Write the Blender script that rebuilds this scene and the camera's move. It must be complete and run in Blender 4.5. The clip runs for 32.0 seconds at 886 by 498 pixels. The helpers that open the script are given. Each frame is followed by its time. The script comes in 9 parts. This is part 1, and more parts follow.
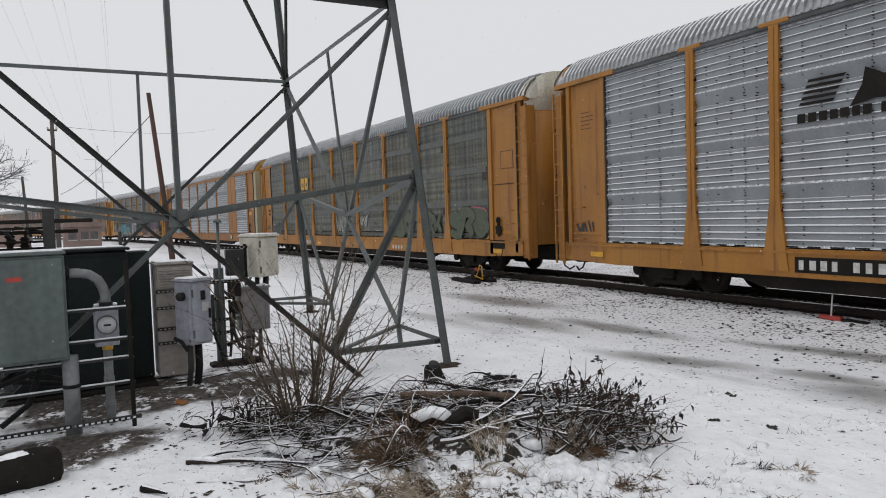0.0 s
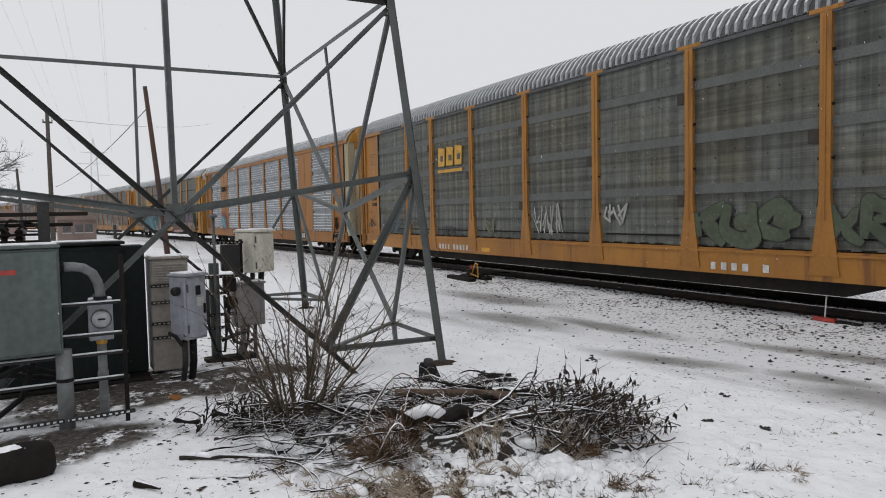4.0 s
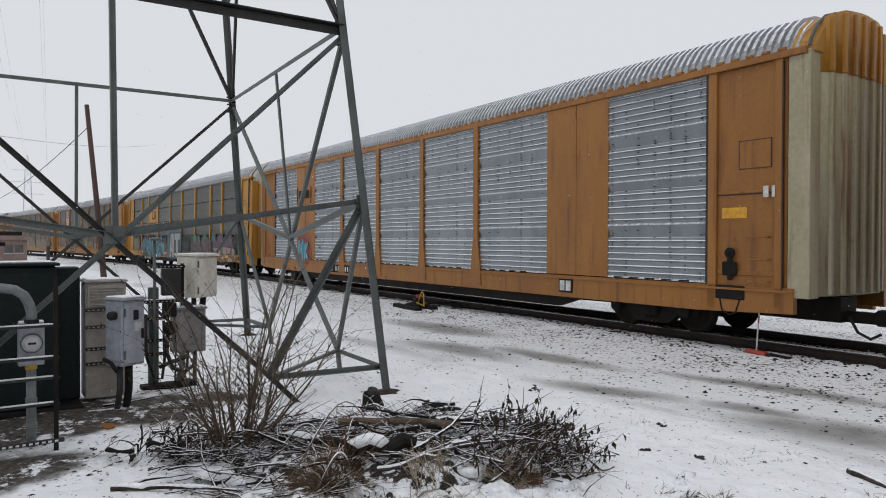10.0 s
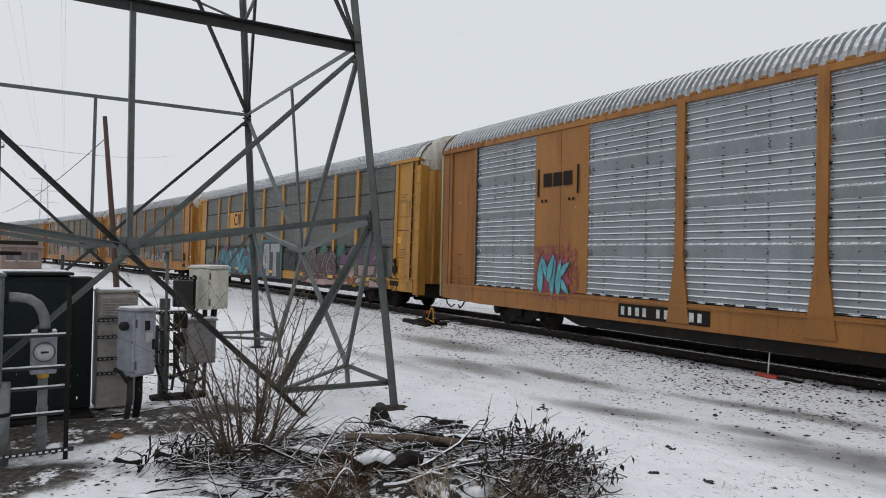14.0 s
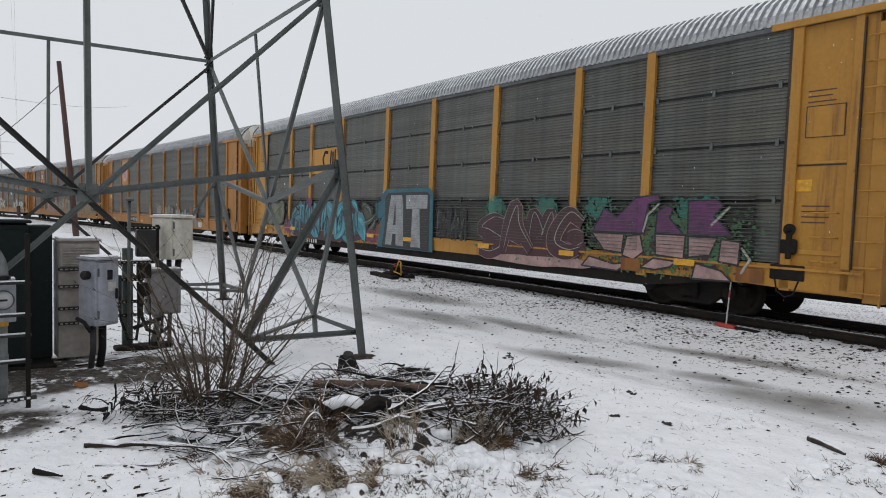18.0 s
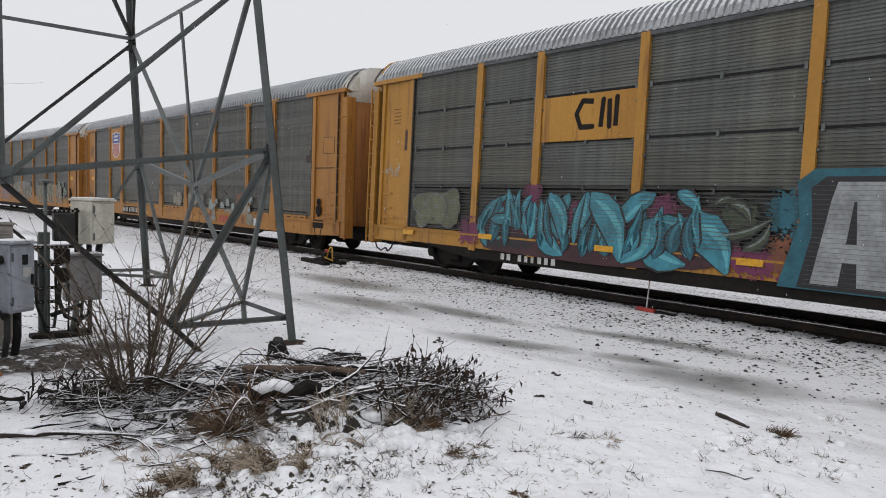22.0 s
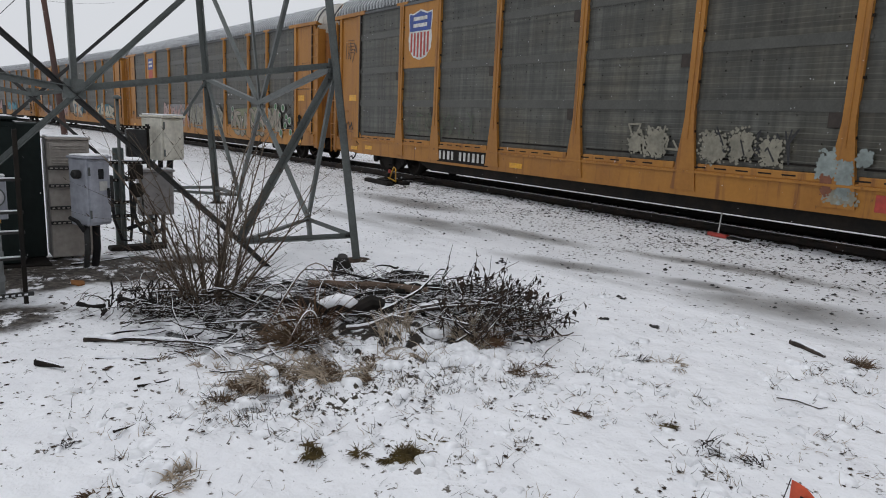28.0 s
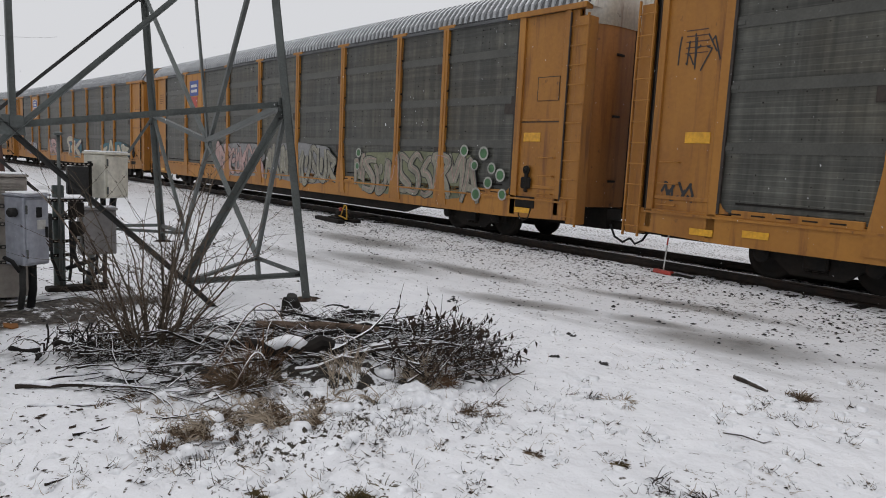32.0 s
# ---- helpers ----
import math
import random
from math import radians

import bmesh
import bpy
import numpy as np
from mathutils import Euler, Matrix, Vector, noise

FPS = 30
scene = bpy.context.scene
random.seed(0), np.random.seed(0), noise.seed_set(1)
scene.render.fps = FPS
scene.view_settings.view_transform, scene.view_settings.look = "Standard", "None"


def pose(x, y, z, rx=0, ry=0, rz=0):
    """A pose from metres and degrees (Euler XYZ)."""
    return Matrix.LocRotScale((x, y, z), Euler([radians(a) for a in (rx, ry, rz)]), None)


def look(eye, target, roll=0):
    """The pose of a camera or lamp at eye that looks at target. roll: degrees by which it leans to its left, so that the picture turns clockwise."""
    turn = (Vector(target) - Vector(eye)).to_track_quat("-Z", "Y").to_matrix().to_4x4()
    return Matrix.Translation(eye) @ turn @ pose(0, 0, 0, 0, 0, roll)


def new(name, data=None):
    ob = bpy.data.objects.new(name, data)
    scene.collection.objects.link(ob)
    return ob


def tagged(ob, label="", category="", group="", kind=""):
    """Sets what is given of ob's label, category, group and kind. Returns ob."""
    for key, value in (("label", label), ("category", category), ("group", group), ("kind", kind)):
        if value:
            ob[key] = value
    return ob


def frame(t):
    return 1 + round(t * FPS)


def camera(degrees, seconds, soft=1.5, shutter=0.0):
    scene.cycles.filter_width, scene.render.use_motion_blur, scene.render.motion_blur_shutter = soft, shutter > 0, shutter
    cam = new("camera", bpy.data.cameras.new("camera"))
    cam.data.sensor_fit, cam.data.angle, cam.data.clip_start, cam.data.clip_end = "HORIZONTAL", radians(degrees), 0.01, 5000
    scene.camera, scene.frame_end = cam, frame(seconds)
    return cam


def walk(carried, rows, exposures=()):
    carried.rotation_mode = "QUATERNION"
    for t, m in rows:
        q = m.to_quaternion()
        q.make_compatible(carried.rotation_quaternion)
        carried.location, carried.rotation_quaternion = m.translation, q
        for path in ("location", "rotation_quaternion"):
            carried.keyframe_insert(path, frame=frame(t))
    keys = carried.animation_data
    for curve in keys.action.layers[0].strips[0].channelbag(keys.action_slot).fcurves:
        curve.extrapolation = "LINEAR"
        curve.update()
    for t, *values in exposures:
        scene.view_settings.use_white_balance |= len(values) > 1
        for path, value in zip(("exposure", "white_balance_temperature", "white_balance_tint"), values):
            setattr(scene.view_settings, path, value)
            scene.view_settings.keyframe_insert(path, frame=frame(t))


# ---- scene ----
cam = camera(65.93, 32.0, soft=1.0)
# seconds, eye, target, roll
PATH = [
    (0, (-0.021, -0.013, 2.077), (-1.7474, 0.9909, 1.9792), -1.86),
    (0.5, (-0.011, -0.013, 2.073), (-1.7557, 0.9623, 1.9944), -1.56),
    (1, (-0.036, -0.015, 2.092), (-1.7858, 0.9506, 2.0108), -1.74),
    (1.5, (-0.037, -0.015, 2.082), (-1.7867, 0.9442, 1.9519), -2.13),
    (2, (-0.036, -0.006, 2.080), (-1.7710, 0.9845, 1.9825), -1.77),
    (2.5, (-0.040, -0.003, 2.091), (-1.7725, 0.9906, 1.9946), -1.63),
    (3, (-0.035, -0.005, 2.078), (-1.7616, 1.0010, 1.9884), -1.52),
    (3.5, (-0.038, -0.009, 2.084), (-1.7634, 0.9978, 1.9827), -1.20),
    (5.5, (0.025, -0.056, 2.083), (-1.6678, 1.0036, 1.9801), -0.99),
    (6, (0.018, -0.065, 2.093), (-1.6638, 1.0139, 1.9966), -0.42),
    (6.5, (0.022, -0.064, 2.095), (-1.6585, 1.0146, 1.9809), -0.25),
    (7, (0.034, -0.059, 2.087), (-1.6415, 1.0269, 1.9624), -0.14),
    (7.5, (0.030, -0.059, 2.080), (-1.6453, 1.0291, 1.9962), -0.44),
    (8, (0.020, -0.058, 2.095), (-1.6555, 1.0329, 2.0326), -0.36),
    (8.5, (0.015, -0.053, 2.090), (-1.6495, 1.0538, 2.0145), 0.02),
    (9, (0.015, -0.053, 2.089), (-1.6311, 1.0816, 2.0187), 0.22),
    (9.5, (0.011, -0.055, 2.090), (-1.6460, 1.0650, 2.0530), 0.30),
    (10, (0.020, -0.051, 2.084), (-1.6173, 1.0969, 2.0611), 0.15),
    (10.5, (0.028, -0.058, 2.102), (-1.6313, 1.0564, 2.1544), -0.11),
    (11, (0.032, -0.055, 2.100), (-1.6154, 1.0779, 2.1268), 0.25),
    (11.5, (0.032, -0.065, 2.091), (-1.6157, 1.0686, 2.1175), 0.50),
    (12, (0.034, -0.066, 2.095), (-1.6124, 1.0682, 2.1639), 0.40),
    (12.5, (0.035, -0.060, 2.099), (-1.6197, 1.0605, 2.1853), 0.51),
    (13, (0.036, -0.057, 2.099), (-1.6306, 1.0468, 2.1634), 0.47),
    (13.5, (0.039, -0.061, 2.098), (-1.6290, 1.0421, 2.1355), 0.83),
    (14, (0.040, -0.063, 2.102), (-1.6158, 1.0586, 2.1240), 1.22),
    (14.5, (0.033, -0.058, 2.097), (-1.6073, 1.0865, 2.1109), 1.38),
    (16.5, (0.034, -0.062, 2.039), (-1.6075, 1.0791, 1.9885), 0.75),
    (17, (0.030, -0.060, 2.043), (-1.6109, 1.0827, 1.9894), 1.07),
    (17.5, (0.027, -0.063, 2.042), (-1.5895, 1.1126, 1.9814), 1.01),
    (18, (0.038, -0.065, 2.029), (-1.5586, 1.1344, 1.9236), 1.54),
    (18.5, (0.039, -0.063, 2.019), (-1.4865, 1.2186, 1.8445), 1.26),
    (19, (-0.019, -0.034, 2.017), (-1.5265, 1.2689, 1.8460), 1.27),
    (19.5, (-0.002, -0.048, 2.018), (-1.5029, 1.2626, 1.8458), 1.39),
    (20, (0.006, -0.051, 2.014), (-1.4888, 1.2658, 1.8371), 2.12),
    (20.5, (0.022, -0.053, 2.015), (-1.4805, 1.2541, 1.8247), 2.36),
    (21, (0.041, -0.065, 2.021), (-1.4643, 1.2418, 1.8581), 2.28),
    (21.5, (0.048, -0.065, 2.031), (-1.4502, 1.2519, 1.8843), 1.79),
    (22, (0.129, -0.111, 2.027), (-1.3393, 1.2395, 1.8885), 2.13),
    (22.5, (0.093, -0.089, 2.018), (-1.4383, 1.1776, 1.7936), 2.94),
    (23, (0.077, -0.093, 2.021), (-1.4495, 1.1825, 1.8143), 3.21),
    (23.5, (0.080, -0.095, 2.007), (-1.4459, 1.1715, 1.7453), 3.73),
    (24, (0.071, -0.084, 1.996), (-1.4392, 1.1974, 1.7153), 4.12),
    (24.5, (0.064, -0.083, 1.997), (-1.3950, 1.2561, 1.7179), 4.18),
    (26.5, (0.057, -0.046, 1.969), (-1.3965, 1.2830, 1.6205), 4.09),
    (27, (0.068, -0.048, 1.967), (-1.4053, 1.2645, 1.6369), 3.57),
    (27.5, (0.050, -0.052, 1.965), (-1.5226, 1.1308, 1.6098), 2.54),
    (28, (0.032, -0.051, 1.965), (-1.5254, 1.1491, 1.5971), 2.39),
    (28.5, (0.042, -0.051, 1.947), (-1.4406, 1.2238, 1.5245), 4.20),
    (29, (0.037, -0.045, 1.960), (-1.4444, 1.2326, 1.5455), 4.24),
    (29.5, (0.024, -0.047, 1.951), (-1.4733, 1.2061, 1.5192), 4.84),
    (30, (0.025, -0.055, 1.955), (-1.5451, 1.1239, 1.5748), 3.24),
    (30.5, (0.019, -0.047, 1.954), (-1.5561, 1.1386, 1.6172), 2.11),
    (31, (0.019, -0.047, 1.965), (-1.5148, 1.2044, 1.6774), 2.53),
    (31.5, (0.022, -0.048, 1.971), (-1.4917, 1.2352, 1.7211), 2.30),
    (32, (0.030, -0.044, 1.982), (-1.4539, 1.2724, 1.7277), 2.77),
]
walk(cam, [(t, look(eye, target, roll)) for t, eye, target, roll in PATH], exposures=[(0.0, -0.1, 6550, 10), (9.0, -0.1, 6480, 10), (11.0, -0.1, 6360, 9), (14.0, -0.1, 6360, 9), (17.0, -0.1, 6450, 9), (19.0, -0.08, 6360, 9), (21.0, 0.0, 6480, 11), (22.0, 0.0, 6520, 11), (23.0, -0.14, 6480, 11), (24.0, -0.16, 6560, 12), (28.0, -0.16, 6350, 10), (31.0, -0.18, 6520, 11), (32.0, -0.18, 6520, 11)])

# ---- light: an overcast winter sky with falling snow ----
SUN_EL, SUN_ROT = radians(66), radians(205)
world = bpy.data.worlds.new("overcast_sky")
scene.world = world
world.use_nodes = True
wn = world.node_tree.nodes
wl = world.node_tree.links
sky = wn.new("ShaderNodeTexSky")
sky.sky_type, sky.sun_disc, sky.sun_elevation, sky.sun_rotation = "NISHITA", False, SUN_EL, SUN_ROT
sky.dust_density, sky.air_density = 6.0, 2.0
flat = wn.new("ShaderNodeMix")
flat.data_type = "RGBA"
flat.inputs[0].default_value = 0.96
flat.inputs[7].default_value = (7.75, 7.9, 8.2, 1)
wl.new(sky.outputs[0], flat.inputs[6])
wl.new(flat.outputs[2], wn["Background"].inputs[0])
wn["Background"].inputs[1].default_value = 0.1
sun = new("sun", bpy.data.lights.new("sun", "SUN"))
sun.data.energy, sun.data.angle, sun.data.color = 0.5, radians(50), (1.0, 0.985, 0.96)
sun.matrix_world = look((0, 0, 30), (6, 12, 0))

# ---- materials ----
def node_mat(name):
    m = bpy.data.materials.new(name)
    m.use_nodes = True
    return m, m.node_tree.nodes, m.node_tree.links


def ramp(nodes, stops):
    r = nodes.new("ShaderNodeValToRGB")
    els = r.color_ramp.elements
    while len(els) < len(stops):
        els.new(0.5)
    for e, (p, c) in zip(els, stops):
        e.position, e.color = p, (*c, 1)
    return r


def paint(name, base, wear=None, rough=0.55, metal=0.0, grain=14.0, stain=0.7, bump=0.15, amount=0.5, vary=0.0, streak=False, dust=None, spec=0.5, mottle=0.55, rust=0.0, plaid=0.0):
    """A surface with fine grain, larger stains and a fine relief; wear: the second colour; streak: stains drawn out
    downwards; rust: drips and scabs of it; plaid: the weave of a perforated sheet, the light seen through it put into
    the colour.
    """
    m, n, l = node_mat(name)
    b = n["Principled BSDF"]
    tc = n.new("ShaderNodeTexCoord")
    src = tc.outputs["Object"]
    mp = n.new("ShaderNodeMapping")
    mp.inputs["Scale"].default_value = (1, 1, 0.18) if streak else (1, 1, 1)
    l.new(src, mp.inputs[0])
    big = n.new("ShaderNodeTexNoise")
    big.inputs["Scale"].default_value, big.inputs["Detail"].default_value, big.inputs["Roughness"].default_value = stain, 6, 0.65
    l.new(mp.outputs[0], big.inputs[0])
    fine = n.new("ShaderNodeTexNoise")
    fine.inputs["Scale"].default_value, fine.inputs["Detail"].default_value = grain, 5
    l.new(src, fine.inputs[0])
    wear = wear or tuple(c * 0.6 for c in base)
    r = ramp(n, [(0.5 - 0.28 * amount, wear), (0.5 + 0.16 * amount, base)])
    l.new(big.outputs[0], r.inputs[0])
    mix = n.new("ShaderNodeMix")
    mix.data_type, mix.blend_type = "RGBA", "MULTIPLY"
    mix.inputs[0].default_value = mottle
    fr = ramp(n, [(0.3, (0.62, 0.62, 0.62)), (0.7, (1.15, 1.15, 1.15))])
    l.new(fine.outputs[0], fr.inputs[0])
    l.new(r.outputs[0], mix.inputs[6])
    l.new(fr.outputs[0], mix.inputs[7])
    out = mix.outputs[2]

    def blended(f, a, c, kind="MIX"):
        t = n.new("ShaderNodeMix")
        t.data_type, t.blend_type = "RGBA", kind
        if isinstance(f, float):
            t.inputs[0].default_value = f
        else:
            l.new(f, t.inputs[0])
        l.new(a, t.inputs[6])
        if isinstance(c, tuple):
            t.inputs[7].default_value = (*c, 1)
        else:
            l.new(c, t.inputs[7])
        return t.outputs[2]

    def stretched(scale, size, detail=3):
        q = n.new("ShaderNodeMapping")
        q.inputs["Scale"].default_value = scale
        info_ = n.new("ShaderNodeObjectInfo")
        off = n.new("ShaderNodeVectorMath")
        off.operation = "SCALE"
        off.inputs[0].default_value = (7.0, 3.0, 5.0)
        l.new(info_.outputs["Random"], off.inputs["Scale"])
        l.new(off.outputs[0], q.inputs["Location"])
        l.new(src, q.inputs[0])
        t = n.new("ShaderNodeTexNoise")
        t.inputs["Scale"].default_value, t.inputs["Detail"].default_value, t.inputs["Roughness"].default_value = size, detail, 0.6
        l.new(q.outputs[0], t.inputs[0])
        return t.outputs[0]

    if plaid:
        for scale in ((6.5, 1, 0.12), (0.1, 1, 7.5)):
            pr = ramp(n, [(0.36, (1 - plaid,) * 3), (0.62, (1 + plaid,) * 3)])
            l.new(stretched(scale, 1.0, 2), pr.inputs[0])
            out = blended(1.0, out, pr.outputs[0], "MULTIPLY")
        warm = ramp(n, [(0.45, (1, 1, 1)), (0.7, (1.12, 1.0, 0.82))])
        l.new(stretched((0.5, 1, 0.5), 1.0, 3), warm.inputs[0])
        out = blended(1.0, out, warm.outputs[0], "MULTIPLY")
    if rust:
        drip = ramp(n, [(0.60 - 0.1 * rust, (0, 0, 0)), (0.74 - 0.1 * rust, (0.75, 0.75, 0.75))])
        l.new(stretched((5.5, 5.5, 0.42), 1.0, 5), drip.inputs[0])
        scab = ramp(n, [(0.69 - 0.06 * rust, (0, 0, 0)), (0.77 - 0.06 * rust, (0.7, 0.7, 0.7))])
        l.new(stretched((1.6, 1, 1), 4.5, 7), scab.inputs[0])
        fade = ramp(n, [(0.42, (0, 0, 0)), (0.68, (0.55, 0.55, 0.55))])
        l.new(stretched((0.7, 0.7, 0.35), 1.0, 4), fade.inputs[0])
        out = blended(fade.outputs[0], out, tuple(min(1.0, c * k) for c, k in zip(base, (1.16, 1.22, 1.5))))
        out = blended(drip.outputs[0], out, (0.15, 0.058, 0.02))
        out = blended(scab.outputs[0], out, (0.07, 0.032, 0.018))
    if vary:
        info = n.new("ShaderNodeObjectInfo")
        vr = ramp(n, [(0.0, (1 - vary,) * 3), (1.0, (1 + vary,) * 3)])
        l.new(info.outputs["Random"], vr.inputs[0])
        mv = n.new("ShaderNodeMix")
        mv.data_type, mv.blend_type = "RGBA", "MULTIPLY"
        mv.inputs[0].default_value = 1
        l.new(out, mv.inputs[6])
        l.new(vr.outputs[0], mv.inputs[7])
        out = mv.outputs[2]
    if dust:
        # snow or dust that lies on faces that look up
        geo = n.new("ShaderNodeNewGeometry")
        sep = n.new("ShaderNodeSeparateXYZ")
        l.new(geo.outputs["Normal"], sep.inputs[0])
        add = n.new("ShaderNodeMath")
        add.operation = "MULTIPLY_ADD"
        add.inputs[1].default_value = 0.5
        l.new(fine.outputs[0], add.inputs[0])
        l.new(sep.outputs[2], add.inputs[2])
        dr = ramp(n, [(dust[0], (0, 0, 0)), (dust[1], (1, 1, 1))])
        l.new(add.outputs[0], dr.inputs[0])
        md = n.new("ShaderNodeMix")
        md.data_type = "RGBA"
        md.inputs[7].default_value = (0.82, 0.83, 0.86, 1)
        l.new(dr.outputs[0], md.inputs[0])
        l.new(out, md.inputs[6])
        out = md.outputs[2]
    l.new(out, b.inputs["Base Color"])
    b.inputs["Metallic"].default_value = metal
    b.inputs["Specular IOR Level"].default_value = spec
    rr = n.new("ShaderNodeMapRange")
    rr.inputs["To Min"].default_value, rr.inputs["To Max"].default_value = max(0.05, rough - 0.12), min(1, rough + 0.15)
    l.new(big.outputs[0], rr.inputs[0])
    l.new(rr.outputs[0], b.inputs["Roughness"])
    bp = n.new("ShaderNodeBump")
    bp.inputs["Strength"].default_value, bp.inputs["Distance"].default_value = bump, 0.01
    l.new(fine.outputs[0], bp.inputs["Height"])
    l.new(bp.outputs[0], b.inputs["Normal"])
    return m


SNOW_TOP = (1.12, 1.28)
ORANGE = paint("weathered orange railcar paint", (0.37, 0.162, 0.024), (0.24, 0.098, 0.021), 0.48, stain=0.6, amount=0.9, streak=True, dust=SNOW_TOP, spec=0.4, mottle=0.3, rust=0.55)
YELLOW = paint("yellow railcar paint", (0.42, 0.205, 0.028), (0.29, 0.13, 0.023), 0.48, stain=0.7, amount=0.85, streak=True, dust=SNOW_TOP, spec=0.4, mottle=0.3, rust=0.45)
BROWN_ORANGE = paint("browned orange railcar paint", (0.315, 0.132, 0.025), (0.2, 0.08, 0.021), 0.5, stain=0.6, amount=0.9, streak=True, dust=SNOW_TOP, spec=0.4, mottle=0.3, rust=0.6)
RUST_ORANGE = paint("rusted orange end paint", (0.28, 0.115, 0.028), (0.15, 0.062, 0.022), 0.65, stain=0.8, amount=0.9, streak=True, spec=0.3, mottle=0.3, rust=0.9)
WHITE_END = paint("dirty white end paint", (0.62, 0.6, 0.52), (0.4, 0.35, 0.26), 0.6, stain=1.0, amount=0.7, streak=True, rust=0.25)
CREAM_END = paint("dirty cream door paint", (0.4, 0.36, 0.235), (0.25, 0.215, 0.135), 0.5, stain=0.9, amount=0.9, streak=True, spec=0.4, mottle=0.35, rust=0.35)
GREY_PANEL = paint("sooty dark grey panel", (0.066, 0.067, 0.057), (0.033, 0.034, 0.028), 0.46, metal=0.1, stain=1.8, grain=9, amount=0.6, streak=True, vary=0.14, spec=0.6, plaid=0.27)
DULL_BROWN = paint("brown stained steel", (0.05, 0.04, 0.034), (0.03, 0.025, 0.022), 0.6, stain=3.0, spec=0.3)
BAND_GREY = paint("smooth dull grey band", (0.07, 0.07, 0.06), (0.044, 0.044, 0.037), 0.42, metal=0.1, stain=1.2, grain=30, amount=0.7, streak=True, spec=0.6)
ASH_PANEL = paint("dull ash grey panel", (0.122, 0.13, 0.119), (0.075, 0.078, 0.07), 0.6, metal=0.1, stain=2.2, grain=7, amount=0.8, streak=True, vary=0.1, spec=0.3, plaid=0.27)
ASH_BAND = paint("smooth ash grey band", (0.135, 0.14, 0.133), (0.095, 0.098, 0.092), 0.6, metal=0.1, stain=2.2, grain=30, amount=0.7, streak=True, spec=0.3)
GREEN_PANEL = paint("dark green grey ribbed panel", (0.096, 0.102, 0.092), (0.05, 0.052, 0.046), 0.42, metal=0.12, stain=0.8, grain=30, amount=0.8, streak=True, vary=0.12, spec=0.7, plaid=0.15)
SILVER_PANEL = paint("bare galvanised steel panel", (0.278, 0.302, 0.32), (0.185, 0.2, 0.212), 0.5, metal=0.15, stain=1.6, grain=26, amount=0.8, streak=True, vary=0.1, dust=(0.85, 2.3), mottle=0.35)
ROOF_STEEL = paint("galvanised roof steel with thin snow", (0.42, 0.44, 0.46), (0.3, 0.31, 0.33), 0.5, metal=0.3, stain=1.4, amount=0.6, dust=(0.62, 1.0))
ROOF_PALE = paint("galvanised roof rib with thin snow", (0.42, 0.435, 0.45), (0.28, 0.29, 0.3), 0.5, metal=0.2, stain=1.4, amount=0.6, dust=(0.7, 1.05))
ROOF_MID = paint("galvanised roof sheet", (0.4, 0.41, 0.425), (0.28, 0.285, 0.29), 0.5, metal=0.2, stain=1.4, amount=0.6, dust=(0.74, 1.08))
ROOF_DARK = paint("dark weathered roof rib", (0.11, 0.115, 0.12), (0.06, 0.06, 0.06), 0.6, stain=1.0, dust=(1.05, 1.25), spec=0.3)
UNDER = paint("black greasy underframe steel", (0.012, 0.0115, 0.011), (0.024, 0.018, 0.013), 0.7, stain=2.0, amount=0.8, spec=0.15)
RAIL = paint("dark rail steel", (0.022, 0.018, 0.016), (0.04, 0.026, 0.019), 0.6, metal=0.2, stain=3, spec=0.25)
RAIL_TOP = paint("polished rail head", (0.5, 0.5, 0.5), (0.3, 0.28, 0.26), 0.25, metal=0.9, stain=3)
TIE = paint("creosoted oak tie", (0.025, 0.021, 0.018), (0.014, 0.012, 0.011), 0.85, stain=4, vary=0.3, dust=(1.02, 1.3), spec=0.2)
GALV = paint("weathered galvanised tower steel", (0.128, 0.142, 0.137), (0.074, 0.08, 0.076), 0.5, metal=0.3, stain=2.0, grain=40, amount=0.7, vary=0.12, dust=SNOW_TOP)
# dark steel; on the tower it also carries the shade of some members
GALV_DARK = paint("dark and shade-toned galvanised steel", (0.05, 0.05, 0.049), (0.025, 0.024, 0.023), 0.55, metal=0.3, stain=2.0, grain=40, amount=0.7, vary=0.15, dust=SNOW_TOP, spec=0.3)
CAB_GREEN = paint("grey green cabinet enamel", (0.112, 0.137, 0.131), (0.078, 0.095, 0.09), 0.45, stain=1.6, amount=0.5, streak=True, dust=SNOW_TOP, spec=0.35)
CAB_GREY = paint("light grey enclosure enamel", (0.37, 0.385, 0.44), (0.27, 0.28, 0.31), 0.4, stain=1.6, amount=0.5, streak=True, dust=SNOW_TOP)
CAB_TAN = paint("tan grey box enamel", (0.235, 0.222, 0.218), (0.165, 0.155, 0.15), 0.5, stain=1.6, amount=0.6, streak=True, dust=SNOW_TOP, spec=0.3)
CAB_BEIGE = paint("beige cabinet enamel", (0.41, 0.372, 0.335), (0.29, 0.26, 0.23), 0.45, stain=1.6, amount=0.6, streak=True, dust=SNOW_TOP)
CAB_CREAM = paint("cream fibreglass box", (0.67, 0.64, 0.55), (0.52, 0.49, 0.41), 0.45, stain=1.6, amount=0.5, streak=True, dust=SNOW_TOP)
CAB_DARK = paint("dark green transformer enamel", (0.0095, 0.0165, 0.015), (0.017, 0.024, 0.022), 0.5, stain=1.4, amount=0.6, streak=True, dust=(1.1, 1.3), spec=0.2)
CONDUIT = paint("grey plastic conduit", (0.22, 0.235, 0.235), (0.15, 0.16, 0.158), 0.5, stain=4, dust=SNOW_TOP)
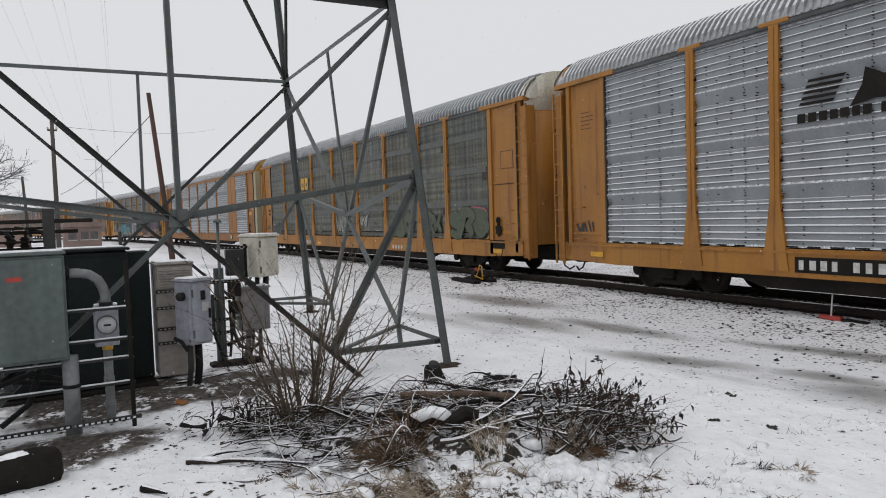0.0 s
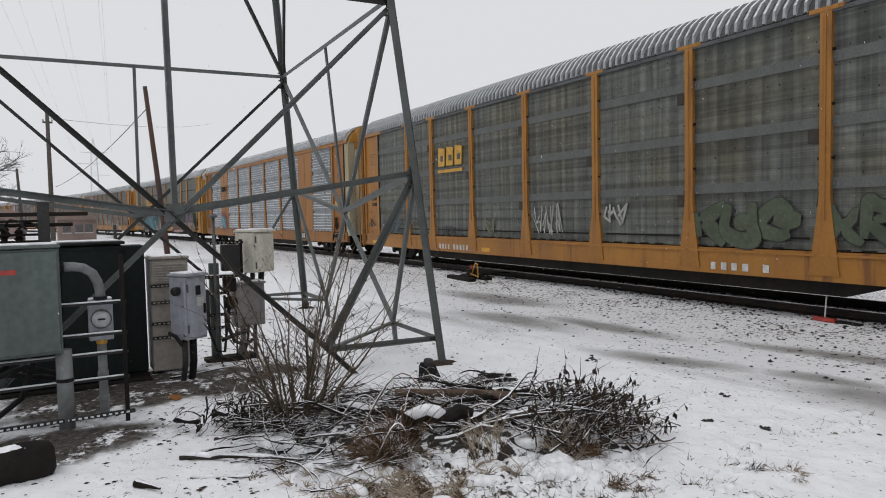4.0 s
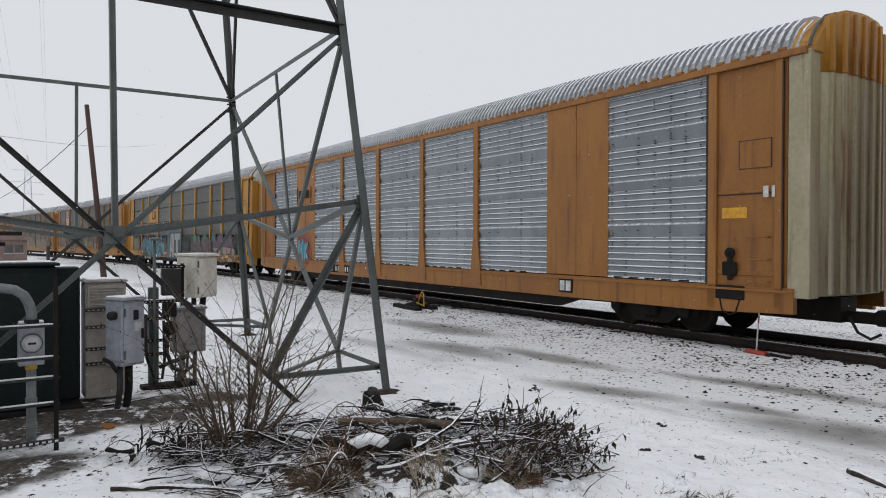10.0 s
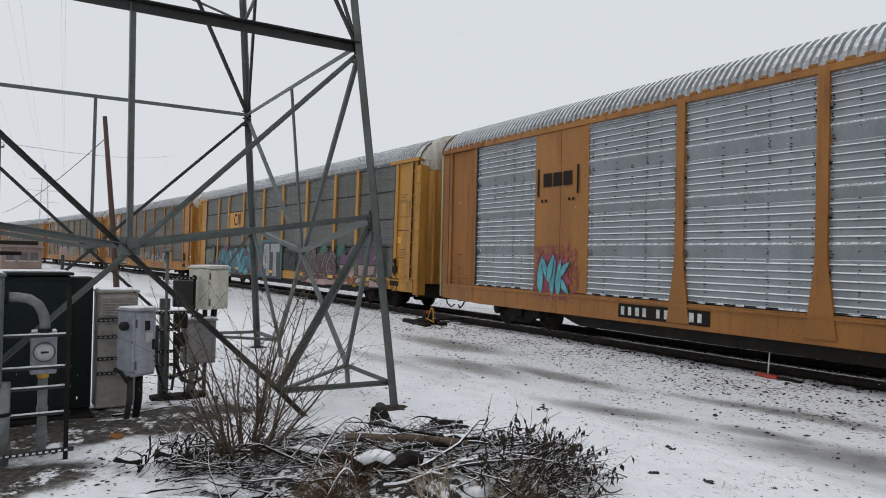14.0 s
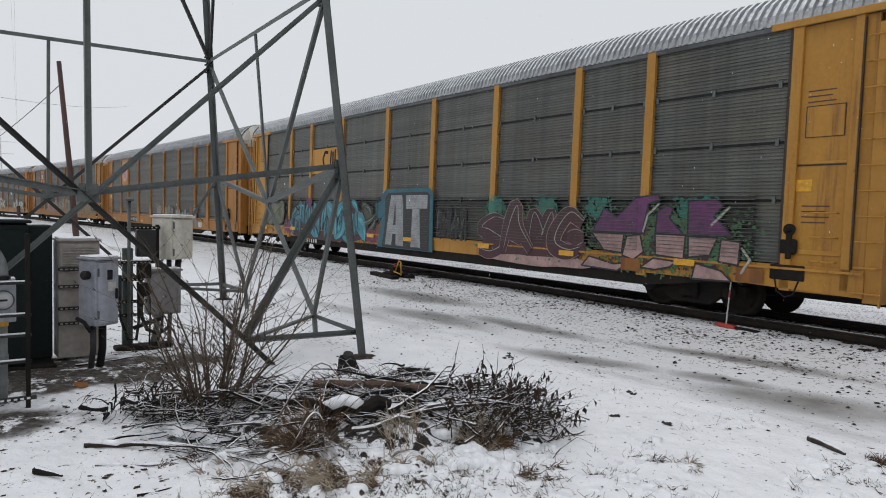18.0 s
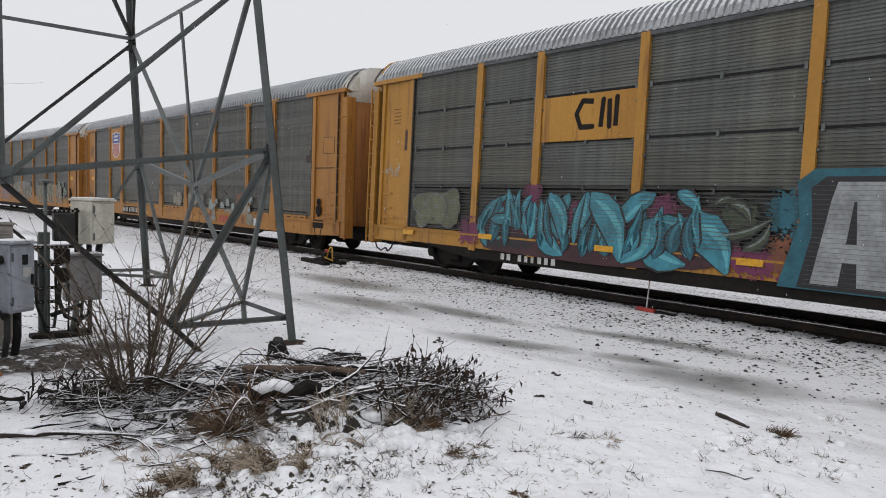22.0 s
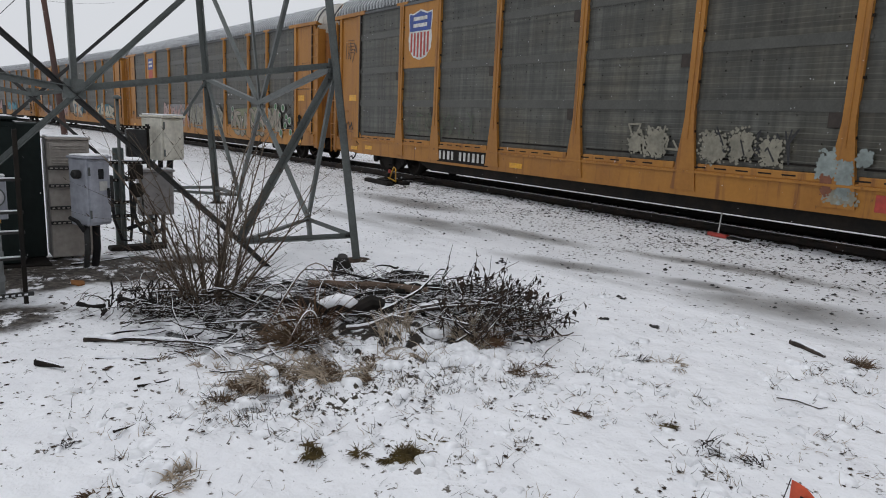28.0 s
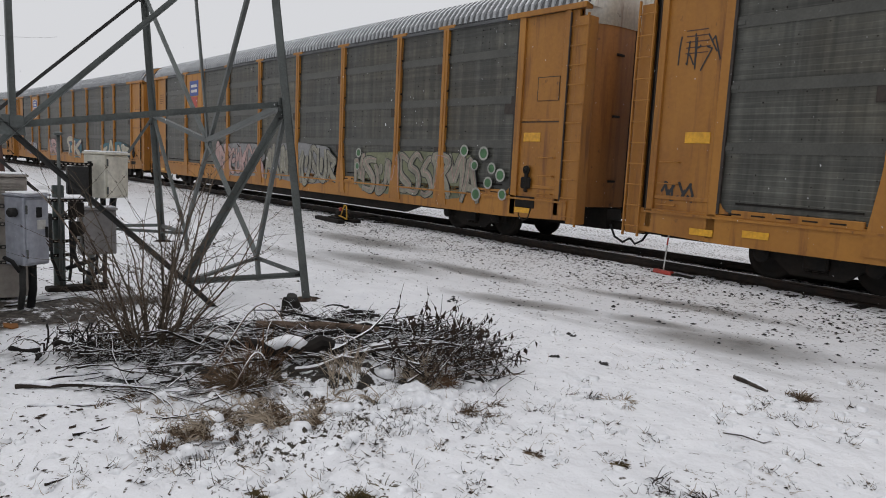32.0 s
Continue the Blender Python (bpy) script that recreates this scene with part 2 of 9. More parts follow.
BLACK = paint("black rubber and cable", (0.010, 0.010, 0.011), (0.02, 0.02, 0.02), 0.6, stain=5, spec=0.2)
WHITE = paint("white lettering paint", (0.62, 0.62, 0.6), (0.42, 0.41, 0.38), 0.6, stain=4)
RED = paint("red paint", (0.42, 0.05, 0.035), (0.28, 0.04, 0.03), 0.5, stain=4)
BLUE = paint("blue paint", (0.03, 0.07, 0.3), (0.025, 0.05, 0.19), 0.5, stain=4)
FLAG_RED = paint("orange-red flag plastic", (0.62, 0.09, 0.03), (0.5, 0.07, 0.03), 0.5, stain=6)
GOLD = paint("yellow lettering paint", (0.6, 0.34, 0.03), (0.42, 0.22, 0.03), 0.5, stain=4)
GLASS_DIAL = paint("meter dial", (0.5, 0.5, 0.5), (0.4, 0.4, 0.42), 0.15, stain=5)
PINE = paint("tarred wooden pole", (0.1, 0.085, 0.075), (0.06, 0.05, 0.042), 0.85, stain=2.5, streak=True)
RUSTPOLE = paint("rust brown post", (0.1, 0.05, 0.038), (0.06, 0.034, 0.028), 0.8, stain=2.5, streak=True)
BARK = paint("wet brown twig bark", (0.15, 0.108, 0.082), (0.07, 0.05, 0.038), 0.85, stain=6, vary=0.35, dust=(1.12, 1.35), spec=0.15)
BARK_GREY = paint("grey stick bark with snow", (0.085, 0.07, 0.06), (0.036, 0.03, 0.026), 0.85, stain=6, vary=0.3, dust=(0.72, 0.98), spec=0.15)
BUSH_STEM = paint("wet grey brown bush stem", (0.165, 0.132, 0.1), (0.075, 0.06, 0.047), 0.85, stain=6, vary=0.35, dust=(1.12, 1.35), spec=0.15)
BRANCH = paint("wet dark bark", (0.042, 0.033, 0.027), (0.017, 0.014, 0.012), 0.85, stain=6, vary=0.4, dust=(0.98, 1.2), spec=0.15)
DEADLEAF = paint("dead brown leaf", (0.06, 0.042, 0.032), (0.03, 0.022, 0.018), 0.85, stain=8, vary=0.35, spec=0.15)
STRAW = paint("dead straw grass", (0.43, 0.36, 0.28), (0.25, 0.2, 0.15), 0.9, stain=8, spec=0.2)
OLIVE = paint("olive brown wet grass", (0.13, 0.095, 0.04), (0.06, 0.045, 0.022), 0.9, stain=8, spec=0.15)
RUSSET = paint("russet dead weed", (0.19, 0.115, 0.07), (0.085, 0.052, 0.033), 0.9, stain=8, spec=0.15)
BROWNWEED = paint("brown dead weed", (0.15, 0.103, 0.067), (0.075, 0.05, 0.034), 0.9, stain=8, spec=0.15)
STONE = paint("dark wet ballast stone", (0.05, 0.047, 0.046), (0.025, 0.024, 0.023), 0.8, stain=9, dust=(1.1, 1.35), spec=0.2)
CHARRED = paint("dark wet wood", (0.02, 0.017, 0.015), (0.011, 0.01, 0.009), 0.8, stain=6, dust=(1.0, 1.2), spec=0.15)
# pale tone paints the haze in front of the far pylon
HAZE_STEEL = paint("far steel paled for haze", (0.68, 0.7, 0.72), (0.6, 0.62, 0.64), 0.6, stain=1.0)
# the haze over the far trees is put into this grey bark
HAZE_BARK = paint("far bark greyed for haze", (0.24, 0.235, 0.235), (0.16, 0.155, 0.155), 0.85, stain=3)
# glass lifted to grey, with the distance haze painted into it
HAZE_GLASS = paint("far window glass greyed for haze", (0.12, 0.11, 0.11), (0.08, 0.075, 0.075), 0.3, stain=2)
HOUSE = paint("far painted wall", (0.3, 0.22, 0.19), (0.22, 0.16, 0.14), 0.8, stain=0.6)


def snow_material():
    """Fresh thin snow over gravel and mud: dark grit, slush lanes beside the track and bare soil patches."""
    m, n, l = node_mat("thin snow over gravel")
    b = n["Principled BSDF"]
    tc = n.new("ShaderNodeTexCoord")
    pos = tc.outputs["Object"]

    def tex(scale, detail=5, stretch=None, rough=0.6):
        t = n.new("ShaderNodeTexNoise")
        t.inputs["Scale"].default_value, t.inputs["Detail"].default_value, t.inputs["Roughness"].default_value = scale, detail, rough
        if stretch:
            mp = n.new("ShaderNodeMapping")
            mp.inputs["Scale"].default_value = stretch
            mp.inputs["Rotation"].default_value = (0, 0, radians(2))
            l.new(pos, mp.inputs[0])
            l.new(mp.outputs[0], t.inputs[0])
        else:
            l.new(pos, t.inputs[0])
        return t

    def mask(at, lo, hi, invert=False):
        """1 where the coordinate lies between the values."""
        r = n.new("ShaderNodeMapRange")
        r.interpolation_type = "SMOOTHSTEP"
        r.inputs["From Min"].default_value, r.inputs["From Max"].default_value = lo, hi
        if invert:
            r.inputs["To Min"].default_value, r.inputs["To Max"].default_value = 1, 0
        l.new(at, r.inputs[0])
        return r.outputs[0]

    def math(op, a, c):
        t = n.new("ShaderNodeMath")
        t.operation = op
        for k, v in enumerate((a, c)):
            if isinstance(v, (int, float)):
                t.inputs[k].default_value = v
            else:
                l.new(v, t.inputs[k])
        return t.outputs[0]

    sep = n.new("ShaderNodeSeparateXYZ")
    l.new(pos, sep.inputs[0])
    xx, yy = sep.outputs[0], sep.outputs[1]
    wob = tex(0.25, 3)
    yw = math("ADD", yy, math("MULTIPLY", math("SUBTRACT", wob.outputs[0], 0.5), 1.6))
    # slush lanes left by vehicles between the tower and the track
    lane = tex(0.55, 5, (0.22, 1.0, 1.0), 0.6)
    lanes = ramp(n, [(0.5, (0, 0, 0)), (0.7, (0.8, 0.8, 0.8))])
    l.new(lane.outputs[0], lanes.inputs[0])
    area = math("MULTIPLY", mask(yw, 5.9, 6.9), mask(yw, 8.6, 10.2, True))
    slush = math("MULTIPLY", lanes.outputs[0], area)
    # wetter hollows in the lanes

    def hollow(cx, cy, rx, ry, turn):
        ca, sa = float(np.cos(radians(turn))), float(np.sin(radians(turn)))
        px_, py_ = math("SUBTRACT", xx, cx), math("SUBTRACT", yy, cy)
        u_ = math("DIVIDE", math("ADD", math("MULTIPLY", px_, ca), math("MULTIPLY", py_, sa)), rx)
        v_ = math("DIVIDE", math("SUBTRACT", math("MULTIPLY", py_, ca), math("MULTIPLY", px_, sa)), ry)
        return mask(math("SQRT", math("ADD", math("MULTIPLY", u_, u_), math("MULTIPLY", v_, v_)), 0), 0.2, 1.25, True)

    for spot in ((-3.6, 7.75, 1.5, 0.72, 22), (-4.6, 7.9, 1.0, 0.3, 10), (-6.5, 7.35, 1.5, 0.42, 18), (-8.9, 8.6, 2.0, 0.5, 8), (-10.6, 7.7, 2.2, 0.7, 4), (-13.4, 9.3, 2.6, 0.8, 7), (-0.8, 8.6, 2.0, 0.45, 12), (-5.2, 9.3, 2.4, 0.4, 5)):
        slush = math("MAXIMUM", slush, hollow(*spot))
    # bare muddy ground round the cabinets
    mud_n = tex(1.3, 6)
    dx, dy = math("DIVIDE", math("ADD", xx, 9.0), 1.05), math("DIVIDE", math("SUBTRACT", yy, 0.95), 2.0)
    dist = math("SQRT", math("ADD", math("MULTIPLY", dx, dx), math("MULTIPLY", dy, dy)), 0)
    mud = mask(math("ADD", dist, math("MULTIPLY", math("SUBTRACT", mud_n.outputs[0], 0.5), 1.7)), 0.75, 1.2, True)
    dx2, dy2 = math("DIVIDE", math("ADD", xx, 7.2), 0.6), math("DIVIDE", math("ADD", yy, 0.05), 1.0)
    mud = math("MAXIMUM", mud, mask(math("ADD", math("SQRT", math("ADD", math("MULTIPLY", dx2, dx2), math("MULTIPLY", dy2, dy2)), 0), math("MULTIPLY", math("SUBTRACT", mud_n.outputs[0], 0.5), 1.7)), 0.7, 1.2, True))
    # fine grit showing through
    grit = tex(16, 3)
    patch = tex(0.9, 4)
    g1 = math("ADD", math("MULTIPLY", patch.outputs[0], 0.34), grit.outputs[0])
    near_track = math("MULTIPLY", mask(yw, 7.0, 10.5), 0.085)
    grit_m = mask(math("ADD", g1, near_track), 0.81, 0.88)
    tint = tex(2.2, 6)
    white = ramp(n, [(0.3, (0.79, 0.795, 0.825)), (0.7, (0.89, 0.895, 0.92))])
    l.new(tint.outputs[0], white.inputs[0])

    def blend(f, a, c):
        t = n.new("ShaderNodeMix")
        t.data_type = "RGBA"
        l.new(f, t.inputs[0])
        for k, v in ((6, a), (7, c)):
            if isinstance(v, tuple):
                t.inputs[k].default_value = (*v, 1)
            else:
                l.new(v, t.inputs[k])
        return t.outputs[2]

    soil = ramp(n, [(0.34, (0.018, 0.015, 0.013)), (0.5, (0.055, 0.046, 0.038)), (0.66, (0.12, 0.105, 0.09))])
    l.new(grit.outputs[0], soil.inputs[0])
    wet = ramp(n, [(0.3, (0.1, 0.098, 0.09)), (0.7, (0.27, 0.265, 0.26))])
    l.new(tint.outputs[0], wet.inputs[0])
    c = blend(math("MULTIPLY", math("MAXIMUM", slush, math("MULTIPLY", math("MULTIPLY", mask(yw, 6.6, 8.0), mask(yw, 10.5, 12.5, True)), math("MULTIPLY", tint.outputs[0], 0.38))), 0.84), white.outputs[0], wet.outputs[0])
    c = blend(grit_m, c, soil.outputs[0])
    mudp = math("MULTIPLY", mud, mask(math("ADD", tex(2.6, 6, None, 0.72).outputs[0], math("MULTIPLY", grit.outputs[0], 0.25)), 0.66, 0.74, True))
    c = blend(mudp, c, soil.outputs[0])
    # dead grass that shows through the clumpy snow of the near verge, most of all before the heap
    def near(cx, cy, rx, ry, lo, hi):
        ax_, ay_ = math("DIVIDE", math("SUBTRACT", xx, cx), rx), math("DIVIDE", math("SUBTRACT", yy, cy), ry)
        return mask(math("SQRT", math("ADD", math("MULTIPLY", ax_, ax_), math("MULTIPLY", ay_, ay_)), 0), lo, hi, True)

    turf = ramp(n, [(0.3, (0.014, 0.011, 0.008)), (0.5, (0.036, 0.028, 0.018)), (0.75, (0.085, 0.065, 0.038))])
    l.new(tex(40, 2).outputs[0], turf.inputs[0])
    verge = math("MULTIPLY", mask(xx, -7.6, -6.6), mask(yw, 5.6, 6.8, True))
    tuft = math("ADD", tex(17, 4, None, 0.7).outputs[0], math("MULTIPLY", tex(1.1, 3).outputs[0], 0.3))
    tuft = math("ADD", tuft, math("MULTIPLY", near(-4.2, 2.3, 0.65, 1.3, 0.3, 1.2), 0.15))
    c = blend(math("MULTIPLY", verge, mask(tuft, 0.835, 0.865)), c, turf.outputs[0])
    # bark litter under the heap of brush
    lit = ramp(n, [(0.35, (0.012, 0.010, 0.008)), (0.7, (0.045, 0.034, 0.026))])
    l.new(grit.outputs[0], lit.inputs[0])
    heap = near(-5.85, 3.0, 1.5, 1.6, 0.5, 1.15)
    heap = math("MAXIMUM", heap, near(-6.75, 1.95, 0.75, 0.5, 0.6, 1.2))
    c = blend(math("MULTIPLY", heap, mask(tex(6.2, 5, None, 0.72).outputs[0], 0.475, 0.52, True)), c, lit.outputs[0])
    l.new(c, b.inputs["Base Color"])
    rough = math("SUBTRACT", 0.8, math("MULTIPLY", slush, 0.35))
    l.new(rough, b.inputs["Roughness"])
    bp = n.new("ShaderNodeBump")
    bp.inputs["Strength"].default_value, bp.inputs["Distance"].default_value = 0.8, 0.05
    l.new(math("ADD", math("MULTIPLY", tex(5, 6).outputs[0], 1.0), math("MULTIPLY", grit.outputs[0], 0.3)), bp.inputs["Height"])
    l.new(bp.outputs[0], b.inputs["Normal"])
    return m


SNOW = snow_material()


def litter_material():
    """Wet dark litter, with snow lying in soft patches on what faces up."""
    m, n, l = node_mat("matted litter under snow")
    b = n["Principled BSDF"]
    pos = n.new("ShaderNodeTexCoord").outputs["Object"]
    grain, spread = n.new("ShaderNodeTexNoise"), n.new("ShaderNodeTexNoise")
    for t, scale in ((grain, 45), (spread, 7.5)):
        t.inputs["Scale"].default_value, t.inputs["Detail"].default_value, t.inputs["Roughness"].default_value = scale, 5, 0.65
        l.new(pos, t.inputs[0])
    dark = ramp(n, [(0.35, (0.009, 0.008, 0.007)), (0.55, (0.032, 0.025, 0.019)), (0.75, (0.075, 0.056, 0.04))])
    l.new(grain.outputs[0], dark.inputs[0])
    cover = ramp(n, [(0.5, (0, 0, 0)), (0.54, (1, 1, 1))])
    l.new(spread.outputs[0], cover.inputs[0])
    mix = n.new("ShaderNodeMix")
    mix.data_type = "RGBA"
    mix.inputs[7].default_value = (0.84, 0.85, 0.88, 1)
    l.new(cover.outputs[0], mix.inputs[0])
    l.new(dark.outputs[0], mix.inputs[6])
    l.new(mix.outputs[2], b.inputs["Base Color"])
    b.inputs["Roughness"].default_value = 0.85
    bp = n.new("ShaderNodeBump")
    bp.inputs["Strength"].default_value, bp.inputs["Distance"].default_value = 0.9, 0.03
    l.new(grain.outputs[0], bp.inputs["Height"])
    l.new(bp.outputs[0], b.inputs["Normal"])
    return m


LITTER = litter_material()
SNOW_CLUMP = paint("loose fresh snow", (0.88, 0.89, 0.915), (0.79, 0.80, 0.83), 0.8, stain=6, amount=0.5, bump=0.4, spec=0.2)


def spray(name, col):
    return paint(name, col, tuple(c * 0.65 for c in col), 0.5, stain=3, amount=0.5)


SP = {k: spray("spray paint " + k, c) for k, c in dict(teal=(0.02, 0.12, 0.16), cyan=(0.05, 0.25, 0.32), black=(0.02, 0.02, 0.022), maroon=(0.06, 0.018, 0.024), magenta=(0.17, 0.03, 0.085),
      purple=(0.15, 0.04, 0.14), green=(0.06, 0.17, 0.065), silver=(0.320, 0.336, 0.344), cream=(0.42, 0.39, 0.3), pink=(0.38, 0.1, 0.15), rose=(0.42, 0.27, 0.25),
      olive=(0.17, 0.18, 0.1), moss=(0.068, 0.088, 0.05), seagreen=(0.03, 0.2, 0.15), aqua=(0.11, 0.4, 0.46), crimson=(0.3, 0.05, 0.09), pale=(0.4, 0.4, 0.36), blue=(0.065, 0.105, 0.13), grey=(0.22, 0.22, 0.22), mist=(0.25, 0.29, 0.275), rust=(0.19, 0.066, 0.03), sand=(0.25, 0.235, 0.18)).items()}
REFLECT = paint("yellow reflective strip", (0.7, 0.36, 0.02), (0.55, 0.27, 0.02), 0.35, stain=5)

# ---- building tools ----
class Mesh:
    """Vertices and faces of one part, gathered and then made into a mesh."""

    def __init__(self):
        self.v, self.f = [], []

    def add(self, verts, faces):
        o = len(self.v)
        self.v += [tuple(p) for p in verts]
        self.f += [tuple(i + o for i in f) for f in faces]
        return self

    def box(self, x0, x1, y0, y1, z0, z1, c=0.0, m=None):
        """A box, its edges chamfered by c."""
        if c <= 0:
            vs = [(x, y, z) for x in (x0, x1) for y in (y0, y1) for z in (z0, z1)]
            fs = [(0, 1, 3, 2), (4, 6, 7, 5), (0, 4, 5, 1), (2, 3, 7, 6), (0, 2, 6, 4), (1, 5, 7, 3)]
        else:
            bm = bmesh.new()
            bmesh.ops.create_cube(bm, size=1)
            for p in bm.verts:
                p.co = ((x0 + x1) / 2 + p.co.x * (x1 - x0), (y0 + y1) / 2 + p.co.y * (y1 - y0), (z0 + z1) / 2 + p.co.z * (z1 - z0))
            bmesh.ops.bevel(bm, geom=list(bm.edges), offset=c, segments=1, affect="EDGES")
            bm.verts.index_update()
            vs, fs = [tuple(p.co) for p in bm.verts], [tuple(q.index for q in f.verts) for f in bm.faces]
            bm.free()
        if m is not None:
            vs = [m @ Vector(p) for p in vs]
        return self.add(vs, fs)

    def prism(self, outline, y0, y1, axis="y"):
        """An outline in x and z drawn out in y (axis y), or in other axes."""
        k = len(outline)
        put = {"y": lambda a, b, h: (a, h, b), "z": lambda a, b, h: (a, b, h), "x": lambda a, b, h: (h, a, b)}[axis]
        vs = [put(a, b, h) for h in (y0, y1) for a, b in outline]
        fs = [tuple(range(k)), tuple(range(2 * k - 1, k - 1, -1))] + [(i, i + k, (i + 1) % k + k, (i + 1) % k) for i in range(k)]
        return self.add(vs, fs)

    def sweep(self, p, q, outline, up=(0, 0, 1)):
        """An outline (across, upwards) drawn out from p to q."""
        p, q = Vector(p), Vector(q)
        d = (q - p).normalized()
        u = Vector(up)
        if abs(d.dot(u)) > 0.98:
            u = Vector((0, 1, 0))
        side = d.cross(u).normalized()
        top = side.cross(d)
        k = len(outline)
        vs = [e + side * a + top * b for e in (p, q) for a, b in outline]
        fs = [tuple(range(k - 1, -1, -1)), tuple(range(k, 2 * k))] + [(i, (i + 1) % k, (i + 1) % k + k, i + k) for i in range(k)]
        return self.add(vs, fs)

    def bar(self, p, q, w, h, up=(0, 0, 1)):
        return self.sweep(p, q, [(-w / 2, -h / 2), (w / 2, -h / 2), (w / 2, h / 2), (-w / 2, h / 2)], up)

    def angle(self, p, q, w, t=0.012, up=(0, 0, 1), flip=1):
        """An angle iron."""
        return self.sweep(p, q, [(flip * (a - w * 0.4), b - w * 0.4) for a, b in ((0, 0), (w, 0), (w, t), (t, t), (t, w), (0, w))][:: flip], up)

    def tube(self, pts, r, n=8, cap=True):
        """A round bar through points; r: one radius or one for each point."""
        pts = [Vector(p) for p in pts]
        rs = [r] * len(pts) if isinstance(r, (int, float)) else r
        o = len(self.v)
        side = None
        for i, p in enumerate(pts):
            d = (pts[min(i + 1, len(pts) - 1)] - pts[max(i - 1, 0)]).normalized()
            if side is None:
                side = d.orthogonal().normalized()
            side = (side - d * side.dot(d)).normalized()
            other = d.cross(side)
            for k in range(n):
                a = math.tau * k / n
                self.v.append(tuple(p + (side * math.cos(a) + other * math.sin(a)) * rs[i]))
        for i in range(len(pts) - 1):
            for k in range(n):
                a, b = o + i * n + k, o + i * n + (k + 1) % n
                self.f.append((a, b, b + n, a + n))
        if cap:
            self.f.append(tuple(o + k for k in range(n - 1, -1, -1)))
            self.f.append(tuple(o + (len(pts) - 1) * n + k for k in range(n)))
        return self

    def lathe(self, centre, axis, rings, n=20):
        """Rings of (along, radius) round an axis."""
        c, d = Vector(centre), Vector(axis).normalized()
        s = d.orthogonal().normalized()
        t = d.cross(s)
        o = len(self.v)
        for h, r in rings:
            for k in range(n):
                a = math.tau * k / n
                self.v.append(tuple(c + d * h + (s * math.cos(a) + t * math.sin(a)) * r))
        for i in range(len(rings) - 1):
            for k in range(n):
                a, b = o + i * n + k, o + i * n + (k + 1) % n
                self.f.append((a, b, b + n, a + n))
        self.f.append(tuple(o + k for k in range(n - 1, -1, -1)))
        self.f.append(tuple(o + (len(rings) - 1) * n + k for k in range(n)))
        return self

    def data(self, name, mat, smooth=False):
        me = bpy.data.meshes.new(name)
        me.from_pydata(self.v, [], self.f)
        me.update()
        me.materials.append(mat)
        if smooth:
            me.shade_smooth()
        return me


def part(name, mesh, mat, parent=None, label="", smooth=False, m=None):
    """One mesh object under a thing or a part. mesh: a Mesh, or mesh data that is shared."""
    me = mesh if isinstance(mesh, bpy.types.Mesh) else mesh.data(name, mat, smooth)
    ob = new(name, me)
    if parent is not None:
        ob.parent = parent
    if m is not None:
        ob.matrix_basis = m
    if label:
        ob["label"] = label
    return ob


def thing(name, label, category, m=None, group="", kind=""):
    e = new(name)
    e.empty_display_size = 0.2
    if m is not None:
        e.matrix_basis = m
    return tagged(e, label, category, group, kind)


def solo(name, mesh, mat, label, category, m=None, group="", kind="", smooth=False):
    return tagged(part(name, mesh, mat, None, "", smooth, m), label, category, group, kind)

# ---- ground and track ----
TRACK_A, TRACK_B, TRACK_C = 11.232, 0.04920, 0.001758   # the train's near side: y = A + B s - C s^2 / 2 at x = -s
HALF = 1.5                                    # from the near side to the middle of the track
RAIL_Z = 0.22


def side_point(s):
    """Place and heading (slope dy/ds) of the curve at s metres to the west; straight east of the camera."""
    if s < -4:
        k = TRACK_B + 4 * TRACK_C
        return Vector((-s, TRACK_A - 4 * TRACK_B - 8 * TRACK_C + k * (s + 4), 0)), k
    if s > 230:
        k = TRACK_B - 230 * TRACK_C
        return Vector((-s, TRACK_A + TRACK_B * 230 - TRACK_C * 230 * 230 / 2 + k * (s - 230), 0)), k
    return Vector((-s, TRACK_A + TRACK_B * s - TRACK_C * s * s / 2, 0)), TRACK_B - TRACK_C * s


def track_point(s, off=0.0, z=0.0):
    """A point off metres beyond the track's middle line."""
    p, k = side_point(s)
    nrm = Vector((k, 1, 0)).normalized()
    return p + nrm * (HALF + off) + Vector((0, 0, z))


def ground_z(x, y):
    p, k = side_point(-x)
    d = (y - p.y - HALF)
    bed = 0.05 * max(0.0, min(1.0, (3.4 - abs(d)) / 2.0)) if -150 < x < 60 else 0.0
    z = bed
    near = math.hypot(x, y)
    if near < 40:
        z += 0.05 * (noise.noise((x * 0.35, y * 0.35, 0.3))) * (1 if abs(d) > 3 else 0.3)
        if near < 14:
            z += 0.022 * noise.noise((x * 2.3, y * 2.3, 3.1)) + 0.010 * noise.noise((x * 7, y * 7, 1.7))
            # clumpy snow over the grass of the near verge
            verge = max(0.0, min(1.0, (6.4 - y) / 1.2)) * max(0.0, min(1.0, (x + 7.4) / 1.0))
            if verge:
                band = max(0.0, 1.3 - math.hypot((x + 4.3) / 1.0, (y - 2.35) / 1.25))
                lumps = 0.8 * abs(noise.noise((x * 3.0, y * 3.0, 7.7))) + abs(noise.noise((x * 7.0, y * 7.0, 2.2))) + 0.6 * abs(noise.noise((x * 14.0, y * 14.0, 5.2)))
                z += verge * (0.03 + 0.11 * min(1.0, band)) * (lumps - 0.35)
    # the heap of brush stands on a low mound
    q = ((x + 5.5) / 1.8) ** 2 + ((y - 3.2) / 1.7) ** 2
    if q < 1:
        z += 0.10 * (1 - q)
    return z


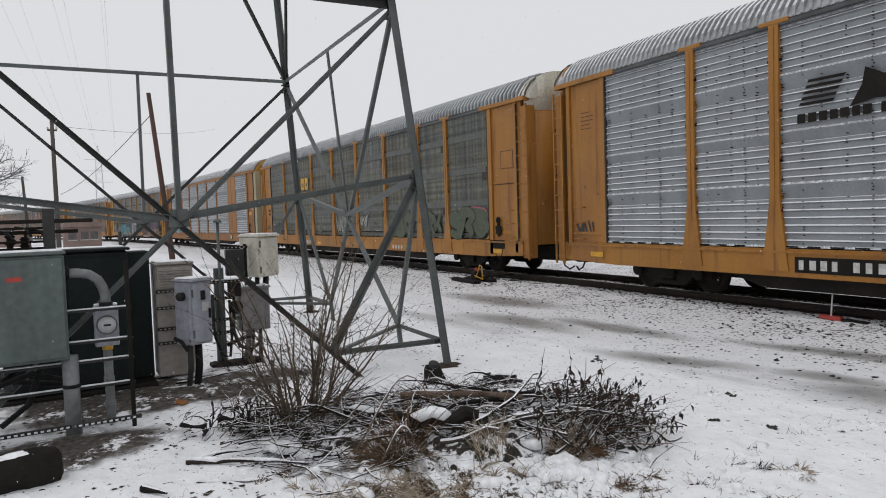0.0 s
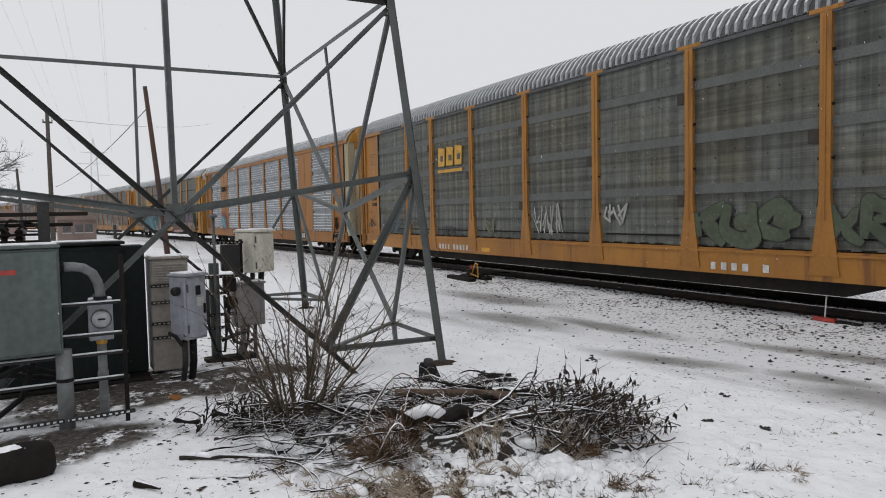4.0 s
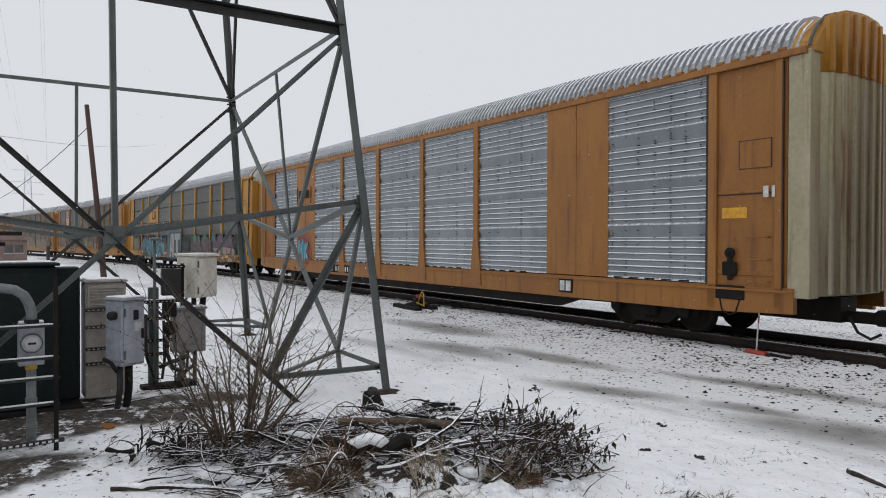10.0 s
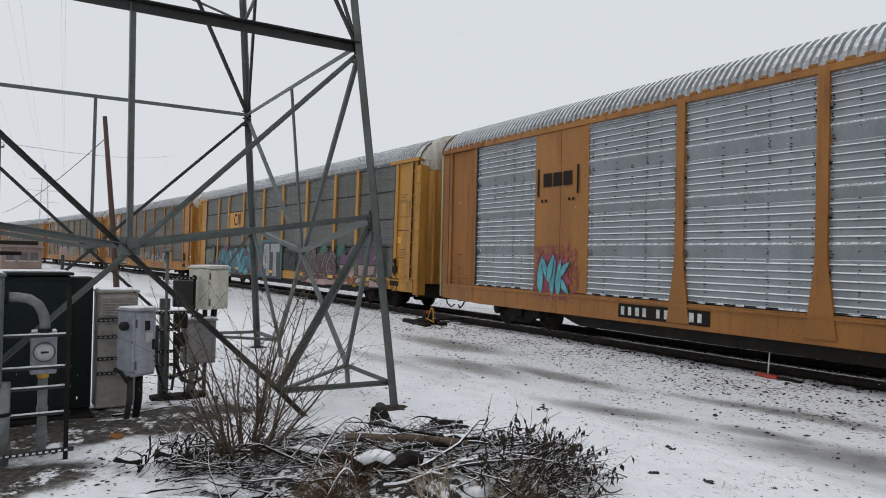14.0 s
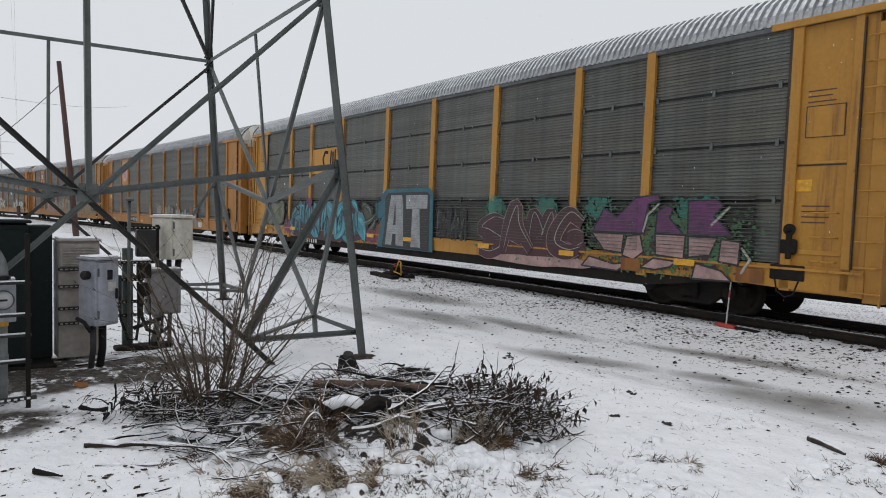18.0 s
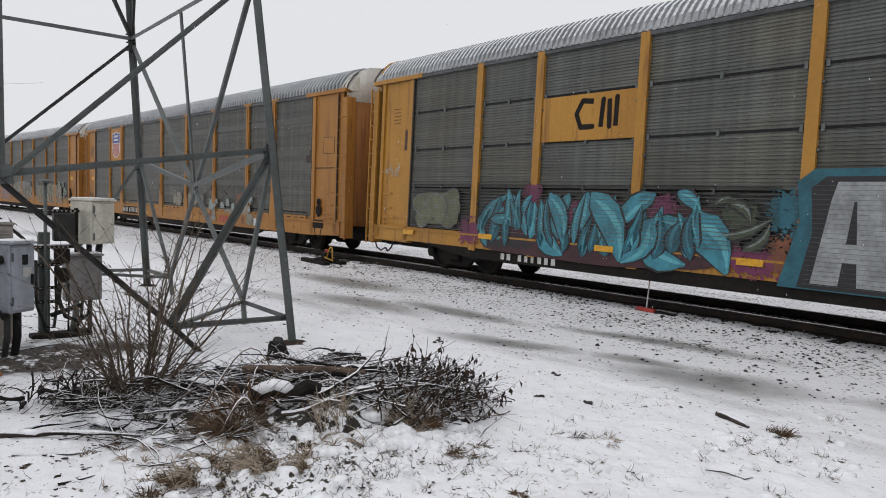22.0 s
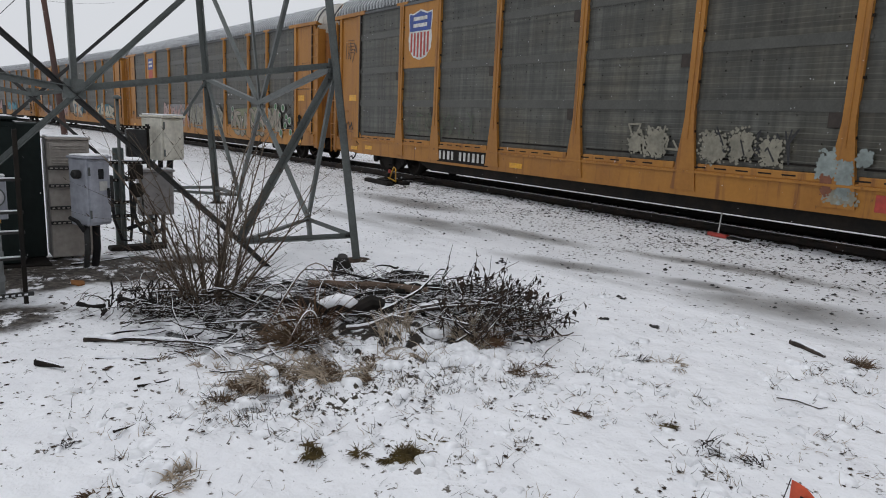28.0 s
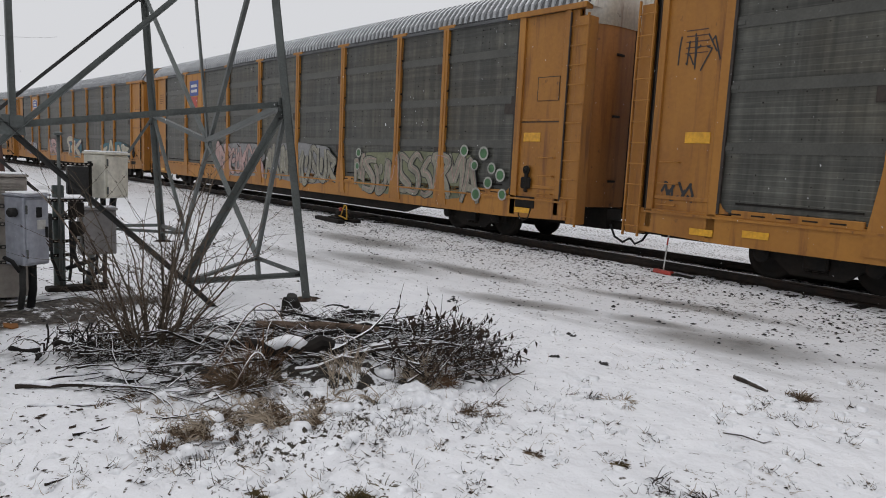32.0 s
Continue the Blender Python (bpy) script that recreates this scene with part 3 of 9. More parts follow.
def make_ground():
    xs = list(np.concatenate([np.array([-3000, -1500, -700, -400, -250]), np.arange(-180, -40, 6), np.arange(-40, -16, 0.8), np.arange(-16, -9.5, 0.22), np.arange(-9.5, -6.5, 0.08), np.arange(-6.5, 0.5, 0.045), np.arange(0.5, 14, 0.9), np.array([14, 25, 45, 90, 200, 500, 1500, 3000])]))
    ys = list(np.concatenate([np.array([-3000, -1200, -500, -200, -100, -60, -40, -25, -15, -8, -5]), np.arange(-3.5, -0.6, 0.3), np.arange(-0.6, 6.2, 0.045), np.arange(6.2, 8.5, 0.08), np.arange(8.5, 18, 0.3), np.array([18, 20, 23, 27, 32, 40, 60, 100, 200, 500, 1200, 3000])]))
    g = Mesh()
    g.v = [(float(x), float(y), ground_z(float(x), float(y))) for x in xs for y in ys]
    k = len(ys)
    g.f = [(i * k + j, (i + 1) * k + j, (i + 1) * k + j + 1, i * k + j + 1) for i in range(len(xs) - 1) for j in range(k - 1)]
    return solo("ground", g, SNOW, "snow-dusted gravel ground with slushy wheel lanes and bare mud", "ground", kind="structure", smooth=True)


make_ground()


def make_track():
    track = thing("railway_track", "single railway track on snow-dusted ballast with dark timber ties", "railway track", kind="structure")
    prof = [(-0.075, 0), (0.075, 0), (0.075, 0.02), (0.012, 0.035), (0.012, 0.13), (0.036, 0.14), (0.036, 0.172), (-0.036, 0.172), (-0.036, 0.14), (-0.012, 0.13), (-0.012, 0.035), (-0.075, 0.02)]
    stops = [-60, -30, -4] + list(range(4, 232, 8)) + [260, 400]
    for off in (-0.755, 0.755):
        r, h = Mesh(), Mesh()
        for a, b in zip(stops, stops[1:]):
            p, q = track_point(a, off, RAIL_Z - 0.172), track_point(b, off, RAIL_Z - 0.172)
            r.sweep(p, q, prof)
            h.bar(p + Vector((0, 0, 0.1725)), q + Vector((0, 0, 0.1725)), 0.06, 0.006)
        rail = part("rail", r, RAIL, track, "rust-brown steel rail")
        part("rail_head", h, RAIL_TOP, rail, "worn bright running surface")
    tie = Mesh().box(-0.11, 0.11, -1.3, 1.3, -0.13, 0.0, 0.012).data("tie", TIE)
    far = Mesh()
    n = 0
    s = -14.0
    while s < 190:
        p, k = side_point(s)
        mid = track_point(s, random.uniform(-0.04, 0.04), RAIL_Z - 0.172 + random.uniform(-0.012, 0.0))
        m = Matrix.Translation(mid) @ pose(0, 0, 0, random.uniform(-0.6, 0.6), 0, math.degrees(math.atan2(-k, 1)) + random.uniform(-1.2, 1.2))
        if s < 110:
            part("tie", tie, TIE, track, m=m)
        else:
            far.box(-0.11, 0.11, -1.3, 1.3, -0.13, 0, m=m)
        s += 0.53
    tagged(part("tie_row", far, TIE, track), kind="stuff")
    plate = Mesh()
    s = -2.0
    while s < 60:
        for off in (-0.755, 0.755):
            k = side_point(s)[1]
            m = Matrix.Translation(track_point(s, off, RAIL_Z - 0.17)) @ pose(0, 0, 0, 0, 0, math.degrees(math.atan2(-k, 1)))
            plate.box(-0.09, 0.09, -0.17, 0.17, 0, 0.012, m=m)
        s += 0.53
    tagged(part("tie_plate", plate, RAIL, track), kind="stuff")


make_track()

# ---- the autorack train ----
LCAR, LBODY = 28.3, 27.1
X0 = -LBODY / 2                       # the left end of a body; its sides lie at y = +-1.5
POSTS = [4.63, 6.57, 9.2, 12.06, 14.93, 17.76, 20.63, 22.6]
END = 2.0                             # length of the plated end bays
EAVE, SILL, PANEL = 5.15, 0.55, 1.08  # heights over the rail


def panel_mesh(width, style, z0, z1):
    """A pressed side panel, its relief running along the car; the outside is at y = 0, facing -y."""
    prof = []
    h = z1 - z0
    if style == "silver":
        z = z0
        groups = [(z0 + h * q, z0 + h * r) for q, r in ((0.015, 0.19), (0.3, 0.455), (0.535, 0.675), (0.79, 0.98))]
        while z < z1 - 0.01:
            if any(q <= z < r for q, r in groups):
                # an outward louvre: dark underside, bright sloping top
                prof += [(z, 0.0), (z + 0.05, 0.004), (z + 0.058, -0.023), (z + 0.065, -0.026), (z + 0.086, 0.0)]
                z += 0.135
            else:
                # a plain field between the groups leans in towards its foot
                top = min([q for q, r in groups if q > z + 0.01] + [z1])
                prof += [(z, 0.0), (z + 0.012, 0.045), (top - 0.06, -0.035), (top - 0.02, 0.0)]
                z = top
        prof = [(min(a, z1), b) for a, b in prof] + [(z1, 0.0)]
    elif style == "green":
        z = z0
        while z < z1 - 0.01:
            seam = any(abs(z - z0 - h * q) < 0.03 for q in (0.27, 0.52, 0.77))
            if seam:
                prof += [(z, 0.0), (z + 0.004, 0.06), (z + 0.04, 0.06), (z + 0.044, 0.0)]
                z += 0.05
            else:
                prof += [(z, 0.0), (z + 0.028, 0.0), (z + 0.036, 0.014), (z + 0.05, 0.014), (z + 0.058, 0.0)]
                z += 0.062
        prof = [(min(a, z1), b) for a, b in prof] + [(z1, 0.0)]
    else:
        z = z0
        while z < z1 - 0.01:
            prof += [(z, 0.004), (z + 0.06, 0.0), (z + 0.068, 0.006), (z + 0.085, 0.006)]
            z += 0.092
        prof = [(min(a, z1), b) for a, b in prof] + [(z1, 0.0)]
    ms = Mesh()
    for a, b in prof:
        ms.v += [(0, b, a), (width, b, a)]
    ms.f = [(2 * i, 2 * i + 1, 2 * i + 3, 2 * i + 2) for i in range(len(prof) - 1) if prof[i + 1][0] > prof[i][0] - 1e-6]
    # back sheet, for thickness
    ms.add([(0, 0.05, z0), (width, 0.05, z0), (width, 0.05, z1), (0, 0.05, z1)], [(3, 2, 1, 0)])
    return ms


def holes_mesh(width, z0, z1, seed, step=0.62):
    """Rows of small dark drain and bolt holes on a panel."""
    rnd = random.Random(seed)
    ms = Mesh()
    if step > 0.3:
        # louvred panels carry upright rows of short slots
        for f in (0.05, 0.2, 0.33, 0.5, 0.66, 0.8, 0.94):
            dense = rnd.uniform(0.2, 0.6)
            for k in range(int((z1 - z0 - 0.1) / 0.05)):
                if rnd.random() < dense:
                    x, z = width * f + rnd.choice((-0.012, 0.0, 0.0, 0.012)), z0 + 0.07 + 0.05 * k
                    ms.box(x - 0.007, x + 0.007, -0.037, 0.03, z - 0.007, z + 0.007)
        return ms
    lift = 0.15
    rows = int((z1 - z0) / lift)
    for r in range(rows):
        z = z0 + 0.1 + r * lift
        x = 0.14
        while x < width - 0.1:
            if rnd.random() < 0.22:
                w, h = rnd.uniform(0.012, 0.02), rnd.uniform(0.012, 0.028)
                ms.box(x - w / 2, x + w / 2, -0.008, 0.03, z - h / 2, z + h / 2)
            x += step
    return ms


def band_mesh(width):
    """A smooth stiffening band of a perforated panel, with its end brackets."""
    ms = Mesh().box(0.02, width - 0.02, -0.014, 0.0, -0.1, 0.09, 0.004)
    ms.box(0.02, 0.16, -0.03, -0.014, -0.05, 0.02, 0.004)
    return ms.box(width - 0.16, width - 0.02, -0.03, -0.014, -0.05, 0.02, 0.004)


def bracket_mesh():
    """A rusted closing bracket where a band ends at a post."""
    return Mesh().box(-0.34, -0.02, -0.026, 0.0, -0.34, -0.1, 0.006).box(-0.12, -0.02, -0.034, -0.026, -0.13, 0.07, 0.005)


def corner_mesh():
    """A filled lower corner that rounds off the opening between two posts."""
    pts = [(0.0, 0.0)] + [(0.34 * (1 - math.sin(math.pi / 2 * k / 5)), 0.28 * (1 - math.cos(math.pi / 2 * k / 5))) for k in range(6)]
    return Mesh().prism(pts, -0.02, 0.03)


def post_outline(width, flare, z0, z1, flare_top):
    w, f = width / 2, flare / 2
    return [(-f, z0), (f, z0), (f * 0.92, z0 + 0.12), (w * 1.25, flare_top), (w, flare_top + 0.25), (w, z1), (-w, z1), (-w, flare_top + 0.25), (-w * 1.25, flare_top), (-f * 0.92, z0 + 0.12)]


def roof_section():
    """Half of the roof from eave to ridge: (y, z)."""
    return [(-1.49, EAVE), (-1.45, EAVE + 0.13), (-1.25, EAVE + 0.4), (-1.0, EAVE + 0.58), (-0.6, EAVE + 0.7), (0.0, EAVE + 0.74)]


def roof_mesh():
    sec = roof_section() + [(-y, z) for y, z in roof_section()[-2::-1]]
    ms = Mesh()
    n = 28
    for i in range(n + 1):
        x = X0 + 0.25 + (LBODY - 0.5) * i / n
        ms.v += [(x, y, z) for y, z in sec]
    k = len(sec)
    ms.f = [(i * k + j, (i + 1) * k + j, (i + 1) * k + j + 1, i * k + j + 1) for i in range(n) for j in range(k - 1)]
    for x in (X0 + 0.25, X0 + LBODY - 0.25):
        o = len(ms.v)
        ms.v += [(x, y, z) for y, z in sec]
        ms.f.append(tuple(range(o, o + k)))
    return ms


def ribs_mesh(step, width, high):
    sec = roof_section()
    sec = sec + [(-y, z) for y, z in sec[-2::-1]]
    ms = Mesh()
    x = X0 + 0.45
    while x < X0 + LBODY - 0.4:
        o = len(ms.v)
        for j, (y, z) in enumerate(sec):
            up = high * (0.35 if j in (0, len(sec) - 1) else 1)
            ny = -0.6 if j < len(sec) / 2 - 1 else 0.6 if j > len(sec) / 2 else 0
            ms.v += [(x - width / 2, y, z - 0.01), (x - width / 3, y + ny * up, z + up), (x + width / 3, y + ny * up, z + up), (x + width / 2, y, z - 0.01)]
        for j in range(len(sec) - 1):
            a = o + 4 * j
            for q in range(3):
                ms.f.append((a + q, a + q + 1, a + q + 5, a + q + 4))
        x += step
    return ms


def bolts(ms, pts, r=0.018, out=-0.012, y=0.0):
    for x, z in pts:
        ms.box(x - r, x + r, y + out, y, z - r, z + r)
    return ms


def wheelset_mesh():
    ms = Mesh()
    for y in (-0.755, 0.755):
        sgn = -1 if y < 0 else 1
        ms.lathe((0, y - sgn * 0.02, 0), (0, sgn, 0), [(-0.05, 0.2), (-0.05, 0.44), (-0.02, 0.455), (0.0, 0.42), (0.09, 0.415), (0.09, 0.33), (0.05, 0.3), (0.05, 0.12), (0.1, 0.11), (0.1, 0.07)], 24)
    ms.tube([(0, -0.95, 0), (0, 0.95, 0)], 0.08, 10)
    return ms


WHEELSET = wheelset_mesh().data("wheelset", UNDER, True)


def frame_mesh(y):
    out = [(-1.15, 0.36), (-1.15, 0.56), (-0.72, 0.62), (-0.42, 0.74), (0.42, 0.74), (0.72, 0.62), (1.15, 0.56), (1.15, 0.36), (0.68, 0.36), (0.42, 0.16), (-0.42, 0.16), (-0.68, 0.36)]
    return Mesh().prism(out, y - 0.07, y + 0.07)


FRAME_N, FRAME_F = frame_mesh(-1.02).data("side_frame", UNDER), frame_mesh(1.02).data("side_frame", UNDER)
BOLSTER = Mesh().box(-0.2, 0.2, -1.2, 1.2, 0.3, 0.66, 0.03).data("bolster", UNDER)
SPRING = Mesh().tube([(0.056 * math.cos(k * math.tau / 8), 0.056 * math.sin(k * math.tau / 8), 0.2 + 0.0045 * k) for k in range(49)], 0.011, 5).data("spring", UNDER)
JOURNAL = Mesh().lathe((0, -1.15, 0.45), (0, -1, 0), [(0, 0.14), (0.07, 0.14), (0.1, 0.09)], 12).data("journal_cap", UNDER)
WHEELS = []


def make_bogie(car, x):
    """A four-wheel bogie: frames, bolster, springs and two wheelsets."""
    b = part("bogie", BOLSTER, UNDER, car, "black cast-steel bogie", m=pose(x, 0, 0))
    part("side_frame", FRAME_N, UNDER, b)
    part("side_frame", FRAME_F, UNDER, b)
    for sx in (-0.13, 0.0, 0.13):
        part("spring", SPRING, UNDER, b, m=pose(sx, -1.1, 0.02))
    for wx in (-0.89, 0.89):
        w = part("wheelset", WHEELSET, UNDER, b, "steel wheels on one axle", m=pose(wx, 0, 0.42))
        part("journal_cap", JOURNAL, UNDER, b, m=pose(wx, 0, 0))
        WHEELS.append(w)
    return b


RIB_SETS = {"fine": ribs_mesh(0.2, 0.1, 0.05), "wide": ribs_mesh(0.2, 0.08, 0.07), "pale": ribs_mesh(0.155, 0.085, 0.06)}
SHARED = {}


def shared(key, build, name, mat, smooth=False):
    if key not in SHARED:
        SHARED[key] = build().data(name, mat, smooth)
    return SHARED[key]


def bars(ms, x0, z, n, w, h, gap, y=-1.506, seed=0, thick=0.004):
    """Lettering that is not spelt out: plain bars of its size."""
    rnd = random.Random(seed)
    x = x0
    for i in range(n):
        ww = w * rnd.uniform(0.75, 1.1)
        ms.box(x, x + ww, y - thick, y, z, z + h)
        x += ww + gap
    return ms


def autorack(spec):
    """One covered car carrier; its origin is the middle of the body at the height of the rail."""
    kind, skin, coat, seed = spec["kind"], spec["skin"], spec["coat"], spec["seed"]
    car = thing("autorack_car", spec["label"], "railcar", group="cars of the train")
    skin_mat = {"silver": SILVER_PANEL, "grey": spec.get("panel", GREY_PANEL), "green": GREEN_PANEL}[skin]
    band_mat = ASH_BAND if skin_mat is ASH_PANEL else BAND_GREY
    # underframe and sills
    und = Mesh().box(X0 + 0.5, X0 + LBODY - 0.5, -1.25, 1.25, 0.86, 1.0).box(X0 + 0.1, X0 + LBODY - 0.1, -0.28, 0.28, 0.42, 0.88)
    for i in range(14):
        x = X0 + 2.6 + i * 1.7
        und.box(x - 0.05, x + 0.05, -1.38, 1.38, 0.62, 0.9)
    part("underframe", shared("und", lambda: und, "underframe", UNDER), UNDER, car, "black steel underframe")
    near = part("side_sill", shared(("sill", kind == "cn", coat), lambda: Mesh().prism([(X0 + 0.3, 0.62), (X0 + 2.2, 0.68 if kind == "cn" else SILL), (X0 + LBODY - 2.2, 0.68 if kind == "cn" else SILL), (X0 + LBODY - 0.3, 0.62), (X0 + LBODY - 0.3, PANEL - 0.02), (X0 + 0.3, PANEL - 0.02)], -1.5, -1.38), "side_sill", coat), coat, car, "rust-streaked painted sill")
    part("side_sill", shared(("sillf", coat), lambda: Mesh().box(X0 + 0.3, X0 + LBODY - 0.3, 1.38, 1.5, SILL, PANEL), "side_sill", coat), coat, car)
    lip = shared(("lip", coat), lambda: Mesh().box(X0 + 0.3, X0 + LBODY - 0.3, -1.535, -1.5, PANEL - 0.1, PANEL - 0.06), "sill_lip", coat)
    part("sill_lip", lip, coat, near)
    if kind != "cn":
        part("frame_skirt", shared("skirt", lambda: Mesh().prism([(X0 + 5.2, 0.6), (X0 + 6.2, 0.3), (X0 + LBODY - 6.2, 0.3), (X0 + LBODY - 5.2, 0.6)], -1.34, -1.2), "frame_skirt", UNDER), UNDER, car, "black lower frame beam")
    if kind == "cn":
        part("lower_sill", shared("lowsill", lambda: Mesh().prism([(X0 + 2.6, 0.677), (X0 + 4.4, 0.43), (X0 + LBODY - 4.4, 0.43), (X0 + LBODY - 2.6, 0.677)], -1.48, -1.36), "lower_sill", UNDER), UNDER, car, "black lower sill")
    # side panels between the posts
    posts = [12.32 if kind == "cn" and p == 12.06 else p for p in POSTS]
    ends = (END, 1.66 if kind == "cn" else END)
    edges = [END] + posts + [LBODY - ends[1]]
    plates = spec.get("plates", ())
    pz = PANEL
    for i, (a, b) in enumerate(zip(edges, edges[1:])):
        w = b - a
        if i in plates:
            q = Mesh().box(0, w, -0.02, 0.03, pz, EAVE - 0.1, 0.006)
            q.box(w * 0.49, w * 0.505, -0.03, -0.02, pz, EAVE - 0.1)
            bolts(q, [(w * f, z) for f in (0.06, 0.45, 0.55, 0.94) for z in np.arange(pz + 0.25, EAVE - 0.3, 0.42)], 0.014, -0.01, -0.02)
            part("plate_panel", shared(("plate", round(w, 2), coat), lambda q=q: q, "plate_panel", coat), coat, car, "plain orange plate panel", m=pose(X0 + a, -1.46, 0))
        else:
            pm = part("side_panel", shared(("panel", skin_mat, round(w, 2), pz), lambda: panel_mesh(w, skin, pz, EAVE - 0.1), "side_panel", skin_mat), skin_mat, car, m=pose(X0 + a, -1.455, 0))
            if skin == "green":
                for q in (0.27, 0.52, 0.77):
                    # seam recess renders too light, so a black strip stands for its shade
                    part("panel_joint", shared(("joint", round(w, 2)), lambda: Mesh().box(0.02, w - 0.02, -0.005, 0.01, -0.026, 0.022), "panel_joint", BLACK), BLACK, pm, "black strip for the shade in the panel seam", m=pose(0, 0, pz + (EAVE - 0.1 - pz) * q))
                    for cx in (0.16, w / 2, w - 0.16):
                        part("seam_clip", shared("clip", lambda: Mesh().box(-0.03, 0.03, -0.03, 0.0, -0.06, 0.07, 0.005), "seam_clip", GALV), GALV, pm, m=pose(cx, 0, pz + (EAVE - 0.1 - pz) * q))
            if skin != "green":
                hm = part("bolt_hole_pattern", shared(("hole", round(w, 2), skin), lambda: holes_mesh(w, pz, EAVE - 0.1, 5, 0.36 if skin == "silver" else 0.23), "bolt_hole_pattern", UNDER), UNDER, pm)
                tagged(hm, kind="stuff")
                dr = shared(("drain", round(w, 2)), lambda: [ms_.box(0.2 + 0.42 * k, min(0.2 + 0.42 * k + 0.24, w - 0.15), -0.052, -0.04, pz + 0.004, pz + 0.03) for ms_ in [Mesh()] for k in range(int((w - 0.35) / 0.42))][-1], "drain_slot_pattern", UNDER)
                tagged(part("drain_slot_pattern", dr, UNDER, pm, "dark drain slots over the sill"), kind="stuff")
            if skin == "grey":
                for q in (0.29, 0.55, 0.82):
                    part("panel_band", shared(("band", band_mat, round(w, 2)), lambda: band_mesh(w), "panel_band", band_mat), band_mat, pm, m=pose(0, 0, pz + (EAVE - 0.1 - pz) * q))
                    if (i + int(q * 100)) % 2:
                        part("band_bracket", shared("brkt", bracket_mesh, "band_bracket", DULL_BROWN), DULL_BROWN, pm, "brown stained bracket plate", m=pose(w, 0, pz + (EAVE - 0.1 - pz) * q))
                part("lower_seam", shared(("lseam", round(w, 2)), lambda: Mesh().box(0.3, w - 0.3, -0.01, 0.0, -0.018, 0.018), "lower_seam", UNDER), UNDER, pm, m=pose(0, 0, pz + 0.2))
                if seed in (5, 6, 7):
                    part("panel_foot", shared(("pfoot", coat, round(w, 2)), lambda: Mesh().box(0.26, w - 0.26, -0.05, 0.0, -0.05, 0.085, 0.012), "panel_foot", coat), coat, pm, "orange rail along the panel's foot", m=pose(0, 0, pz))
                part("corner_fillet", shared(("corner", coat), corner_mesh, "corner_fillet", coat), coat, pm, m=pose(0, 0, pz))
                part("corner_fillet", shared(("cornr", coat), lambda: flipped(corner_mesh(), Matrix.Diagonal((-1, 1, 1, 1))), "corner_fillet", coat), coat, pm, m=pose(w, 0, pz))
    part("far_side", shared(("far", skin_mat), lambda: Mesh().box(X0 + END, X0 + LBODY - END, 1.4, 1.46, PANEL, EAVE - 0.1), "far_side", skin_mat), skin_mat, car)
    # posts
    slim = kind == "cn"
    for i, px in enumerate(posts):
        if kind == "plated" and any(i in (k, k - 1) for k in plates):
            continue
        if slim:
            ms = lambda: Mesh().prism(post_outline(0.2, 0.22, 0.62, EAVE - 0.02, 1.2), -0.06, 0.05)
        else:
            def ms():
                q = Mesh().prism(post_outline(0.2, 0.55, SILL + 0.1, EAVE - 0.02, 1.75), -0.062, 0.05)
                if kind != "plated":
                    q.box(-0.012, 0.012, -0.075, -0.05, 1.6, EAVE - 0.1)
                if kind == "ttgx":
                    q.box(-0.3, 0.3, -0.07, 0.03, EAVE - 0.06, EAVE + 0.02, 0.01)
                return q
        p = part("side_post", shared(("post", kind, coat), ms, "side_post", coat), coat, car, m=pose(X0 + px, -1.465, 0))
        bl = shared(("bolts", kind), lambda: bolts(Mesh(), [(sx, z) for sx in (-0.12, 0.12) for z in np.arange(1.75, EAVE - 0.3, 0.9 if not slim else 1.05)], 0.022, -0.03, -0.01), "post_bolts", GALV if slim else UNDER)
        tagged(part("post_bolts", bl, UNDER, p), kind="stuff")
    # top rail and roof
    part("top_rail", shared(("top", coat, kind), lambda: Mesh().box(X0 + 0.15, X0 + LBODY - 0.15, -1.52, -1.42, EAVE - 0.1, EAVE + (0.03 if kind == "plated" else -0.02), 0.008).box(X0 + 0.15, X0 + LBODY - 0.15, 1.42, 1.52, EAVE - 0.1, EAVE, 0.008), "top_rail", coat if kind == "plated" else ROOF_DARK), coat, car)
    if kind == "plated":
        q = shared(("teeth", coat), lambda: [ms_.box(X0 + 0.4 + 0.3 * i, X0 + 0.55 + 0.3 * i, -1.53, -1.47, EAVE + 0.03, EAVE + 0.075) for ms_ in [Mesh()] for i in range(88)][-1], "eave_clip_row", coat)
        tagged(part("eave_clip_row", q, coat, car), kind="stuff")
    dark_roof = spec["ribs"] in ("fine", "wide")
    sheet = ROOF_DARK if dark_roof else ROOF_MID
    rf = part("roof", shared(("roof", dark_roof), roof_mesh, "roof", sheet, True), sheet, car, "ribbed steel roof with snow on its ribs")
    rib_mat = ROOF_PALE
    tagged(part("roof_ribs", shared(("ribs", spec["ribs"]), lambda: RIB_SETS[spec["ribs"]], "roof_ribs", rib_mat, False), rib_mat, rf), kind="stuff")
    # ends
    for end in (0, 1):
        flip = pose(0, 0, 0) if end == 0 else Matrix.Diagonal((-1, 1, 1, 1))
        em = spec["end_mats"][end]
        bay = part("bay_plate", shared(("bay", em, end, ends[end], kind == "plated"), lambda: flipped(Mesh().box(X0 + ((0.45 if end else 0.06) if kind == "plated" else 0.325 if end else 0.45), X0 + ends[end], -1.44, -1.36, 0.62, EAVE - 0.05, 0.006), flip), "bay_plate", em), em, car, "painted plate end bay")
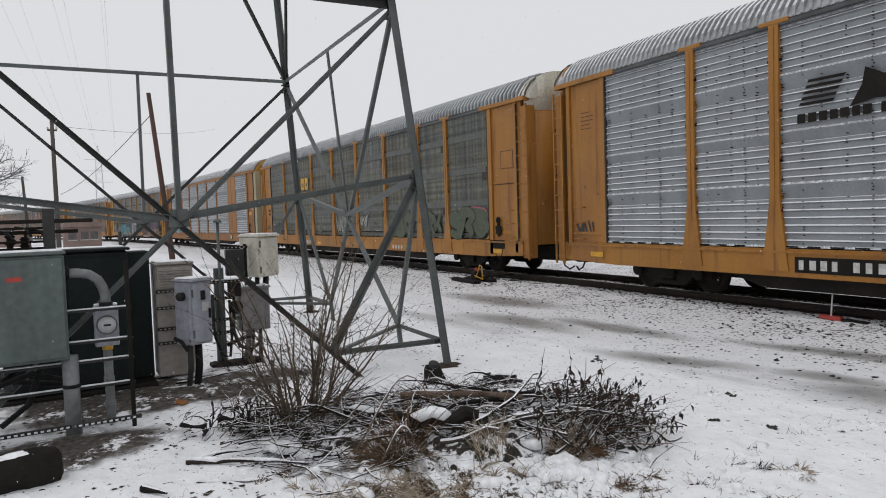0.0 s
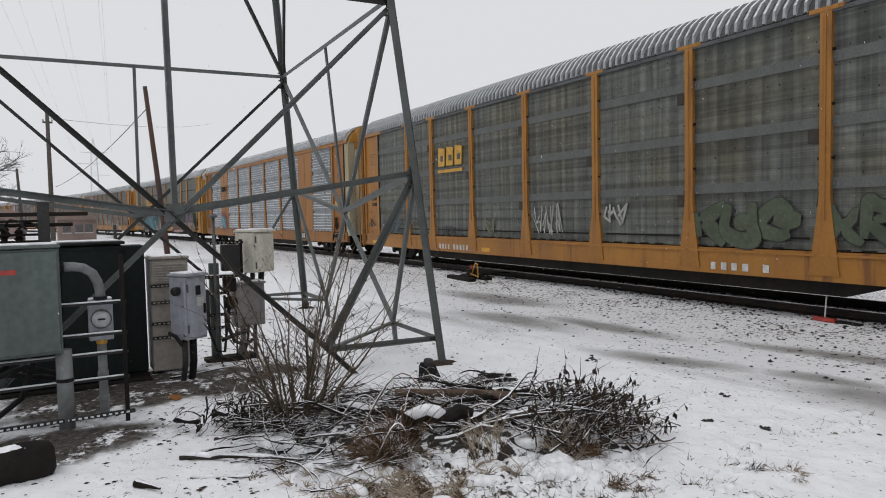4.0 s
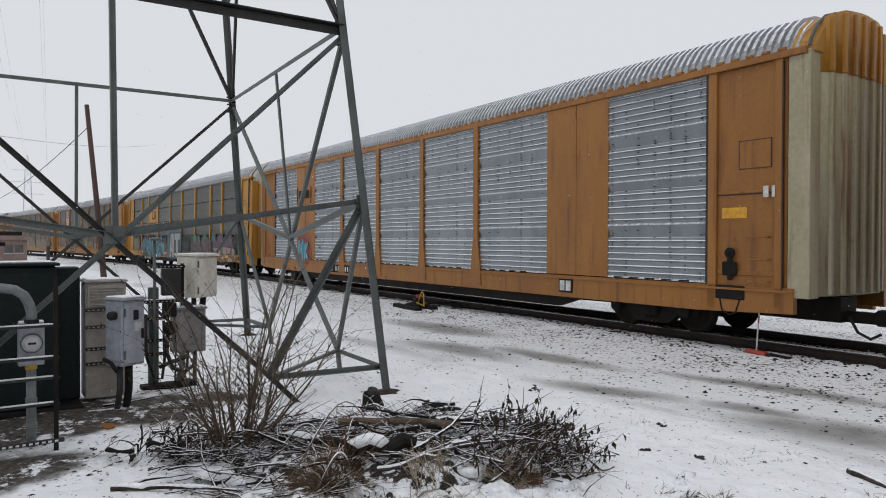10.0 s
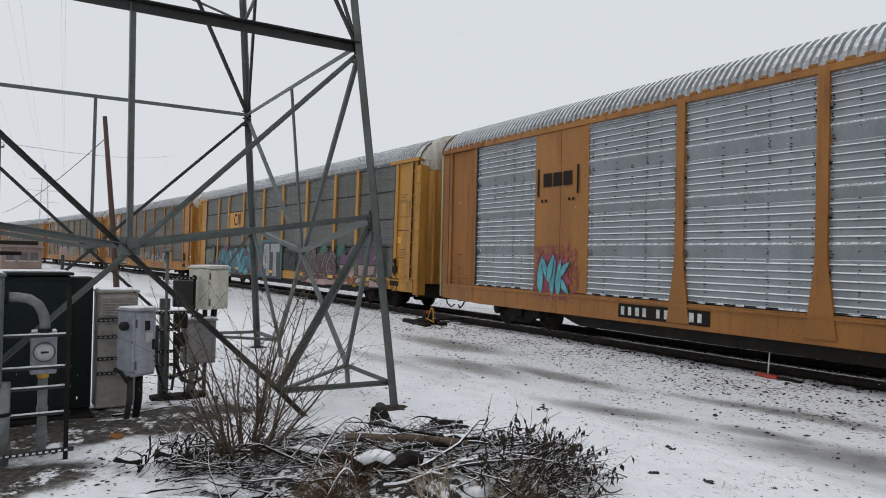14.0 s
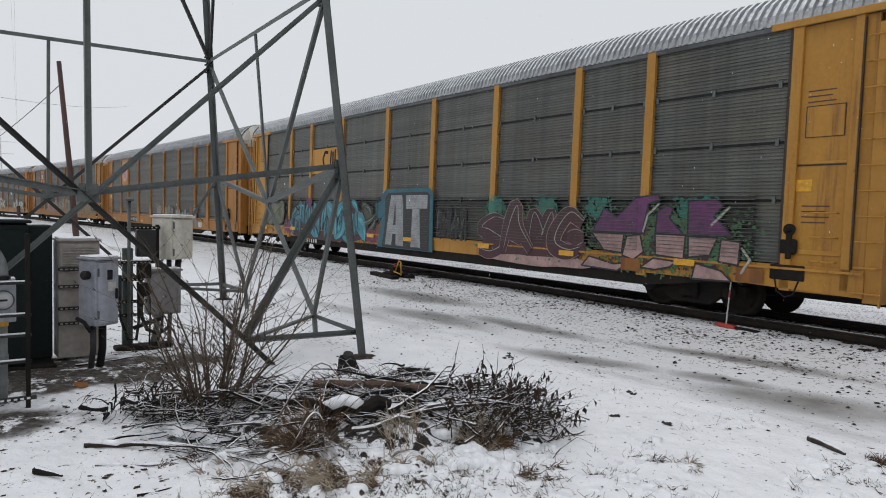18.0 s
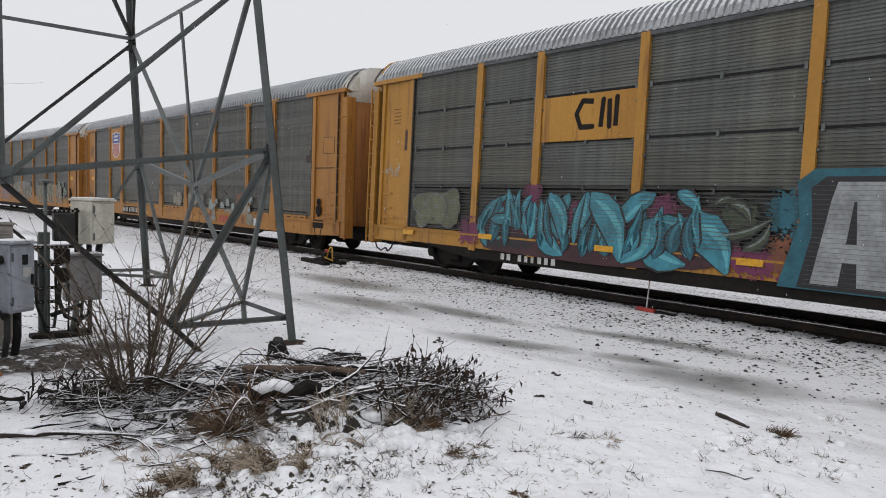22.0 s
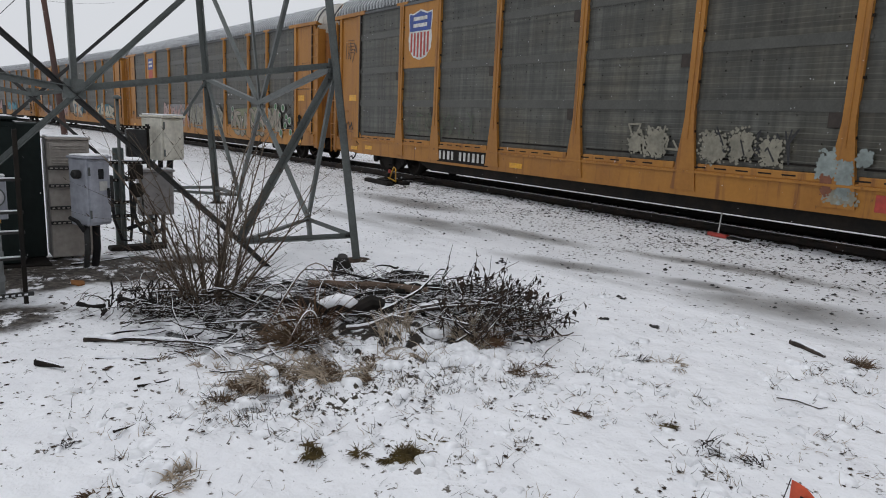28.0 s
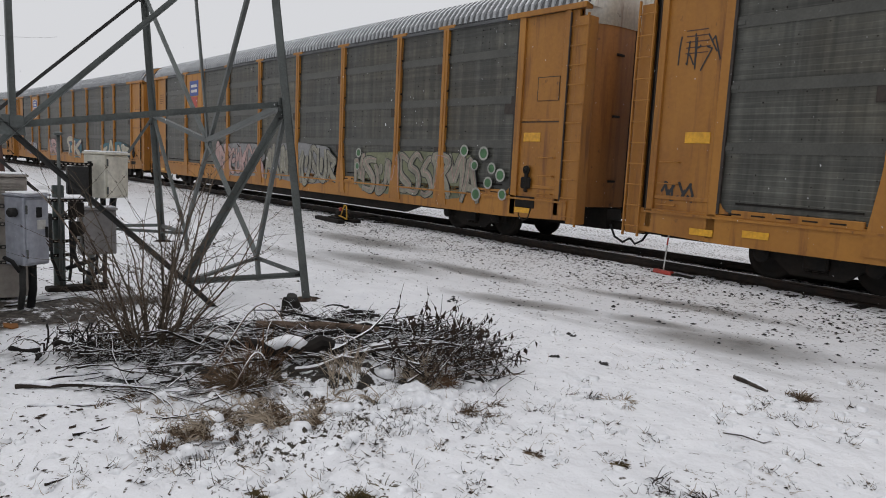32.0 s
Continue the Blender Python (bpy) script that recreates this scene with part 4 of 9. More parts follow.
        part("far_bay_plate", shared(("fbay", em, end, ends[end]), lambda: flipped(Mesh().box(X0 + 0.1, X0 + ends[end], 1.36, 1.46, 0.62, EAVE - 0.05, 0.006), flip), "far_bay_plate", em), em, car)
        wrap = kind == "plated" and end == 1
        for nm, dims in (("corner_post", (X0 + 0.52, X0 + 0.66, -1.5, -1.3, 0.7, EAVE - 0.08)), ("door_post", (X0 + ends[end] - 0.2, X0 + ends[end] - 0.02, -1.5, -1.3, 0.62, EAVE - 0.08)), ("eave_bracket", (X0 + 0.1, X0 + ends[end] + 0.35, -1.54, -1.3, EAVE - 0.1, EAVE + 0.02)), ("ladder_panel", (X0 + 0.05, X0 + (0.43 if wrap else 0.32), -1.47, -1.15, 0.9 if wrap else 0.55, EAVE - (0.02 if wrap else 0.25))), ("bay_rib", (X0 + 0.66, X0 + ends[end] - 0.2, -1.455, -1.43, 2.75, 2.8)), ("bay_rib", (X0 + 0.66, X0 + ends[end] - 0.2, -1.46, -1.43, 1.25, 1.33))):
            if nm == "ladder_panel" and end in spec.get("no_ladder", ()) or nm == "bay_rib" and end == 0 and dims[4] > 2:
                continue
            pm_ = spec["door_mats"][end] if wrap and nm == "ladder_panel" else em
            part(nm, shared((nm, pm_, end, dims[4], ends[end]), lambda d=dims: flipped(Mesh().box(*d, 0.01), flip), nm, pm_), pm_, bay)
        if end == 1:
            hb = part("hand_brake", shared("hb", lambda: Mesh().lathe((0, 0, 0), (0, -1, 0), [(0, 0.03), (0.02, 0.1), (0.05, 0.1), (0.05, 0.06), (0.09, 0.03)], 14).box(-0.05, 0.05, -0.06, 0.0, -0.5, 0.0, 0.02).box(-0.16, 0.14, -0.05, 0.0, -0.42, -0.16, 0.03).box(-0.3, 0.3, -0.05, 0.03, -0.86, -0.6, 0.02), "hand_brake", UNDER), UNDER, car, "dark greasy hand brake gear", m=pose(-X0 - 1.5, -1.47, 1.66))
            part("brake_chain", shared("hbc", lambda: Mesh().tube([(-0.2, -0.03, -0.86), (-0.16, -0.03, -1.06), (-0.02, -0.03, -1.15), (0.12, -0.03, -1.1), (0.2, -0.03, -0.86)], 0.016, 6), "brake_chain", UNDER), UNDER, hb)
        part("door_edge", shared(("dedge", end, ends[end]), lambda: flipped(Mesh().box(X0 + 0.498, X0 + 0.52, -1.505, -1.46, 1.0, EAVE - 0.15).box(X0 + ends[end] - 0.03, X0 + ends[end] + 0.02, -1.5, -1.44, PANEL, EAVE - 0.1), flip), "door_edge", DULL_BROWN), DULL_BROWN, bay)
        rb = spec.get("ribbed", (0, 0))[end]
        dm = spec["door_mats"][end]
        door = part("end_door", shared(("door", dm, end, rb), lambda: end_wall(flip, 0.93, None, 0.0, 0.14 if kind == "cn" else 0.0), "end_door", dm, True), em, car, spec["door_labels"][end])
        tm = spec.get("tops", (None, None))[end]
        if tm:
            part("door_top", shared(("dtop", tm, end, kind), lambda: end_wall(flip, 4.78, None, 0.012, 0.15 if kind == "cn" else 0.0), "door_top", tm, True), tm, door, "yellow upper door band" if tm is YELLOW else "pale upper door band")
        if rb:
            for k, y in enumerate((-1.2, -0.92, -0.64, -0.32, 0.0, 0.32, 0.64, 0.92, 1.2)):
                part("door_rib", shared(("drib", dm, tm, end, k), lambda y=y: flipped(Mesh().box(end_bulge(y) - 0.05, end_bulge(y) + 0.02, y - 0.05, y + 0.05, 0.95, 4.775 if tm else roof_z(y) - 0.06, 0.015), flip), "door_rib", dm), dm, door)
                if tm:
                    part("door_rib", shared(("dribtop", tm, end, k), lambda y=y: flipped(Mesh().box(end_bulge(y) - 0.055, end_bulge(y) + 0.02, y - 0.05, y + 0.05, 4.785, roof_z(y) - 0.02, 0.015), flip), "door_rib", tm), tm, door)
        else:
            part("door_seam", shared(("seam", end), lambda: flipped(Mesh().box(end_bulge(0) - 0.006, end_bulge(0) + 0.02, -0.012, 0.012, 0.8, EAVE + 0.3), flip), "door_seam", UNDER), UNDER, door)
            for z in (1.5, 2.9, 4.2):
                part("door_catch", shared(("catch", end), lambda: flipped(Mesh().box(end_bulge(0.5) - 0.03, end_bulge(0.5) + 0.02, -0.62, -0.38, -0.025, 0.025, 0.008), flip), "door_catch", UNDER), UNDER, door, m=pose(0, 0, z))
        if end not in spec.get("no_ladder", ()) and not wrap:
            sg = 1 if end == 0 else -1
            ly = -1.56 if end == 0 else -1.52
            lad = part("ladder", shared(("lad", em), lambda: Mesh().box(-0.015, 0.015, -0.025, 0.025, 0.5, 4.95), "ladder", em), em, car, "steel rung ladder", m=pose(sg * (X0 + 0.08), ly if end == 0 else -1.45, 0))
            if end == 0:
                part("stile", shared(("lad", em), None, "ladder", em), em, lad, m=pose(0.34, 0, 0))
            for i in range(11):
                rung = shared(("rung", em, end), lambda: Mesh().tube([(-0.02, 0, 0), (0.38, 0, 0)] if end == 0 else [(0.02, 0, 0), (-0.38, 0, 0)], 0.013, 6), "rung", em)
                part("rung", rung, em, lad, m=pose(0, -0.015 if end == 0 else -0.07, 0.7 + 0.4 * i))
        hood = part("roof_end", shared(("hood", end, spec["hoods"][end]), lambda: hood_mesh(flip), "roof_end", spec["hoods"][end]), em, car, "rounded roof end cap")
        cou = part("coupler", shared(("coup", end), lambda: flipped(Mesh().box(X0 - 0.62, X0 + 0.6, -0.09, 0.09, 0.42, 0.62, 0.02).box(X0 - 0.66, X0 - 0.4, -0.17, 0.14, 0.4, 0.68, 0.04), flip), "coupler", UNDER), UNDER, car)
        hose = shared(("hose", end), lambda: flipped(Mesh().tube([(X0 - 0.1, -0.4, 0.55), (X0 - 0.25, -0.42, 0.3), (X0 - 0.45, -0.4, 0.2), (X0 - 0.6, -0.36, 0.3)], 0.025, 6), flip), "brake_hose", BLACK)
        part("brake_hose", hose, BLACK, cou)
        for gz in (1.15, 1.55, 1.95):
            part("grab_iron", shared(("grab", em, end), lambda: flipped(Mesh().tube([(X0 + 0.75, -1.44, 0), (X0 + 0.75, -1.52, 0), (X0 + 1.15, -1.52, 0), (X0 + 1.15, -1.44, 0)], 0.012, 6), flip), "grab_iron", em), em, bay, m=pose(0, 0, gz))
        if (seed, end) in ((4, 1), (5, 0), (3, 1), (6, 1)):
            part("warning_label", shared(("warn", end), lambda: flipped(Mesh().box(X0 + 1.2, X0 + 1.7, -1.452, -1.43, 2.3, 2.5, 0.004), flip), "warning_label", REFLECT), REFLECT, bay, "yellow warning label")
        if end == 0 and kind != "plated":
            # black box set back in the gap, added for the shade there
            part("gap_liner", shared(("liner", end), lambda: flipped(Mesh().box(X0 + 0.31, X0 + 0.47, -1.32, -1.24, 0.62, EAVE - 0.1), flip), "gap_liner", UNDER), UNDER, bay, "black box for the shade in the gap beside the ladder")
        part("hood_trim", shared(("htrim", end), lambda: flipped(Mesh().tube([(X0 + 0.06, y * 1.0, z + 0.015) for y, z in roof_section()] + [(X0 + 0.06, -y, z + 0.015) for y, z in roof_section()[-2::-1]], 0.028, 6), flip), "hood_trim", ROOF_DARK), ROOF_DARK, hood, "dark arched edge trim")
        if kind == "plated" and end == 0:
            part("edge_trim", shared("etrim", lambda: Mesh().box(X0 + 0.02, X0 + 0.09, -1.48, -1.3, 0.65, EAVE - 0.12, 0.01), "edge_trim", CREAM_END), CREAM_END, bay, "pale rubbed corner edge")
        if end == 0:
            make_bogie(car, X0 + 3.6)
            continue
        part("access_plate", shared(("acc", em, end), lambda: flipped(Mesh().box(X0 + 0.75, X0 + 1.35, -1.455, -1.43, 3.2, 3.7, 0.006), flip), "access_plate", em), em, bay)
        af = shared(("accf", end), lambda: flipped(Mesh().box(X0 + 0.74, X0 + 1.36, -1.452, -1.442, 3.192, 3.2).box(X0 + 0.735, X0 + 1.365, -1.452, -1.442, 3.7, 3.715).box(X0 + 0.735, X0 + 0.75, -1.452, -1.442, 3.2, 3.7).box(X0 + 1.35, X0 + 1.365, -1.452, -1.442, 3.2, 3.7), flip), "access_gasket", DULL_BROWN)
        part("access_gasket", af, DULL_BROWN, bay, "dark joint round the access plate")
        part("bay_joint", shared(("bayj", end, ends[end]), lambda: flipped(Mesh().box(X0 + 0.66, X0 + ends[end] - 0.2, -1.45, -1.436, 2.726, 2.748), flip), "bay_joint", DULL_BROWN), DULL_BROWN, bay, "dark joint between the plates")
        make_bogie(car, -(X0 + 3.6))
    # brake gear under the middle
    gear = shared("gear", lambda: Mesh().lathe((2.2, -0.9, 0.62), (1, 0, 0), [(0, 0.02), (0.06, 0.18), (1.1, 0.18), (1.16, 0.02)], 12).tube([(-8, -1.1, 0.5), (-3, -1.1, 0.42), (4, -1.05, 0.44), (9, -1.1, 0.5)], 0.02, 6), "brake_gear", UNDER)
    part("brake_gear", gear, UNDER, car, "brake reservoir and rods")
    return car


def flipped(ms, flip):
    if flip[0][0] < 0:
        ms.v = [(-x, y, z) for x, y, z in ms.v]
        ms.f = [tuple(reversed(f)) for f in ms.f]
    return ms


def roof_z(y):
    """Height of the roof at y."""
    sec = roof_section()
    return float(np.interp(-abs(y), [p[0] for p in sec], [p[1] for p in sec]))


def end_bulge(y):
    """How far the closed end doors swell out at y."""
    return X0 - 0.1 + 0.36 * (abs(y) / 1.4) ** 3.5


def end_wall(flip, z0, z1, proud, peak=0.0):
    """The closed end doors: a curved wall from z0 up to z1 or to the roof."""
    ms = Mesh()
    n = 18
    for i in range(n + 1):
        y = -1.38 + 2.76 * i / n
        x = end_bulge(y) - proud
        top = (roof_z(y) + 0.03 + peak * (1 - abs(y) / 1.38)) if z1 is None else z1
        ms.v += [(x, y, z0), (x, y, top), (x + 0.06 + proud, y * 0.98, top), (x + 0.06 + proud, y * 0.98, z0)]
    for i in range(n):
        a, b = 4 * i, 4 * i + 4
        ms.f += [(a + k, b + k, b + (k + 1) % 4, a + (k + 1) % 4) for k in range(4)]
    ms.f += [(0, 1, 2, 3), (4 * n + 3, 4 * n + 2, 4 * n + 1, 4 * n)]
    return flipped(ms, flip)


def hood_mesh(flip):
    sec = roof_section()
    sec = sec + [(-y, z) for y, z in sec[-2::-1]]
    ms = Mesh()
    k = len(sec)
    cols = [(X0 + 0.02, 0.93, -0.06), (X0 + 0.1, 0.97, 0.0), (X0 + 0.36, 1.004, 0.012)]
    for x, f, dz in cols:
        ms.v += [(x, y * f, EAVE + (z - EAVE) * f + dz) for y, z in sec]
    ms.f = [(i * k + j, (i + 1) * k + j, (i + 1) * k + j + 1, i * k + j + 1) for i in range(2) for j in range(k - 1)]
    ms.f.append(tuple(range(k)))
    return flipped(ms, flip)


OR2, YE2 = (ORANGE, ORANGE), (YELLOW, YELLOW)
LAB = ("orange folding end doors",) * 2
HG = (ROOF_STEEL, ROOF_STEEL)
SPECS = [
    dict(kind="ttgx", skin="silver", coat=ORANGE, seed=1, ribs="pale", end_mats=OR2, door_mats=OR2, door_labels=LAB, hoods=HG, label="orange autorack railcar with bright galvanised silver side panels"),
    dict(kind="ttgx", skin="grey", coat=ORANGE, seed=2, panel=ASH_PANEL, ribs="wide", end_mats=OR2, door_mats=OR2, door_labels=LAB, hoods=(ROOF_DARK, WHITE_END), tops=(None, WHITE_END), label="orange autorack railcar with sooty grey panels and a yellow emblem"),
    dict(kind="plated", skin="silver", coat=BROWN_ORANGE, seed=3, ribs="pale", no_ladder=(0,), ribbed=(0, 1), plates=(1, 7), end_mats=(RUST_ORANGE, BROWN_ORANGE), door_mats=(RUST_ORANGE, CREAM_END), door_labels=("rusty end doors", "dirty cream and yellow folding end doors"), hoods=(ORANGE, YELLOW), tops=(None, YELLOW), label="orange autorack railcar with louvred silver panels and plain orange plates"),
    dict(kind="cn", skin="green", coat=YELLOW, seed=4, ribs="pale", ribbed=(0, 1), end_mats=YE2, door_mats=(YELLOW, YELLOW), door_labels=("yellow folding end doors",) * 2, hoods=(ROOF_STEEL, WHITE_END), tops=(None, WHITE_END), label="yellow autorack railcar with dark ribbed panels and long graffiti"),
    dict(kind="ttgx", skin="grey", coat=ORANGE, seed=5, ribs="wide", end_mats=OR2, door_mats=(ORANGE, RUST_ORANGE), door_labels=LAB, hoods=(ROOF_DARK, WHITE_END), tops=(None, WHITE_END), label="orange autorack railcar with grey panels and a striped shield emblem"),
    dict(kind="ttgx", skin="grey", coat=ORANGE, seed=6, ribs="fine", end_mats=OR2, door_mats=(ORANGE, RUST_ORANGE), door_labels=LAB, hoods=(ROOF_DARK, WHITE_END), tops=(None, WHITE_END), label="orange autorack railcar with dark grey panels and pale graffiti"),
    dict(kind="ttgx", skin="grey", coat=ORANGE, seed=7, ribs="wide", end_mats=OR2, door_mats=OR2, door_labels=LAB, hoods=HG, label="orange autorack railcar with grey panels and low graffiti"),
]
N_CARS = 13
CARS = []
for i in range(N_CARS):
    spec = dict(SPECS[i]) if i < len(SPECS) else dict(SPECS[(6, 5, 2, 6, 4, 5)[i - 7]], seed=20 + i)
    CARS.append(autorack(spec))

# ---- emblems, number boards and graffiti on the cars ----
MARK_Y = -1.504


def disc(ms, x, z, r, y, thick=0.002, n=10):
    ms.prism([(x + r * math.cos(math.tau * k / n), z + r * math.sin(math.tau * k / n)) for k in range(n)], y - thick, y)


def stroke(ms, pts, w, y):
    """A sprayed line through points, laid in slightly rising layers."""
    for k, (p, q) in enumerate(zip(pts, pts[1:])):
        d = Vector((q[0] - p[0], q[1] - p[1]))
        if d.length < 1e-4:
            continue
        nx, nz = -d.y / d.length * w / 2, d.x / d.length * w / 2
        yy = y - 0.0004 * k
        ms.prism([(p[0] - nx, p[1] - nz), (q[0] - nx, q[1] - nz), (q[0] + nx, q[1] + nz), (p[0] + nx, p[1] + nz)], yy - 0.001, yy)
        disc(ms, q[0], q[1], w / 2, yy - 0.0002, 0.001, 8)
    return ms


def cloud(x0, x1, z0, z1, seed, y, rough=0.25):
    """A ragged sprayed patch."""
    rnd = random.Random(seed)
    n = 60
    cx, cz = (x0 + x1) / 2, (z0 + z1) / 2
    waves = [(k, rnd.uniform(-1, 1) / k ** 0.7, rnd.uniform(0, math.tau)) for k in (2, 3, 4, 5, 7, 9)]
    pts = []
    for i in range(n):
        a = math.tau * i / n
        r = 1 - 0.3 * rough + 0.42 * rough * sum(w * math.sin(k * a + q) for k, w, q in waves)
        ca, sa = math.cos(a), math.sin(a)
        f = 1 / max(abs(ca), abs(sa)) ** 0.6
        pts.append((cx + (x1 - x0) / 2 * ca * f * r, cz + (z1 - z0) / 2 * sa * f * r))
    return Mesh().prism(pts, y - 0.001, y)


FORMS = (  # flowing skeletons of abstract sprayed forms in a unit box
    (((0.05, 0.0), (0.2, 0.6), (0.1, 1.0), (0.55, 0.95), (0.95, 0.75), (0.5, 0.5)), ((0.3, 0.5), (0.7, 0.35), (1.05, -0.02))),
    (((0.95, 0.95), (0.4, 1.02), (0.1, 0.75), (0.5, 0.52), (0.9, 0.3), (0.55, 0.02), (0.0, 0.1)),),
    (((0.1, 1.0), (0.12, 0.4), (0.35, 0.02), (0.75, 0.1), (0.9, 0.55), (0.85, 1.05)), ((0.5, 0.85), (0.45, 0.4))),
    (((0.0, 0.0), (0.3, 0.55), (0.5, 1.05), (0.7, 0.5), (1.02, -0.05)), ((0.15, 0.35), (0.5, 0.42), (0.9, 0.3))),
    (((0.9, 0.8), (0.5, 1.03), (0.1, 0.7), (0.1, 0.25), (0.5, -0.02), (0.95, 0.2)), ((0.5, 0.5), (1.0, 0.5))),
    (((0.1, 0.0), (0.15, 0.5), (0.05, 1.0)), ((0.9, 1.05), (0.5, 0.6), (0.2, 0.5)), ((0.3, 0.5), (0.6, 0.3), (1.0, -0.05))),
    (((0.05, 0.02), (0.1, 0.95), (0.45, 0.45), (0.55, 0.4), (0.85, 1.0), (0.95, 0.0)),),
)


def haze(x0, x1, z0, z1, seed, y, n=150):
    """A soft sprayed patch: small overlapping flecks that thin out towards its edge."""
    rnd = random.Random(seed)
    ms = Mesh()
    for i in range(n):
        u, v = rnd.uniform(-1, 1), rnd.uniform(-1, 1)
        far = max(abs(u), abs(v)) * 0.6 + math.hypot(u, v) * 0.4
        if far > 1.1 or rnd.random() < far ** 3:
            continue
        r = (0.05 if far < 0.6 else 0.028) * rnd.uniform(0.5, 1.3)
        cx, cz, yy, k = (x0 + x1) / 2 + u * (x1 - x0) / 2, (z0 + z1) / 2 + v * (z1 - z0) / 2, y - 0.000002 * i, rnd.randint(5, 7)
        o, turn = len(ms.v), rnd.uniform(0, 6)
        ms.v += [(cx + math.cos(turn + math.tau * t / k) * r * rnd.uniform(0.7, 1.2), yy, cz + math.sin(turn + math.tau * t / k) * r * rnd.uniform(0.7, 1.2)) for t in range(k)]
        ms.f.append(tuple(range(o, o + k)))
    return ms


def blade(x0, z0, x1, z1, bend, w, y):
    """A pointed sprayed form that swells between two points."""
    p, q = Vector((x0, z0)), Vector((x1, z1))
    nrm = Vector((p.y - q.y, q.x - p.x)).normalized()
    mid = [(f, p.lerp(q, f) + nrm * bend * math.sin(math.pi * f)) for f in (0, 0.15, 0.35, 0.6, 0.82, 1)]
    half = [w * 0.5 * (0.12 + math.sin(math.pi * f ** 0.7) ** 0.8) for f, c in mid]
    outline = [c - nrm * h for (f, c), h in zip(mid, half)] + [c + nrm * h for (f, c), h in zip(mid[::-1], half[::-1])]
    return Mesh().prism([tuple(c) for c in outline], y - 0.001, y)


def ribbon(ms, pts, w, y):
    """A sprayed swelling band along a smooth curve through points."""
    p = [Vector(q) for q in pts]
    p = [p[0] * 2 - p[1]] + p + [p[-1] * 2 - p[-2]]
    line = []
    for i in range(1, len(p) - 2):
        for k in range(6):
            t = k / 6
            line.append(0.5 * (2 * p[i] + (p[i + 1] - p[i - 1]) * t + (2 * p[i - 1] - 5 * p[i] + 4 * p[i + 1] - p[i + 2]) * t * t + (3 * p[i] - p[i - 1] - 3 * p[i + 1] + p[i + 2]) * t ** 3))
    line.append(p[-2])
    n = len(line)
    o = len(ms.v)
    for i, q in enumerate(line):
        d = (line[min(i + 1, n - 1)] - line[max(i - 1, 0)]).normalized()
        t = i / (n - 1)
        h = w / 2 * (0.45 + 0.75 * math.sin(math.pi * (0.12 + 0.76 * t)) ** 1.2)
        for s, dy in ((-1, 0), (1, 0), (1, 0.001), (-1, 0.001)):
            ms.v.append((q.x - d.y * h * s, y + dy - 0.00003 * i, q.y + d.x * h * s))
    for i in range(n - 1):
        a, b = o + 4 * i, o + 4 * i + 4
        ms.f += [(a, a + 1, b + 1, b), (a + 1, a + 2, b + 2, b + 1), (a + 3, a, b, b + 3)]
    ms.f += [(o, o + 3, o + 2, o + 1), (o + 4 * n - 4, o + 4 * n - 3, o + 4 * n - 2, o + 4 * n - 1)]
    return ms


def graffiti(car, x0, x1, z0, z1, letters, fill, line, seed, back=None, width=0.2, shine=None, label="spray-painted graffiti", proud=0.0, edge=0.075, tone=None, order=None):
    """Flowing abstract forms with an outline over a sprayed patch; x from the car's left end."""
    rnd = random.Random(seed)
    h = z1 - z0
    y = MARK_Y + proud
    if back:
        part("graffiti_patch", cloud(X0 + x0 - 0.1, X0 + x1 + 0.1, z0, z1 + 0.05, seed, y), SP[back], car, label)
    w = (x1 - x0) / letters
    for i in range(letters):
        lx = X0 + x0 + w * i
        yy = y - 0.003 - 0.012 * (i % 2)
        slant, tall, drop = rnd.uniform(-0.05, 0.2), rnd.uniform(0.78, 1.0), rnd.uniform(0, 0.12)
        for s, form in enumerate(FORMS[order[i]] if order else rnd.choice(FORMS)):
            pts = [(lx + w * (-0.08 + 1.1 * u + slant * (v - 0.5) + rnd.uniform(-0.14, 0.14)), z0 + h * (drop + (tall - drop) * (0.06 + 0.88 * v) + rnd.uniform(-0.08, 0.08))) for u, v in form]
            ww = min(width * h, w * 0.34) * rnd.uniform(0.9, 1.25)
            root = part("graffiti_stroke", ribbon(Mesh(), pts, ww + edge, yy - 0.0022 * s), SP[line], car, label) if line else car
            part("graffiti_fill", ribbon(Mesh(), pts, ww, yy - 0.0044 - 0.0022 * s), SP[fill], root)
            if tone:
                part("graffiti_shading", ribbon(Mesh(), [(p[0] + ww * 0.1, p[1] + ww * 0.1) for p in pts], ww * 0.5, yy - 0.0064 - 0.0022 * s), SP[tone], root)
            if shine and s == 0:
                part("graffiti_highlight", ribbon(Mesh(), [(p[0] + ww * 0.16, p[1] + ww * 0.16) for p in pts], 0.018, yy - 0.0115), SP[shine], root)


def scrawl(car, x0, x1, z0, z1, col, seed, n=9, w=0.03, label="thin sprayed scrawl"):
    rnd = random.Random(seed)
    ms = Mesh()
    for i in range(n):
        cx = X0 + x0 + (x1 - x0) * (i + 0.5) / n
        pts = [(cx + rnd.uniform(-1, 1) * (x1 - x0) / n, z0 + (z1 - z0) * rnd.random()) for _ in range(4)]
        stroke(ms, pts, w, MARK_Y - 0.0016 * (i % 3))
    tagged(part("scrawl", ms, SP[col], car, label), kind="stuff")


